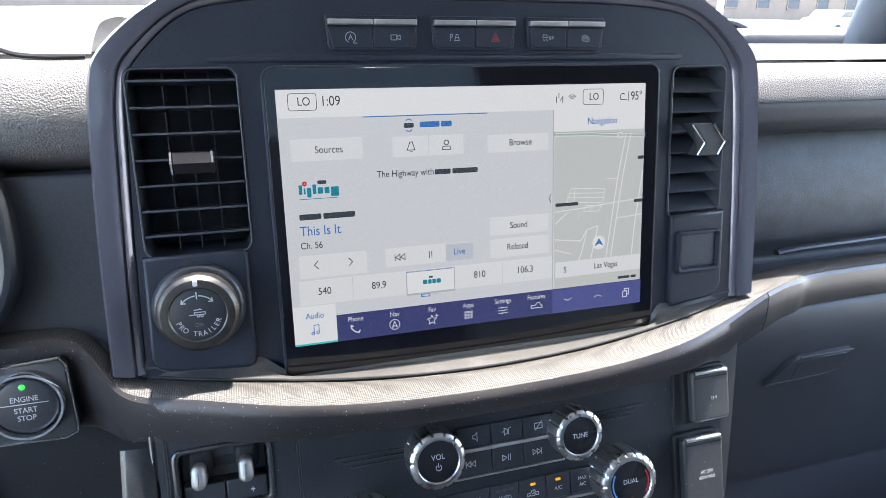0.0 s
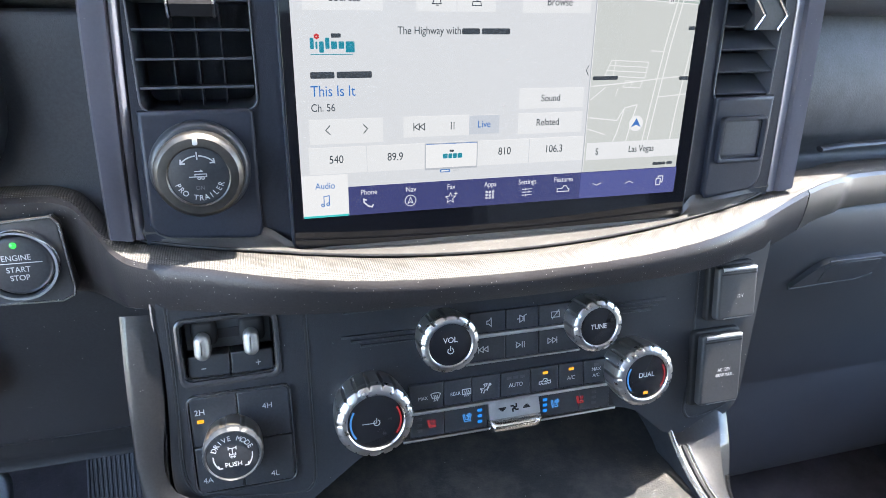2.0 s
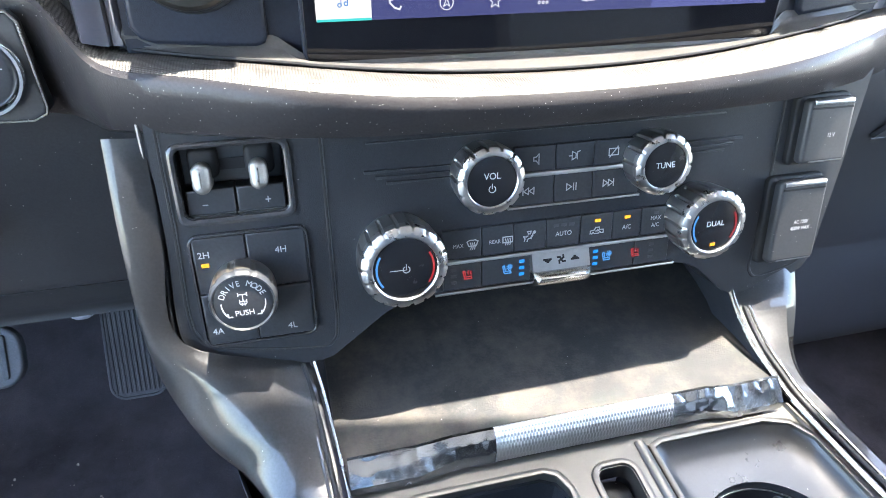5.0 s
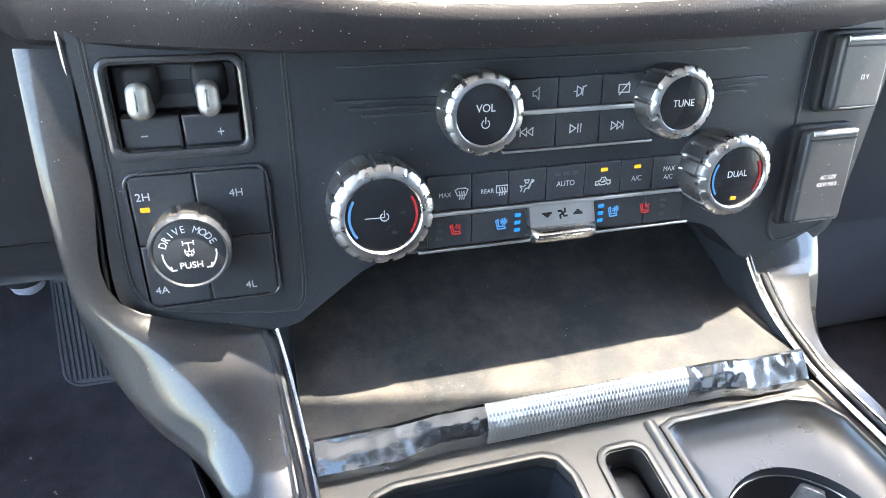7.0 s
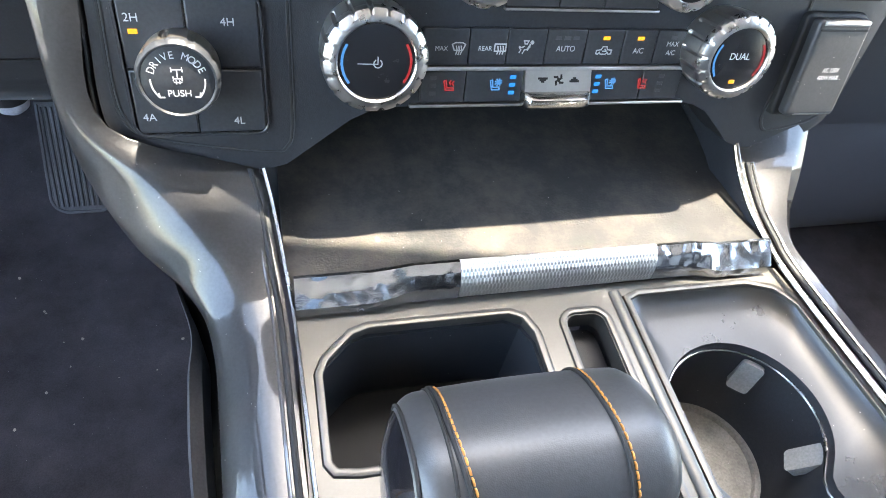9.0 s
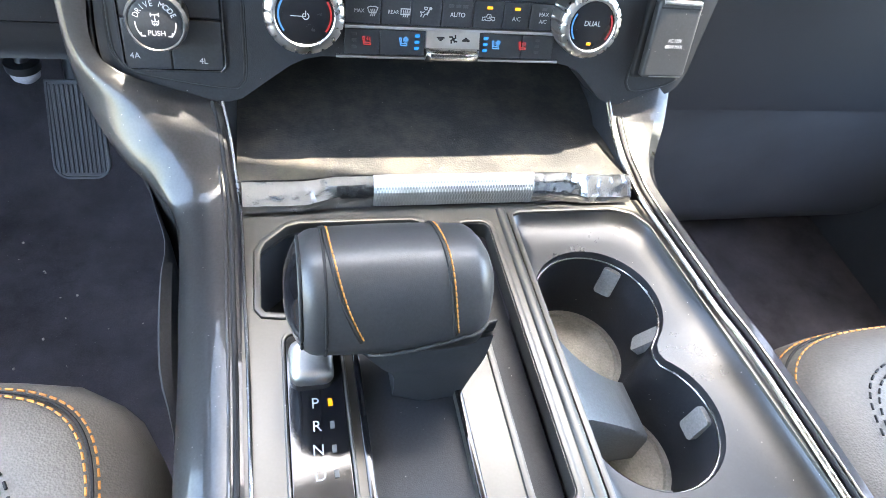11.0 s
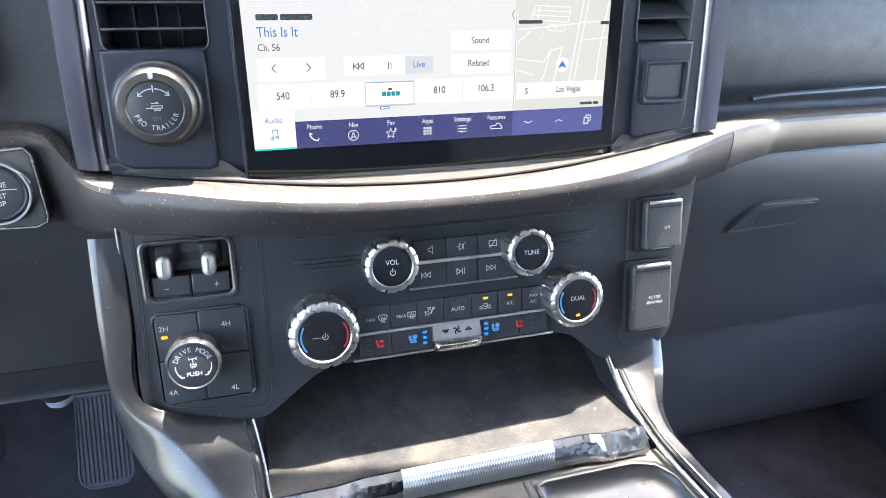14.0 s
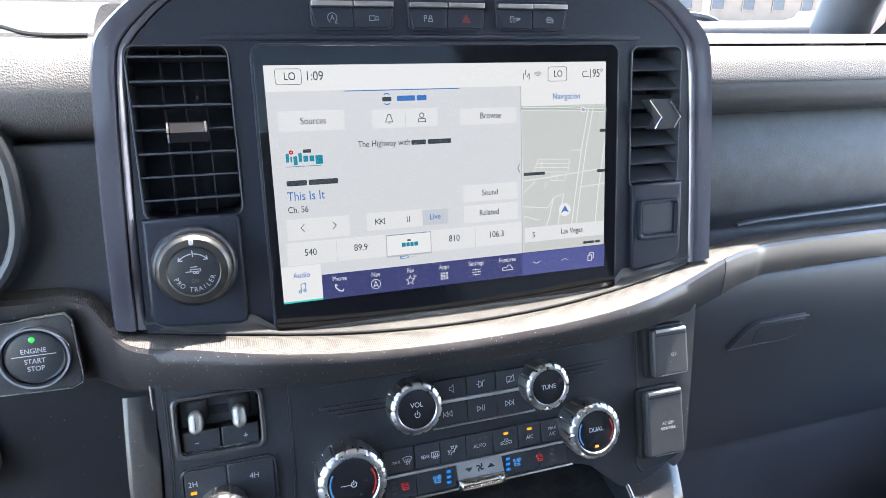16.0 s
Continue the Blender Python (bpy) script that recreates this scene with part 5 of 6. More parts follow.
RECIRC = [[(-0.0044, -0.0012), (-0.0042, 0.0006), (-0.0016, 0.001), (-0.0008, 0.0026), (0.0014, 0.0026), (0.002, 0.001), (0.0044, 0.0008), (0.0044, -0.0012), (0.003, -0.0014), (0.0022, -0.0004), (0.0012, -0.0014), (-0.0016, -0.0014), (-0.0024, -0.0004), (-0.0032, -0.0014), (-0.0044, -0.0012)], [(-0.0006, 0.0002), (0.0014, 0.0002), (0.0006, 0.0012)]]
CUSHION = [[(-0.0022, 0.003), (-0.0016, -0.001), (0.0018, -0.001), (0.0022, -0.0024), (-0.0022, -0.0024), (-0.0034, 0.0026), (-0.0022, 0.003)]]
SEAT = CUSHION + [[(0.0003, 0.0028), (-0.0003, 0.0018), (0.0003, 0.0008)], [(0.0019, 0.0024), (0.0013, 0.0014), (0.0019, 0.0004)]]
SEATFAN = CUSHION + [[(0.0012 + 0.0019 * math.sin(radians(a)), 0.0017 + 0.0019 * math.cos(radians(a))), (0.0012 - 0.0019 * math.sin(radians(a)), 0.0017 - 0.0019 * math.cos(radians(a)))] for a in (15, 60, 105, 150)]
for key, ic, x, y in ((A1[0], SPK, -0.013, 0.003), (A1[1], MEDIA, 0.011, 0.003), (A1[2], SCROFF, 0.0355, 0.003), (A2[0], REW, -0.0175, -0.0158), (A2[1], PLAY, 0.0095, -0.0158), (A2[2], FWD, 0.0335, -0.0158), (B[0], DEF, -0.0517, -0.0452), (B[1], RDEF, -0.0298, -0.0452), (B[2], FLOW, -0.0155, -0.0445), (B[4], RECIRC, 0.0282, -0.0465)):
    strokes("icon", ic, 0.00062, MP, PR, key, x, y, ZK)
for key, s, x, y, size in ((B[0], "MAX", -0.0605, -0.0452, 0.0034), (B[1], "REAR", -0.0378, -0.0452, 0.0034), (B[3], "AUTO", 0.0062, -0.0452, 0.0042), (B[5], "A/C", 0.0486, -0.0462, 0.0042), (B[6], "MAX", 0.0685, -0.0425, 0.0038), (B[6], "A/C", 0.0685, -0.0472, 0.0038)):
    lettering("lettering", s, size, MP, PR, key, x, y, ZK, sx=0.9)
for key, x in ((B[4], 0.0285), (B[5], 0.0486)):
    part("light", box(x - 0.002, x + 0.002, -0.0405, -0.0385, 0.002, 0.0029, 0.0002), AMBER, key, "lit amber lamp", MP)
for key, ic, m, x in ((CR[0], SEAT, REDI, -0.0545), (CR[1], SEATFAN, BLUEI, -0.0295), (CR[2], SEATFAN, BLUEI, 0.0365), (CR[3], SEAT, REDI, 0.0565)):
    strokes("icon", ic, 0.00075, MP, m, key, x, -0.0645, ZK, 0.98)
for key, x in ((CR[1], -0.0205), (CR[2], 0.0285)):
    for k in range(3):
        y = -0.0685 + 0.0042 * k
        part("light", box(x - 0.0017, x + 0.0017, y - 0.0011, y + 0.0011, 0.002, 0.0029, 0.0002), BLUELED, key, "lit blue lamp", MP)
for key, x, y, n, dx, dy in ((B[3], 0.0012, -0.0395, 3, 0.005, 0), (B[6], 0.0685, -0.0388, 1, 0, 0), (CR[0], -0.0635, -0.0685, 3, 0, 0.0042), (CR[3], 0.0672, -0.0685, 3, 0, 0.0042)):
    for k in range(n):
        part("mark", box(x + dx * k - 0.0017, x + dx * k + 0.0017, y + dy * k - 0.001, y + dy * k + 0.001, 0.002, 0.00285, 0.0002), UNLIT, key, "unlit dark lamp", MP)
# fan rocker
ROCKER = mat("brushed_rocker_metal", (0.56, 0.56, 0.55), 0.34, metal=1.0, var=0.08, rvar=0.06, var_scale=100)
fan = part("fan_rocker", rings(bmesh.new(), [[(x, -0.0555, 0.0), (x, -0.0558, 0.0042), (x, -0.066, 0.0075), (x, -0.067, 0.0078), (x, -0.069, 0.0)] for x in (-0.0148, -0.0135, 0.0215, 0.0228)]), ROCKER, stack, "satin metal rocker", MP)
part("rocker_lip", rings(bmesh.new(), [[(x, -0.0662, 0.003), (x, -0.0664, 0.0082), (x, -0.0676, 0.0122 - d), (x, -0.069, 0.0136 - d), (x, -0.0728, 0.0128 - d), (x, -0.0752, 0.0104 - d), (x, -0.0762, 0.0)] for x, d in ((-0.0148, 0.004), (-0.0125, 0.0008), (-0.009, 0.0), (0.017, 0.0), (0.0205, 0.0008), (0.0228, 0.004))]), mat("polished_rocker_lip", (0.6, 0.6, 0.59), 0.2, metal=1.0, rvar=0.06, var_scale=120), fan, "polished flared lip of the rocker", MP)
strokes("icon", [[(0.0005 * math.cos(radians(a)), 0.0005 * math.sin(radians(a))), (0.0017 * math.cos(radians(a + 12)), 0.0017 * math.sin(radians(a + 12))), (0.0027 * math.cos(radians(a + 38)), 0.0027 * math.sin(radians(a + 38)))] for a in (20, 110, 200, 290)] + [[(sx * 0.009 + dx * w, sy * (0.0008 - 0.0008 * k)), (sx * 0.009 - dx * w, sy * (0.0008 - 0.0008 * k))] for sx, sy in ((-1, 1), (1, -1)) for k, w in enumerate((1.0, 0.6, 0.15)) for dx in (0.0022,)], 0.0011, MP @ Matrix.Translation((0.004, -0.0606, 0.0059)) @ Matrix.Rotation(radians(-17.9), 4, "X"), DARK, fan, 0, 0, 0)

vol = knob("volume_knob", stack, MP, -0.0455, -0.002, 0.0195, 0.021, 14, POLISH, DARKSAT, "ribbed silver volume knob")
tune = knob("tune_knob", stack, MP, 0.0595, -0.003, 0.0185, 0.021, 14, POLISH, DARKSAT, "ribbed silver tuning knob")
kl = knob("temperature_knob", stack, MP, -0.0965, -0.044, 0.0245, 0.027, 18, POLISH, DARKSAT, "ribbed silver temperature knob")
kr = knob("temperature_knob", stack, MP, 0.0958, -0.0435, 0.0226, 0.025, 18, POLISH, DARKSAT, "ribbed silver temperature knob")
POWER = [arc_pts(0.0019, 35, 325, 12), [(0, 0.0004), (0, 0.003)]]
lettering("lettering", "VOL", 0.0052, MP, PR, vol, -0.0455, 0.001, 0.0202, sx=0.95)
strokes("icon", POWER, 0.0005, MP, PR, vol, -0.0455, -0.0062, 0.0202)
lettering("lettering", "TUNE", 0.005, MP, PR, tune, 0.0595, -0.003, 0.0202, sx=0.95)
lettering("lettering", "DUAL", 0.005, MP, PR, kr, 0.0958, -0.042, 0.0241, sx=0.95)
part("light", box(0.0941, 0.0975, -0.0565, -0.0545, 0.023, 0.0243, 0.0002), AMBER, kr, "lit amber lamp", MP)
strokes("icon", POWER, 0.0005, MP, PR, kl, -0.096, -0.0445, 0.026)
strokes("pointer", [[(-0.0085, -0.001), (0.0005, -0.0012)]], 0.0004, MP, PR, kl, -0.0965, -0.0435, 0.026)
for k, cx, cy, zk, ra in ((kl, -0.0965, -0.044, 0.026, 0.0158), (kr, 0.0958, -0.0435, 0.0241, 0.0146)):
    strokes("cold_mark", [arc_pts(ra, 235, 300, 8)], 0.0012, MP, BLUEI, k, cx, cy, zk, 1.0, "blue cold arc")
    strokes("warm_mark", [arc_pts(ra, 60, 125, 8)], 0.0012, MP, REDI, k, cx, cy, zk, 1.0, "red warm arc")

# ---- trailer brake thumb controls ----
FRAMEG = mat("polished_black_frame", (0.035, 0.035, 0.038), 0.2, coat=0.4, var=0.1, rvar=0.06, var_scale=120)
tb = thing("brake_controller", "black recessed controller with two silver thumb levers", "trailer brake control", at=MP @ Vector((-0.1795, 0.006, 0)))
part("frame", frame_ring(rrect(-0.1795, 0.006, 0.0605, 0.0445, 0.006), rrect(-0.1795, 0.0065, 0.0525, 0.0365, 0.004), -0.003, 0.0024, 0.0018), FRAMEG, tb, "", MP)
part("well", box(-0.2075, -0.1515, -0.014, 0.026, -0.016, -0.0145), DARK, tb, "dark well", MP)
part("shelf", slab([(-0.205, 0.004), (-0.154, 0.004), (-0.154, 0.0235), (-0.205, 0.0235)], -0.0145, -0.0095, 0.001), BUTTON, tb, "", MP)
part("slot", slab(rrect(-0.1795, 0.0135, 0.03, 0.006, 0.0015), -0.0095, -0.0088), DARK, tb, "dark slot", MP)
for x0, x1, s in ((-0.2045, -0.1803, "\u2212"), (-0.1793, -0.1545, "+")):
    b = part("button", slab([(x0, -0.0118), (x1, -0.0118), (x1, 0.0022), (x0, 0.0022)], -0.0145, -0.003, 0.0012), BUTTON, tb, "", MP)
    lettering("lettering", s, 0.007, MP, INK, b, x0 + 0.009 if s != "+" else x1 - 0.009, -0.0065, -0.0029)
for x in (-0.1935, -0.1655):
    b = part("lever_boot", slab(rrect(x, 0.0155, 0.015, 0.017, 0.004), -0.0145, -0.004, 0.003), DARK, tb, "", MP)
    bm = slab(rrect(0, 0, 0.0092, 0.016, 0.0046), -0.018, 0.0, 0.0036)
    part("thumb_lever", bm, WORN, tb, "silver rounded lever", MP @ Matrix.Translation((x - 0.001, 0.0105, 0.0075)) @ Matrix.Rotation(radians(-8), 4, "X"))

# ---- drive mode selector ----
dm = thing("drive_mode_selector", "black drive mode selector with four keys and ribbed knob", "drive selector", at=MP @ Vector((-0.181, -0.056, 0)))
part("frame", frame_ring(rrect(-0.1765, -0.055, 0.063, 0.0685, 0.006), rrect(-0.1765, -0.055, 0.0595, 0.065, 0.005), -0.002, 0.0026, 0.0013), FRAMEG, dm, "", MP)
cx, cy, mx0, mx1, my0, my1 = -0.1785, -0.0555, -0.206, -0.147, -0.0872, -0.0228
for sx, sy, txt, tx, ty in ((-1, 1, "2H", -0.2005, -0.0325), (1, 1, "4H", -0.1605, -0.034), (-1, -1, "4A", -0.2, -0.079), (1, -1, "4L", -0.1595, -0.0815)):
    x0, x1 = sorted((cx + sx * 0.0004, mx1 if sx > 0 else mx0))
    y0, y1 = sorted((cy + sy * 0.0004, my1 if sy > 0 else my0))
    b = part("button", slab([(x0, y0), (x1, y0), (x1, y1), (x0, y1)], -0.002, 0.0016, 0.001), BUTTON, dm, "flat black key", MP)
    lettering("lettering", txt, 0.0052, MP, INK, b, tx, ty, 0.0017, sx=1.0)
    if txt == "2H":
        part("light", box(-0.2025, -0.1985, -0.0395, -0.0372, 0.0, 0.002, 0.0002), AMBER, b, "lit amber lamp", MP)
BRONZE = mat("bronze_grey_metal", (0.36, 0.33, 0.29), 0.36, metal=1.0, var=0.12, rvar=0.1, var_scale=120)
k = knob("mode_knob", dm, MP, -0.1825, -0.0535, 0.0178, 0.022, 10, BUTTON, BRONZE, "ribbed dark silver knob", 0.86, BUTTON, 0.03)
ring_lettering("DRIVE MODE", 0.0046, MP, INK, k, -0.1825, -0.0535, 0.0212, 0.0112, 0, 14.5)
lettering("lettering", "PUSH", 0.0042, MP, INK, k, -0.1825, -0.0594, 0.0212, sx=1.0)
strokes("axle_icon", [[(-0.0028, 0.003), (0.0028, 0.003)], [(0, 0.003), (0, -0.002)], [(-0.0022, -0.002), (0.0022, -0.002)], [(-0.0028, 0.002), (-0.0028, 0.004)], [(0.0028, 0.002), (0.0028, 0.004)], [(-0.0022, -0.003), (-0.0022, -0.001)], [(0.0022, -0.003), (0.0022, -0.001)], [(-0.0009, -0.0032), (-0.0009, -0.0048)], [(0.0009, -0.0032), (0.0009, -0.0048)], [(-0.0018, -0.004), (0.0018, -0.004)]], 0.0005, MP, INK, k, -0.1825, -0.051, 0.0212, 0.8)
strokes("turn_arrows", [arc_pts(0.0112, 228, 272, 6), arc_pts(0.0112, 88, 132, 6), [(-0.0086, -0.0058), (-0.0083, -0.0075), (-0.0066, -0.0075)], [(0.0086, -0.0058), (0.0083, -0.0075), (0.0066, -0.0075)]], 0.0007, MP, INK, k, -0.1825, -0.0535, 0.0212)


# ---- power outlets ----
COVER = mat("satin_grey_cover", (0.046, 0.047, 0.05), 0.4, metal=0.2, grain=0.1, scale=2000, var=0.15, rvar=0.08, speck=0.04)
def outlet(cx, cy, w, h, lines, label):
    o = thing("power_outlet", label, "power outlet", "outlets with flip covers", at=MP @ Vector((cx, cy, 0)))
    part("frame", slab(rrect(cx - 0.0015, cy, w + 0.006, h + 0.004, 0.004), -0.003, 0.0045, 0.002), DARK, o, "", MP)
    c = part("cover", slab(rrect(cx, cy, w, h, 0.0035), 0.0, 0.0105, 0.0026), COVER, o, "flip cover with a satin top edge", MP)
    # shaded side of the cover drawn as a darker strip
    part("edge_strip", slab([(cx - w / 2 + 0.0006, cy - h / 2 + 0.004), (cx - w / 2 + 0.0042, cy - h / 2 + 0.004), (cx - w / 2 + 0.0042, cy + h / 2 - 0.004), (cx - w / 2 + 0.0006, cy + h / 2 - 0.004)], 0.004, 0.0086, 0.001), BUTTON, c, "bevelled side of the cover, coloured darker for shade", MP)
    part("lip", slab([(cx - w / 2 + 0.003, cy + h / 2 - 0.0035), (cx + w / 2 - 0.002, cy + h / 2 - 0.0035), (cx + w / 2 - 0.002, cy + h / 2 - 0.0008), (cx - w / 2 + 0.003, cy + h / 2 - 0.0008)], 0.007, 0.0112, 0.001), SATIN, c, "raised satin grip edge", MP)
    part("groove", slab(rrect(cx, cy + h / 2 - 0.0058, w - 0.004, 0.0012, 0.0005), 0.009, 0.0107), DARK, c, "dark groove under the grip", MP)
    # bright strip stands for the highlight on the bottom bevel
    part("bottom_edge", slab(rrect(cx + 0.002, cy - h / 2 + 0.0018, w - 0.008, 0.0024, 0.001), 0.006, 0.0103, 0.0008), DARKSAT, c, "satin bottom edge, brightened as a bevel highlight", MP)
    for i, s in enumerate(lines):
        lettering("lettering", s, 0.0038, MP, PRDIM, c, cx + 0.002, cy - 0.0025 - 0.0044 * (i - (len(lines) - 1) / 2), 0.0106, sx=0.78)
    return o


outlet(0.179, 0.005, 0.034, 0.041, ["12 V"], "square black 12 volt outlet with a closed flip cover")
outlet(0.17, -0.0545, 0.036, 0.057, ["AC 120V", "400W MAX"], "tall black mains outlet with a closed flip cover")

# ---- console ----
CONSIDE = mat("console_side_vinyl", (0.062, 0.062, 0.07), 0.55, grain=0.3, scale=1200, var=0.15, rvar=0.05)
con = thing("center_console", "warm grey satin console with gunmetal side rails", "console", at=(0, -0.3, 0.3))
RAIL = [[(-0.2378, -0.0145, 0.7525), (-0.2372, -0.0165, 0.7535), (-0.2275, -0.0175, 0.7535), (-0.2185, -0.0165, 0.7525)],
        [(-0.239, -0.0345, 0.70), (-0.2382, -0.0372, 0.7), (-0.229, -0.038, 0.7), (-0.2195, -0.037, 0.70)],
        [(-0.2385, -0.0485, 0.65), (-0.2375, -0.0522, 0.65), (-0.228, -0.0545, 0.648), (-0.2185, -0.054, 0.645)],
        [(-0.231, -0.058, 0.614), (-0.229, -0.064, 0.6175), (-0.196, -0.071, 0.6255), (-0.1535, -0.058, 0.617)],
        [(-0.214, -0.0785, 0.587), (-0.212, -0.0845, 0.593), (-0.178, -0.09, 0.6065), (-0.1495, -0.076, 0.603)],
        [(-0.193, -0.099, 0.572), (-0.191, -0.1045, 0.579), (-0.168, -0.108, 0.5915), (-0.1465, -0.1, 0.592)],
        [(-0.181, -0.13, 0.566), (-0.179, -0.133, 0.575), (-0.162, -0.134, 0.585), (-0.1435, -0.134, 0.585)],
        [(-0.177, -0.2, 0.562), (-0.175, -0.2, 0.572), (-0.158, -0.2, 0.583), (-0.1415, -0.2, 0.583)],
        [(-0.174, -0.32, 0.56), (-0.172, -0.32, 0.57), (-0.155, -0.32, 0.582), (-0.139, -0.32, 0.582)],
        [(-0.172, -0.75, 0.56), (-0.17, -0.75, 0.57), (-0.153, -0.75, 0.582), (-0.137, -0.75, 0.582)]]
RAIL_R = [[(-0.194, -0.02, 0.66), (-0.1935, -0.025, 0.66), (-0.182, -0.027, 0.66), (-0.15, -0.025, 0.655)],
          [(-0.19, -0.041, 0.632), (-0.189, -0.047, 0.634), (-0.178, -0.048, 0.638), (-0.138, -0.047, 0.628)],
          [(-0.185, -0.063, 0.607), (-0.184, -0.069, 0.61), (-0.172, -0.071, 0.616), (-0.141, -0.064, 0.611)],
          [(-0.177, -0.084, 0.584), (-0.175, -0.09, 0.59), (-0.165, -0.092, 0.6), (-0.1435, -0.086, 0.598)],
          [(-0.177, -0.105, 0.571), (-0.175, -0.108, 0.578), (-0.165, -0.109, 0.588), (-0.1475, -0.107, 0.59)],
          [(-0.179, -0.132, 0.566), (-0.177, -0.134, 0.575), (-0.168, -0.135, 0.585), (-0.151, -0.134, 0.585)],
          [(-0.187, -0.22, 0.562), (-0.185, -0.22, 0.572), (-0.178, -0.22, 0.583), (-0.162, -0.22, 0.583)],
          [(-0.198, -0.32, 0.56), (-0.196, -0.32, 0.57), (-0.19, -0.32, 0.582), (-0.1745, -0.32, 0.582)],
          [(-0.222, -0.75, 0.56), (-0.22, -0.75, 0.57), (-0.212, -0.75, 0.582), (-0.198, -0.75, 0.582)]]
RAIL_L = RAIL
for sx in (-1, 1):
    RAIL = RAIL_L if sx < 0 else RAIL_R
    # built on the driver's side, mirrored for the passenger's
    sx = -sx
    rows = [[(sx * x, y, z) for x, y, z in r] for r in RAIL]
    across = smooth_rows([[r[k] for r in rows] for k in range(4)], 4 if RAIL is RAIL_L else 1)
    rows = [[c[i] for c in across] for i in range(len(rows))]
    part("side_rail", sheet(smooth_rows(rows, 6), None, 0.0015), GUN, con, "glossy gunmetal side rail")
    inner = [r[-1] for r in RAIL]
    part("chrome_line", tube(curve_pts([(sx * (x + 0.003), y, z + 0.0015) for x, y, z in inner[3 if sx > 0 else 1:]], 6), 0.0011 if RAIL is RAIL_L else 0.0019, 8), EDGING, con, "thin bright edging")
    bead_line = [(sx * (x - 0.0035), y, z + 0.0012) for x, y, z in inner[3 if RAIL is RAIL_L else 2:]]
    part("bead_groove", tube(curve_pts(bead_line, 6), 0.0016, 8), DARK, con, "dark groove beside the edging")
    part("outer_bead", tube(curve_pts([(x - sx * 0.0036, y, z) for x, y, z in bead_line], 6), 0.0009 if RAIL is RAIL_L else 0.0013, 8), GUN if RAIL is RAIL_L else EDGING, con, "thin outer bead")
    if RAIL is RAIL_L:
        corner = [MP @ Vector((x - 0.0028, y - 0.0012, -0.003)) for x, y in left_side]
        part("inner_bead", tube(corner, 0.0013, 8), GUN, con, "raised bead round the control stack")
    # near-black sheet as shade below the rail, then the carpeted side a little proud
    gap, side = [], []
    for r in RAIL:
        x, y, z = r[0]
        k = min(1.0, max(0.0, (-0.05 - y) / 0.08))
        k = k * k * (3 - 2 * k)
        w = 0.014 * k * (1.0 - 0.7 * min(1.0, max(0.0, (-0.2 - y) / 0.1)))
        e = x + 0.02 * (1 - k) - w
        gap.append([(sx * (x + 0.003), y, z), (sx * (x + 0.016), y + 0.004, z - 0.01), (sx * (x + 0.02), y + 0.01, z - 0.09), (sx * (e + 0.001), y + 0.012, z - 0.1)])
        side.append([(sx * (e + 0.001), y + 0.012, z - 0.1), (sx * e, y + 0.012, z - 0.066), (sx * (e - 0.45 * w), y + 0.012, z - 0.06), (sx * (e - 0.6 * w), y + 0.014, z - 0.066), (sx * (-0.178 - 0.022 * k), y + 0.05, 0.35), (sx * -0.19, y + 0.06, FLOOR)])
    part("gap", sheet(smooth_rows(gap, 5)), DARK, con, "near-black sheet painted for shade under the rail")
    part("side_panel", sheet(smooth_rows(side, 5)), CONSIDE, con, "dark grey console side")
# top with its openings
REC = [(-0.028, -0.1335), (-0.105, -0.1335), (-0.115, -0.1365), (-0.13, -0.151), (-0.134, -0.16), (-0.134, -0.205), (-0.13, -0.211), (-0.118, -0.213), (-0.02, -0.213), (-0.014, -0.207), (-0.014, -0.15), (-0.019, -0.138)]
REC = REC[::-1]
SLOT = rrect(0.013, -0.24, 0.022, 0.195, 0.006)
CUPO = [(0.044, -0.136), (0.05, -0.1335), (0.122, -0.1335), (0.138, -0.139), (0.1475, -0.152), (0.178, -0.4), (0.05, -0.4), (0.044, -0.39)]
CUPO = CUPO[::-1]
base = [(-0.1405, -0.124), (-0.1405, -0.75), (0.1985, -0.75), (0.175, -0.32), (0.1625, -0.22), (0.1515, -0.134), (0.1485, -0.124)]
GATE = rrect(-0.052, -0.31, 0.05, 0.17, 0.006)
part("top_panel", plate(base, [REC, SLOT, CUPO, GATE], 0.0, 0.012, 0.02), CONSOLE, con, "warm grey satin top", MC)

# ---- storage tray with its metal lip ----
tray = thing("storage_tray", "open dark storage tray with a dusty rubber mat", "storage tray", at=(0, -0.05, 0.59))
rows = [[(x, y, z + 0.0006 * noise.noise((x * 30, y * 30, 3))) for x in [-0.143 + 0.0143 * i for i in range(21)]] for y, z in ((-0.121, 0.589), (-0.11, 0.5895), (-0.06, 0.59), (0.0, 0.594), (0.05, 0.602), (0.075, 0.615), (0.085, 0.65), (0.085, 0.72))]
part("mat", sheet(smooth_rows(rows, 3)), RUBBER, tray, "dusty dark rubber mat")
for sx, rail in ((-1, RAIL_L), (1, RAIL_R)):
    edge = [(abs(r[-1][0]), r[-1][1], r[-1][2]) for r in rail[3 if sx < 0 else 1:] if r[-1][1] > -0.12]
    edge = [(0.15, 0.09, 0.64), (0.15, 0.0, 0.635)] + edge
    part("side_wall", sheet([[(sx * (x - 0.001), y, z), (sx * (x - 0.0025), y, (z + 0.586) / 2), (sx * min(x, 0.1435), y, 0.584)] for x, y, z in edge]), BLACK, tray, "dark inner side")
lip = thing("tray_lip", "polished metal bar with a knurled middle along the tray", "trim bar", at=(0, -0.123, 0.59))
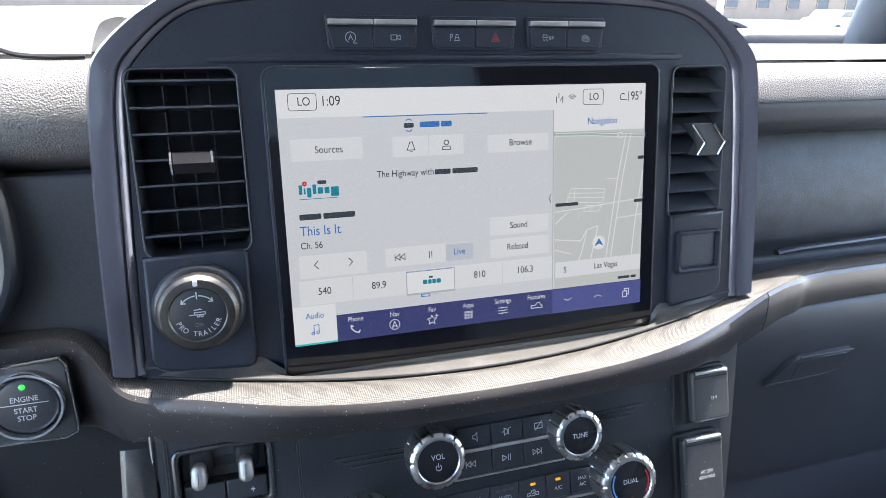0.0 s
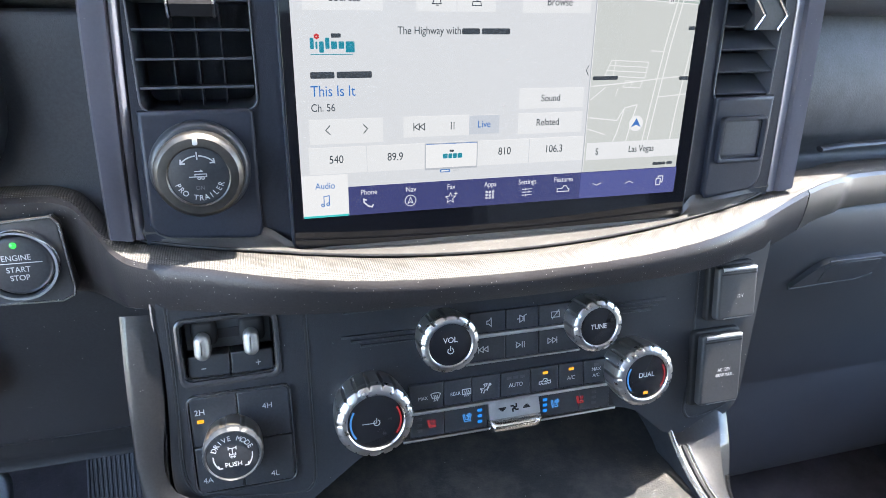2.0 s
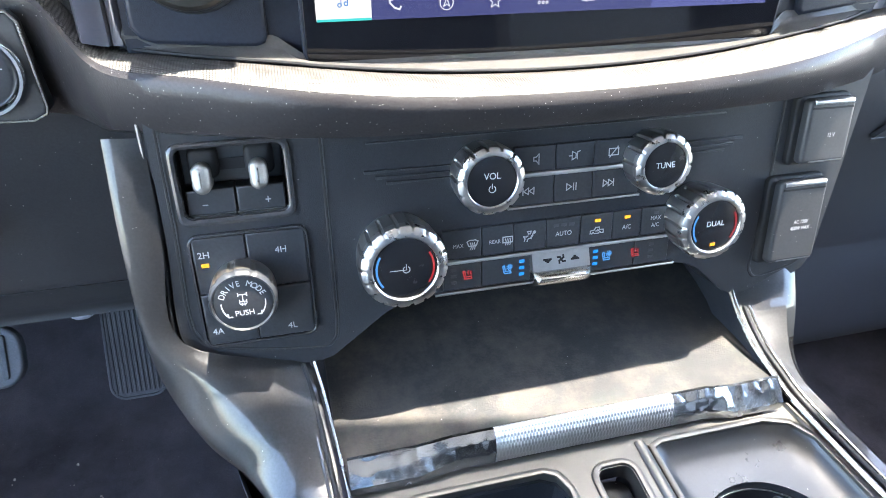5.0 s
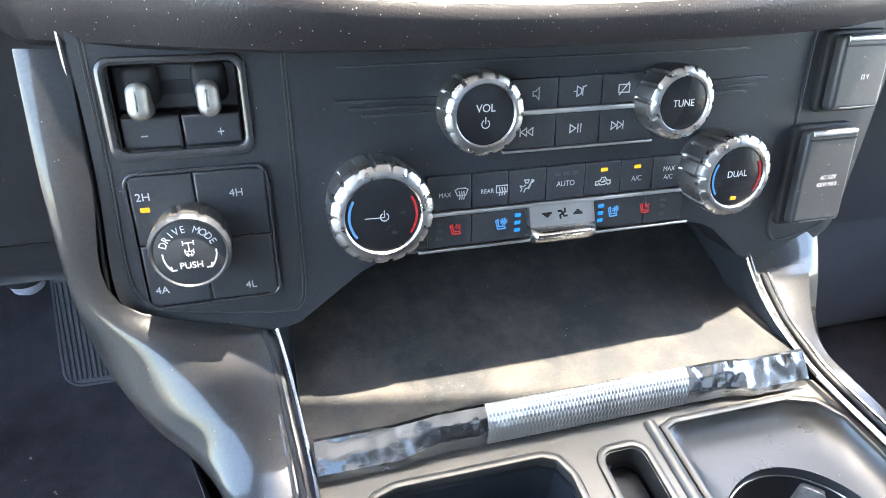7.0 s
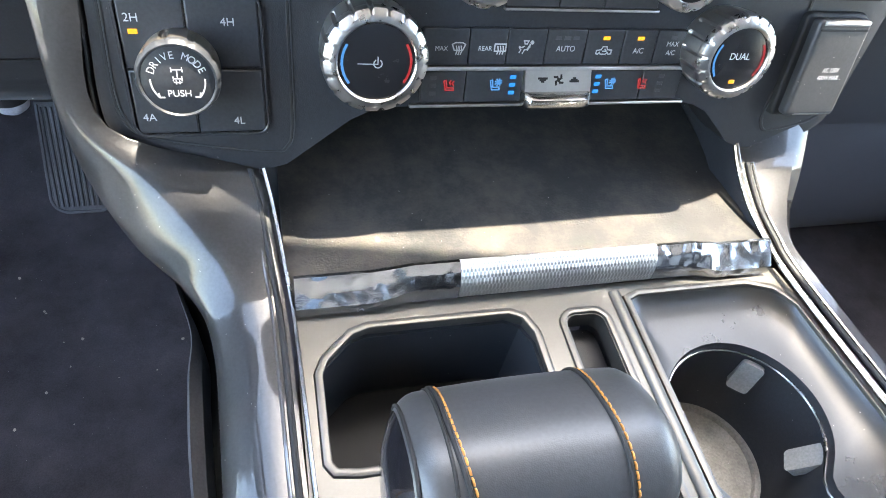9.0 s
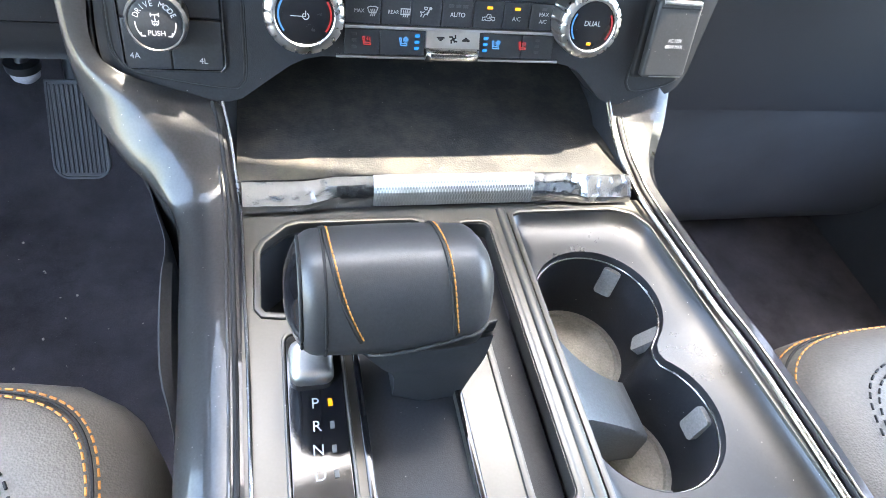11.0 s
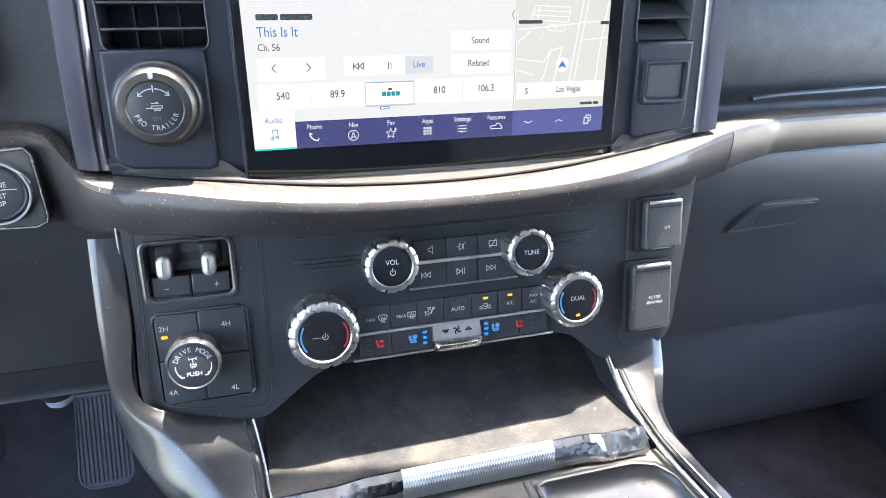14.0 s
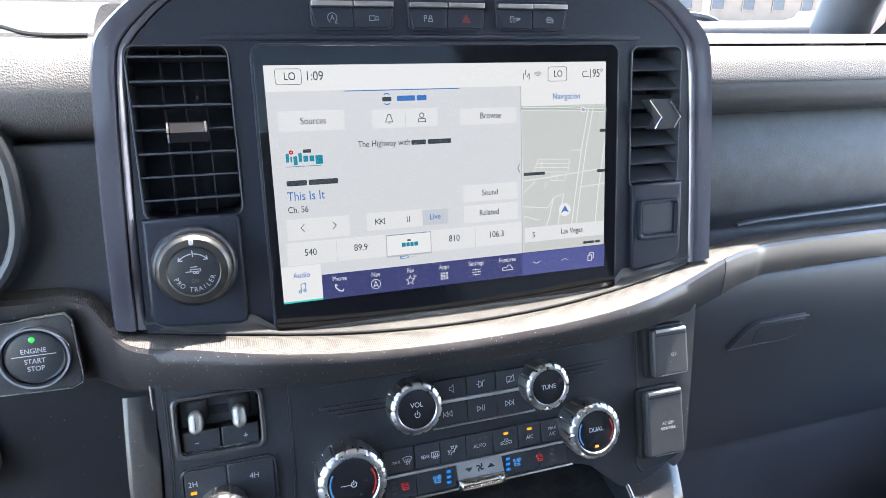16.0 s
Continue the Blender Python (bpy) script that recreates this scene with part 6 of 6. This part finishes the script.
FILM = mat("filmed_chrome", (0.55, 0.58, 0.62), 0.2, metal=1.0, grain=0.6, scale=160, var=0.12, rvar=0.08, var_scale=60)


def lip_rows(x0, x1, n, prof0, prof1):
    """A stretch of the bar from one section to another, its film crinkled."""
    rows = []
    for i in range(n + 1):
        t = i / n
        sec = [(a[0] + (b[0] - a[0]) * t, a[1] + (b[1] - a[1]) * t) for a, b in zip(prof0, prof1)]
        row = []
        for (ya, za), (yb, zb) in zip(sec, sec[1:]):
            for k in range(4):
                row.append((x0 + (x1 - x0) * t, ya + (yb - ya) * k / 4, za + (zb - za) * k / 4))
        row.append((x0 + (x1 - x0) * t, *sec[-1]))
        edge = min(1.0, 6 * min(t, 1 - t))
        rows.append([(x, y - 0.0007 * edge * noise.noise((x * 150, y * 150, z * 150)), z + 0.0007 * edge * noise.noise((x * 150, y * 150, z * 150)) + 0.0003 * edge * noise.noise((x * 420, y * 420, 7))) for x, y, z in row])
    return rows


P_END = [(-0.1125, 0.589), (-0.114, 0.598), (-0.116, 0.5983), (-0.1215, 0.5935), (-0.1275, 0.5875), (-0.128, 0.582)]
P_MID = [(-0.1125, 0.589), (-0.114, 0.601), (-0.1165, 0.6022), (-0.1212, 0.5985), (-0.1248, 0.5915), (-0.1248, 0.582)]
for a, b, pa, pb, nm in ((-0.1395, -0.1, P_END, P_END, "end_plate"), (-0.1, -0.079, P_END, P_MID, "facet"), (-0.079, -0.0545, P_MID, P_MID, "neck"), (0.0605, 0.085, P_MID, P_MID, "neck"), (0.085, 0.104, P_MID, P_END, "facet"), (0.104, 0.1395, P_END, P_END, "end_plate")):
    part(nm, sheet(lip_rows(a, b, 16, pa, pb)), FILM, lip, "polished metal under wrinkled film", None, 28)
bm = bmesh.new()
NX, NY = 56, 8
prof = curve_pts([(0, y, z) for y, z in P_MID[1:]], 2)
grid = []
for j in range(2 * NY + 1):
    t = j / (2 * NY) * (len(prof) - 1)
    k = min(int(t), len(prof) - 2)
    p = Vector(prof[k]).lerp(Vector(prof[k + 1]), t - k)
    q = (Vector(prof[k + 1]) - Vector(prof[k])).normalized()
    nrm = Vector((0, -abs(q.z) - 0.2, abs(q.y) + 0.3)).normalized()
    grid.append([tuple(Vector((-0.0545 + 0.115 * i / (2 * NX), p.y, p.z)) + nrm * (0.0007 if j % 2 and (i + j // 2) % 2 else 0.0)) for i in range(2 * NX + 1)])
part("knurled_grip", sheet(grid), SATIN, lip, "knurled silver middle", None, 10)

# ---- wells of the console ----
# paler than the tray mat: light on the well floors is in the colour
WELL = mat("dusty_lit_well_rubber", (0.27, 0.25, 0.22), 0.7, grain=0.5, scale=600, var=0.35, var_scale=40, speck=0.06)
CUPTRAY = mat("gunmetal_satin_tray", (0.058, 0.058, 0.058), 0.3, metal=0.8, grain=0.06, scale=2500, var=0.06, rvar=0.05, speck=0.02)
SADDLE = mat("slate_satin_plastic", (0.11, 0.125, 0.14), 0.36, spec=0.6, grain=0.06, scale=1800, var=0.08, rvar=0.05)
TAB = mat("grey_soft_tab", (0.24, 0.235, 0.225), 0.5, grain=0.2, scale=900, var=0.2)
# bin floor coloured near-black for the shade inside the bin
part("bin", plate(REC, [], -0.075, 0, 0), DARK, con, "bin floor with a ribbed mat, blackened for shade", MC)
part("bin_wall", frame_ring(offset(REC, -0.002), REC, -0.075, -0.0122), BLACK, con, "dark bin wall", MC)
part("bin_rim", frame_ring(offset(REC, -0.0045), offset(REC, -0.0005), -0.001, 0.0016, 0.0008), CONSOLE, con, "raised satin rim", MC)
part("slot_floor", slab(offset(SLOT, -0.001), -0.03, -0.018), BLACK, con, "dark slot floor", MC)
part("slot_rim", frame_ring(offset(SLOT, -0.0045), offset(SLOT, -0.0005), -0.001, 0.0016, 0.0008), CONSOLE, con, "raised satin rim", MC)
part("divider", tube([(0.0365, -0.13, 0.0005), (0.0365, -0.5, 0.0005)], 0.0035, 10, None, False, 0.5), CONSOLE, con, "satin divider ridge", MC)
cups = thing("cup_holder", "satin grey double cup holder with dark wells", "cup holder", at=(0.09, -0.25, 0.56))
c1, c2, RC = Vector((0.088, -0.209)), Vector((0.09, -0.294)), 0.0445
LIPZ = -0.0095


def on_arc(c, a, r=RC):
    return (c.x + r * math.cos(radians(a)), c.y + r * math.sin(radians(a)))


# both wells run into one another; a blunt tongue reaches in on the passenger's side
fig = [on_arc(c1, -46 + 226 * i / 36) for i in range(37)] + [(0.0447, -0.23), (0.0452, -0.2515), (0.0457, -0.273)] + [on_arc(c2, 180 + 226 * i / 36) for i in range(37)]
fig += [(0.1155, -0.2572), (0.1138, -0.2518), (0.115, -0.2462)]


mid_cup = Vector((0.092, -0.2515))


def along_ray(poly, a):
    """Where the ray at angle a from the cups' middle leaves an outline."""
    d = Vector((math.cos(a), math.sin(a)))
    best = 0.0
    for p, q in zip(poly, poly[1:] + poly[:1]):
        p, e = Vector(p) - mid_cup, Vector(q) - Vector(p)
        det = d.x * e.y - d.y * e.x
        if abs(det) > 1e-12:
            t, u = (p.x * e.y - p.y * e.x) / det, (p.x * d.y - p.y * d.x) / det
            if -1e-9 <= u <= 1 + 1e-9:
                best = max(best, t)
    return best


# dished from the rim down to the mouth of the wells
turns = [2 * math.pi * i / 240 for i in range(240)]
reach = [(along_ray(offset(CUPO, 0.0004), a), along_ray(fig, a)) for a in turns]
loops = []
for k, z in ((0.0, -0.001), (0.04, -0.0028), (0.1, -0.0048), (0.2, -0.0066), (0.4, -0.0083), (0.7, -0.0094), (1.0, LIPZ - 0.0003)):
    loops.append([(mid_cup.x + (o + (i - o) * k) * math.cos(a), mid_cup.y + (o + (i - o) * k) * math.sin(a), z) for a, (o, i) in zip(turns, reach)])
part("tray", rings(bmesh.new(), loops, False, False), CUPTRAY, cups, "dished gunmetal tray", MC, 60)
part("tray_rim", frame_ring(offset(CUPO, -0.0035), offset(CUPO, 0.0006), -0.003, 0.0014, 0.0008), CONSOLE, cups, "raised satin rim", MC)
part("well_wall", rings(bmesh.new(), [[(x, y, LIPZ + z if z > -0.05 else z) for x, y in offset(fig, d)] for d, z in ((0.0, 0.0), (0.0008, -0.0025), (0.002, -0.07), (0.006, -0.075))], False, False), BLACK, cups, "dark well wall", MC)
part("well_rim", tube([(x, y, LIPZ - 0.0055) for x, y in offset(fig, 0.0012)], 0.0009, 6, None, True), EDGING, cups, "thin bright rim", MC)
rows = []
for i in range(13):
    t = i / 12
    (xa, ya) = on_arc(c1, 206 + 84 * t, RC - 0.0015)
    xb, yb = xa + 0.002, -0.292
    top = -0.012 - 0.034 * t ** 1.5
    rows.append([(xa, ya, -0.076), (xa, ya, top - 0.004), (xa, ya - 0.002, top), (xb, yb + 0.002, top), (xb, yb, top - 0.004), (xb, yb, -0.076)])
part("saddle", sheet(rows), SADDLE, cups, "blue-grey saddle between the wells", MC, 60)
for c in (c1, c2):
    w = part("well_floor", turned([(RC - 0.004, -0.08), (RC - 0.005, -0.074), (RC - 0.009, -0.073), (RC - 0.01, -0.0755), (0.0005, -0.0755)], 40, None, tuple(c)), WELL, cups, "rubber well floor with a raised ring", MC)
    for ang in ((50, 184, -31) if c is c1 else (2, -100, 192)):
        d = Vector((math.cos(radians(ang)), math.sin(radians(ang))))
        p = c + d * (RC - 0.0022)
        m = MC @ Matrix.Translation((p.x, p.y, -0.03)) @ Matrix.Rotation(radians(ang + 90), 4, "Z") @ Matrix.Rotation(radians(26 if ang == -31 else 8), 4, "X")
        part("grip_tab", slab(rrect(0, 0, 0.0128, 0.023, 0.0026), -0.004, 0.0026, 0.0009), TAB, cups, "grey rubber tab", m @ Matrix.Rotation(radians(90), 4, "X"))
# shift gate
part("gate", slab(offset(GATE, -0.0006), -0.01, -0.006), BLACK, con, "black gate insert", MC)
part("gate_rim", frame_ring(offset(GATE, -0.004), offset(GATE, -0.0002), -0.001, 0.0014, 0.0008), GLOSS, con, "gloss rim", MC)
ind = thing("gear_indicator", "gloss black gear indicator with lit letters P R N", "gear indicator", at=MC @ Vector((-0.105, -0.27, 0)))
part("strip", slab(rrect(-0.1025, -0.3, 0.03, 0.15, 0.005), 0.0, 0.0022, 0.0008), GLOSS, ind, "gloss black strip", MC)
part("rim", frame_ring(rrect(-0.1025, -0.3, 0.034, 0.154, 0.006), rrect(-0.1025, -0.3, 0.0302, 0.1502, 0.005), 0.0, 0.003, 0.0008), CONSOLE, ind, "", MC)
part("button", slab(rrect(-0.104, -0.2455, 0.0235, 0.026, 0.006), 0.002, 0.0105, 0.0045), SATIN, ind, "bright square button", MC)
for s, y in (("P", -0.2695), ("R", -0.2825), ("N", -0.2955), ("D", -0.3085)):
    lettering("lettering", s, 0.0085, MC, INK, ind, -0.1035, y, 0.0024, sx=0.95)
    part("light" if s == "P" else "mark", box(-0.0968, -0.0945, y - 0.002, y + 0.002, 0.002, 0.003, 0.0002), AMBER if s == "P" else INKDIM, ind, "lit amber lamp" if s == "P" else "", MC)

# ---- gear shifter ----
sh = thing("gear_shifter", "black leather shift knob with orange stitching on a plastic neck", "gear shifter", at=(-0.06, -0.24, 0.58))
CX, CY, CZ, RR, HL = -0.0655, -0.24, 0.641, 0.03, 0.0455


def barrel(x):
    """Half-height of the knob's section at x from its middle."""
    u = abs(x) / HL
    return RR * (1.0 - 0.05 * u * u) * (1 - max(0, (u - 0.8) / 0.2) ** 2.4 * 0.16)


def section(x, n=40, grow=1.0):
    r = barrel(x) * grow
    pts = []
    for i in range(n):
        a = 2 * math.pi * i / n
        y, z = math.cos(a), math.sin(a)
        s = 1.0 / (abs(y) ** 2.6 + abs(z) ** 2.6) ** (1 / 2.6)
        yy, zz = y * s * r * 1.02, z * s * r
        t = radians(-24)
        pts.append((CX + x, CY + yy * math.cos(t) - zz * math.sin(t), CZ + yy * math.sin(t) + zz * math.cos(t)))
    return pts


xs = [-HL + 2 * HL * i / 36 for i in range(37)]
part("leather_grip", rings(bmesh.new(), [section(x) for x in xs], False, False), LEATHER, sh, "black leather barrel")
for sx in (-1, 1):
    part("end_cap", rings(bmesh.new(), [section(sx * HL, 40, 1.0), section(sx * (HL + 0.002), 40, 0.985), section(sx * (HL + 0.0045), 40, 0.92), section(sx * (HL + 0.0058), 40, 0.8), section(sx * (HL + 0.0064), 40, 0.5)], False, True), GLOSS if sx < 0 else LEATHER, sh, "gloss end cap")
part("cap_seam", tube(section(-HL + 0.0012, 64, 1.004), 0.0008, 6, None, True), DARK, sh, "dark joint of the end cap")
part("cap_seam", tube(section(-HL + 0.012, 64, 1.002), 0.0007, 6, None, True), DARK, sh, "dark sewn joint")
for x0, x1 in ((-0.0315, -0.0175), (0.023, 0.028)):
    seam = []
    for i in range(61):
        a = -0.62 + 1.95 * i / 60        # turns from the upper back over the top to the lower front
        x = x0 + (x1 - x0) * max(0, (i - 21) / 39) ** 2
        q = section(x, 160, 1.008)
        u = ((0.25 + a / (2 * math.pi) * 1.5) % 1) * 160
        seam.append(tuple(Vector(q[int(u) % 160]).lerp(Vector(q[(int(u) + 1) % 160]), u - int(u))))
    part("seam", tube([(x - 0.0004, y, z) for x, y, z in seam], 0.0009, 6), DARK, sh, "sewn seam")
    for i in range(0, 60, 2):
        a, b = Vector(seam[i]), Vector(seam[i + 1]).lerp(Vector(seam[i + 2]), 0.45)
        o = Vector((0.0014, 0, 0))
        out = (a - Vector((a.x, CY, CZ))).normalized()
        part("stitch", tube([a + o - out * 0.0005, a.lerp(b, 0.25) + o, a.lerp(b, 0.75) + o, b + o - out * 0.0005], 0.00046, 8), STITCH, sh, "orange stitch")
# plastic collar that wraps the lower back of the knob, its edge rising towards the passenger
rows = []
for i in range(15):
    x = -0.012 + (HL + 0.0045 + 0.012) * i / 14
    q = section(min(x, HL), 120, 1.035)
    if x > HL:
        q = [(CX + x, b, c) for a, b, c in q]
    a0 = 240 - 37 * (i / 14) ** 0.6
    rows.append([q[int((a0 + (352 - a0) * j / 14) / 3) % 120] for j in range(15)])
part("collar", sheet(rows, None, 0.0018), BUTTON, sh, "black plastic collar")
# bead in a paler material draws the highlight along the collar's edge
part("collar_highlight", tube([Vector(r[0]) for r in rows], 0.0009, 6), COVER, sh, "paler bead painted as the collar edge's highlight")
neck = [[(-0.082, -0.262, 0.618), (-0.08, -0.225, 0.618), (-0.017, -0.222, 0.624), (-0.0155, -0.268, 0.632), (-0.05, -0.269, 0.626)],
        [(-0.07, -0.266, 0.606), (-0.07, -0.23, 0.606), (-0.018, -0.228, 0.61), (-0.017, -0.27, 0.614), (-0.048, -0.271, 0.61)],
        [(-0.062, -0.266, 0.594), (-0.062, -0.238, 0.594), (-0.022, -0.236, 0.594), (-0.021, -0.27, 0.594), (-0.045, -0.271, 0.594)],
        [(-0.061, -0.264, 0.56), (-0.061, -0.24, 0.56), (-0.025, -0.24, 0.56), (-0.025, -0.268, 0.56), (-0.045, -0.269, 0.56)]]
part("neck", rings(bmesh.new(), smooth_rows(neck, 4)), BUTTON, sh, "black plastic neck")

# ---- pedals ----
MPE = flat_frame((-0.347, 0.262, 0.358), 32.0)
gas = thing("accelerator_pedal", "ribbed grey rubber accelerator pedal hanging over the carpet", "pedal", "pedals", at=(-0.358, 0.262, 0.3))
out = [(0.03, 0.044), (-0.029, 0.044)] + [(-0.0135 + 0.018 * math.cos(radians(a)), -0.057 + 0.018 * math.sin(radians(a))) for a in range(180, 271, 15)] + [(0.0145 + 0.018 * math.cos(radians(a)), -0.057 + 0.018 * math.sin(radians(a))) for a in range(270, 361, 15)]
part("pad", slab(out, -0.006, 0.0, 0.0015), PEDAL, gas, "", MPE)
part("rim", frame_ring(out, offset(out, 0.003), -0.002, 0.0022, 0.0008), PEDAL, gas, "raised rim", MPE)
for i in range(11):
    x = -0.0245 + 0.005 * i
    part("rib", slab(rrect(x, -0.0145, 0.0026, 0.106, 0.001, 2), -0.001, 0.0022, 0.0008), PEDAL, gas, "", MPE)
part("arm", tube([(-0.345, 0.296, 0.388), (-0.347, 0.34, 0.46), (-0.35, 0.38, 0.6)], 0.012, 10), BLACK, gas, "dark arm")
MPB = flat_frame((-0.474, 0.19, 0.42), 36.0)
brake = thing("brake_pedal", "wide ribbed rubber brake pedal", "pedal", "pedals", at=(-0.482, 0.19, 0.39))
out = rrect(0, 0, 0.1, 0.062, 0.022)
part("pad", slab(out, -0.01, 0.0, 0.003), PEDAL, brake, "", MPB)
for i in range(6):
    part("rib", slab(rrect(-0.034 + 0.0136 * i, 0, 0.005, 0.044, 0.0022, 2), -0.001, 0.0025, 0.001), PEDAL, brake, "", MPB)
part("arm", tube([(-0.48, 0.21, 0.43), (-0.48, 0.26, 0.52), (-0.48, 0.3, 0.66)], 0.014, 10), BLACK, brake, "dark arm")


# ---- seats ----
def seat(sx, label, inner, yf, zt, e, rows):
    s = thing("front_seat", label, "car seat", "front seats", at=(sx * 0.485, -0.5, FLOOR))
    yb = -0.74
    seam = 0.0625 if sx < 0 else 0.052
    cxs, hw = sx * (inner + 0.7) / 2, (0.7 - inner) / 2

    def outl(d, z, n=64):
        pts = []
        for i in range(n):
            a = 2 * math.pi * i / n
            c, q = math.cos(a), math.sin(a)
            k = 1.0 / (abs(c) ** e + abs(q) ** e) ** (1 / e)
            pts.append((cxs + (hw - d) * c * k, (yf + yb) / 2 + ((yf - yb) / 2 - d) * q * k, z))
        return pts
    part("cushion", rings(bmesh.new(), [outl(0.05, zt - 0.22), outl(0.015, zt - 0.2), outl(0.0, zt - 0.14), outl(0.0, zt - 0.075), outl(0.006, zt - 0.04), outl(0.018, zt - 0.017), outl(0.036, zt - 0.004), outl(0.06, zt), outl(0.09, zt - 0.004), outl(0.14, zt - 0.012)]), SEATL, s, "dark leather cushion")
    part("insert", rings(bmesh.new(), [outl(seam + 0.0085, zt - 0.003), outl(seam + 0.011, zt + 0.001), outl(seam + 0.0165, zt + 0.003), outl(0.16, zt)]), SEATL, s, "perforated leather insert")
    for d, z, m, r in ((rows[0], zt - rows[1], STITCH, 0.0008), (rows[2], zt - rows[3], STITCH, 0.0008), ((rows[0] + rows[2]) / 2, zt - (rows[1] + rows[3]) / 2 + 0.0002, DARK, 0.001)):
        path = outl(d, z, 600)
        if m is STITCH:
            bm = bmesh.new()
            for i in range(0, 600, 2):
                tube([path[i], Vector(path[(i + 1) % 600]).lerp(Vector(path[(i + 2) % 600]), 0.3)], r, 5, bm)
            tagged(part("stitching", bm, m, s, "orange twin stitching"), kind="stuff")
        else:
            part("piping", tube(path, r, 6, None, True), m, s, "dark piping")
    bm = bmesh.new()
    for d in (seam + 0.005, seam):
        path = outl(d, zt + 0.0008, 380)
        for i in range(0, 380, 2):
            tube([path[i], path[(i + 1) % 380]], 0.0009, 5, bm)
    tagged(part("seam_stitching", bm, DARK, s, "dark twin stitching"), kind="stuff")
    part("backrest", slab(rrect(cxs, 0.2, 0.36, 0.6, 0.1), 0.0, 0.12, 0.04), SEATL, s, "dark leather backrest", Matrix.Translation((0, -0.76, 0.5)) @ Matrix.Rotation(radians(102), 4, "X"))
    part("base", box(cxs - 0.2, cxs + 0.2, -0.68, -0.27, FLOOR, zt - 0.2, 0.01), BLACK, s, "dark plastic base")
    return s


seat(-1, "dark leather driver seat cushion with orange twin stitching", 0.19, -0.175, 0.527, 7, (0.0262, 0.0085, 0.0318, 0.0053))
seat(1, "dark leather passenger seat with orange stitching and perforated insert", 0.201, -0.209, 0.551, 6.5, (0.0115, 0.0285, 0.0185, 0.0158))

# glove box handle
MGL = flat_frame((0.36, 0.0335, 0.69), -18.0)
POCKET = [(-0.046, -0.0195), (0.03, -0.0165), (0.043, -0.011), (0.044, 0.0125), (-0.02, 0.0125), (-0.03, 0.006)]
part("handle_pocket", slab(POCKET, -0.01, 0.0004, 0.0003), GLOVEM, glove, "shallow dark finger pocket", MGL)
part("handle", slab([(-0.018, -0.0145), (0.03, -0.0125), (0.04, -0.007), (0.04, 0.011), (-0.012, 0.011), (-0.02, 0.004)], -0.004, 0.001, 0.0008), GLOVEM, glove, "flush pull handle", MGL)
part("handle_lip", tube([(-0.047, -0.0205, 0.0), (0.03, -0.0175, 0.0), (0.045, -0.0115, 0.0)], 0.0011, 8), GLOVEM, glove, "rounded lower lip", MGL)
part("handle_edge", tube([(-0.021, 0.0135, 0.0), (0.044, 0.0135, 0.0)], 0.0009, 8), GLOVEM, glove, "rounded upper edge", MGL)

# ---- crumbs on the carpet ----
rng = random.Random(11)
bm = bmesh.new()
for i in range(46):
    x, y = (rng.uniform(-0.55, -0.24), rng.uniform(-0.12, 0.26)) if i < 34 else (rng.uniform(0.25, 0.6), rng.uniform(-0.1, 0.25))
    r = rng.uniform(0.0008, 0.0022)
    m = Matrix.Translation((x, y, FLOOR + 0.002)) @ Matrix.Rotation(rng.uniform(0, 3), 4, "Z") @ Matrix.Diagonal((1.0, rng.uniform(0.5, 1.0), 0.6, 1.0))
    bmesh.ops.create_icosphere(bm, subdivisions=1, radius=r, matrix=m)
for v in bm.verts:
    v.co += Vector((rng.uniform(-1, 1), rng.uniform(-1, 1), rng.uniform(-1, 1))) * 0.0003
crumbs = thing("crumbs", "pale dry crumbs scattered over the dark carpet", "crumbs", at=(-0.35, 0.1, FLOOR))
tagged(part("crumb_scatter", bm, mat("pale_crumb", (0.45, 0.4, 0.33), 0.9, var=0.3, var_scale=200), crumbs), kind="stuff")

# ---- footwell lamp under the knee panel ----
LX, LY, LZ = -0.36, 0.2, 0.464
lamp = thing("footwell_lamp", "small pale domed footwell lamp under the dark dash", "lamp", at=(LX, LY, LZ))
part("lens", turned([(0.0145, LZ + 0.006), (0.0145, LZ), (0.013, LZ - 0.006), (0.008, LZ - 0.0105), (0.0006, LZ - 0.0115)], 32, None, (LX, LY)), mat("milky_lens", (0.5, 0.5, 0.55), 0.35, var=0.08), lamp, "milky domed lens")
part("collar", turned([(0.0165, LZ + 0.012), (0.0165, LZ + 0.004), (0.0147, LZ + 0.0025)], 32, None, (LX, LY)), BLACK, lamp, "dark collar")
part("stem", tube([(LX, LY, LZ + 0.008), (LX, LY + 0.02, LZ + 0.05), (LX, LY + 0.05, 0.6)], 0.007, 10), BLACK, lamp, "dark bracket")
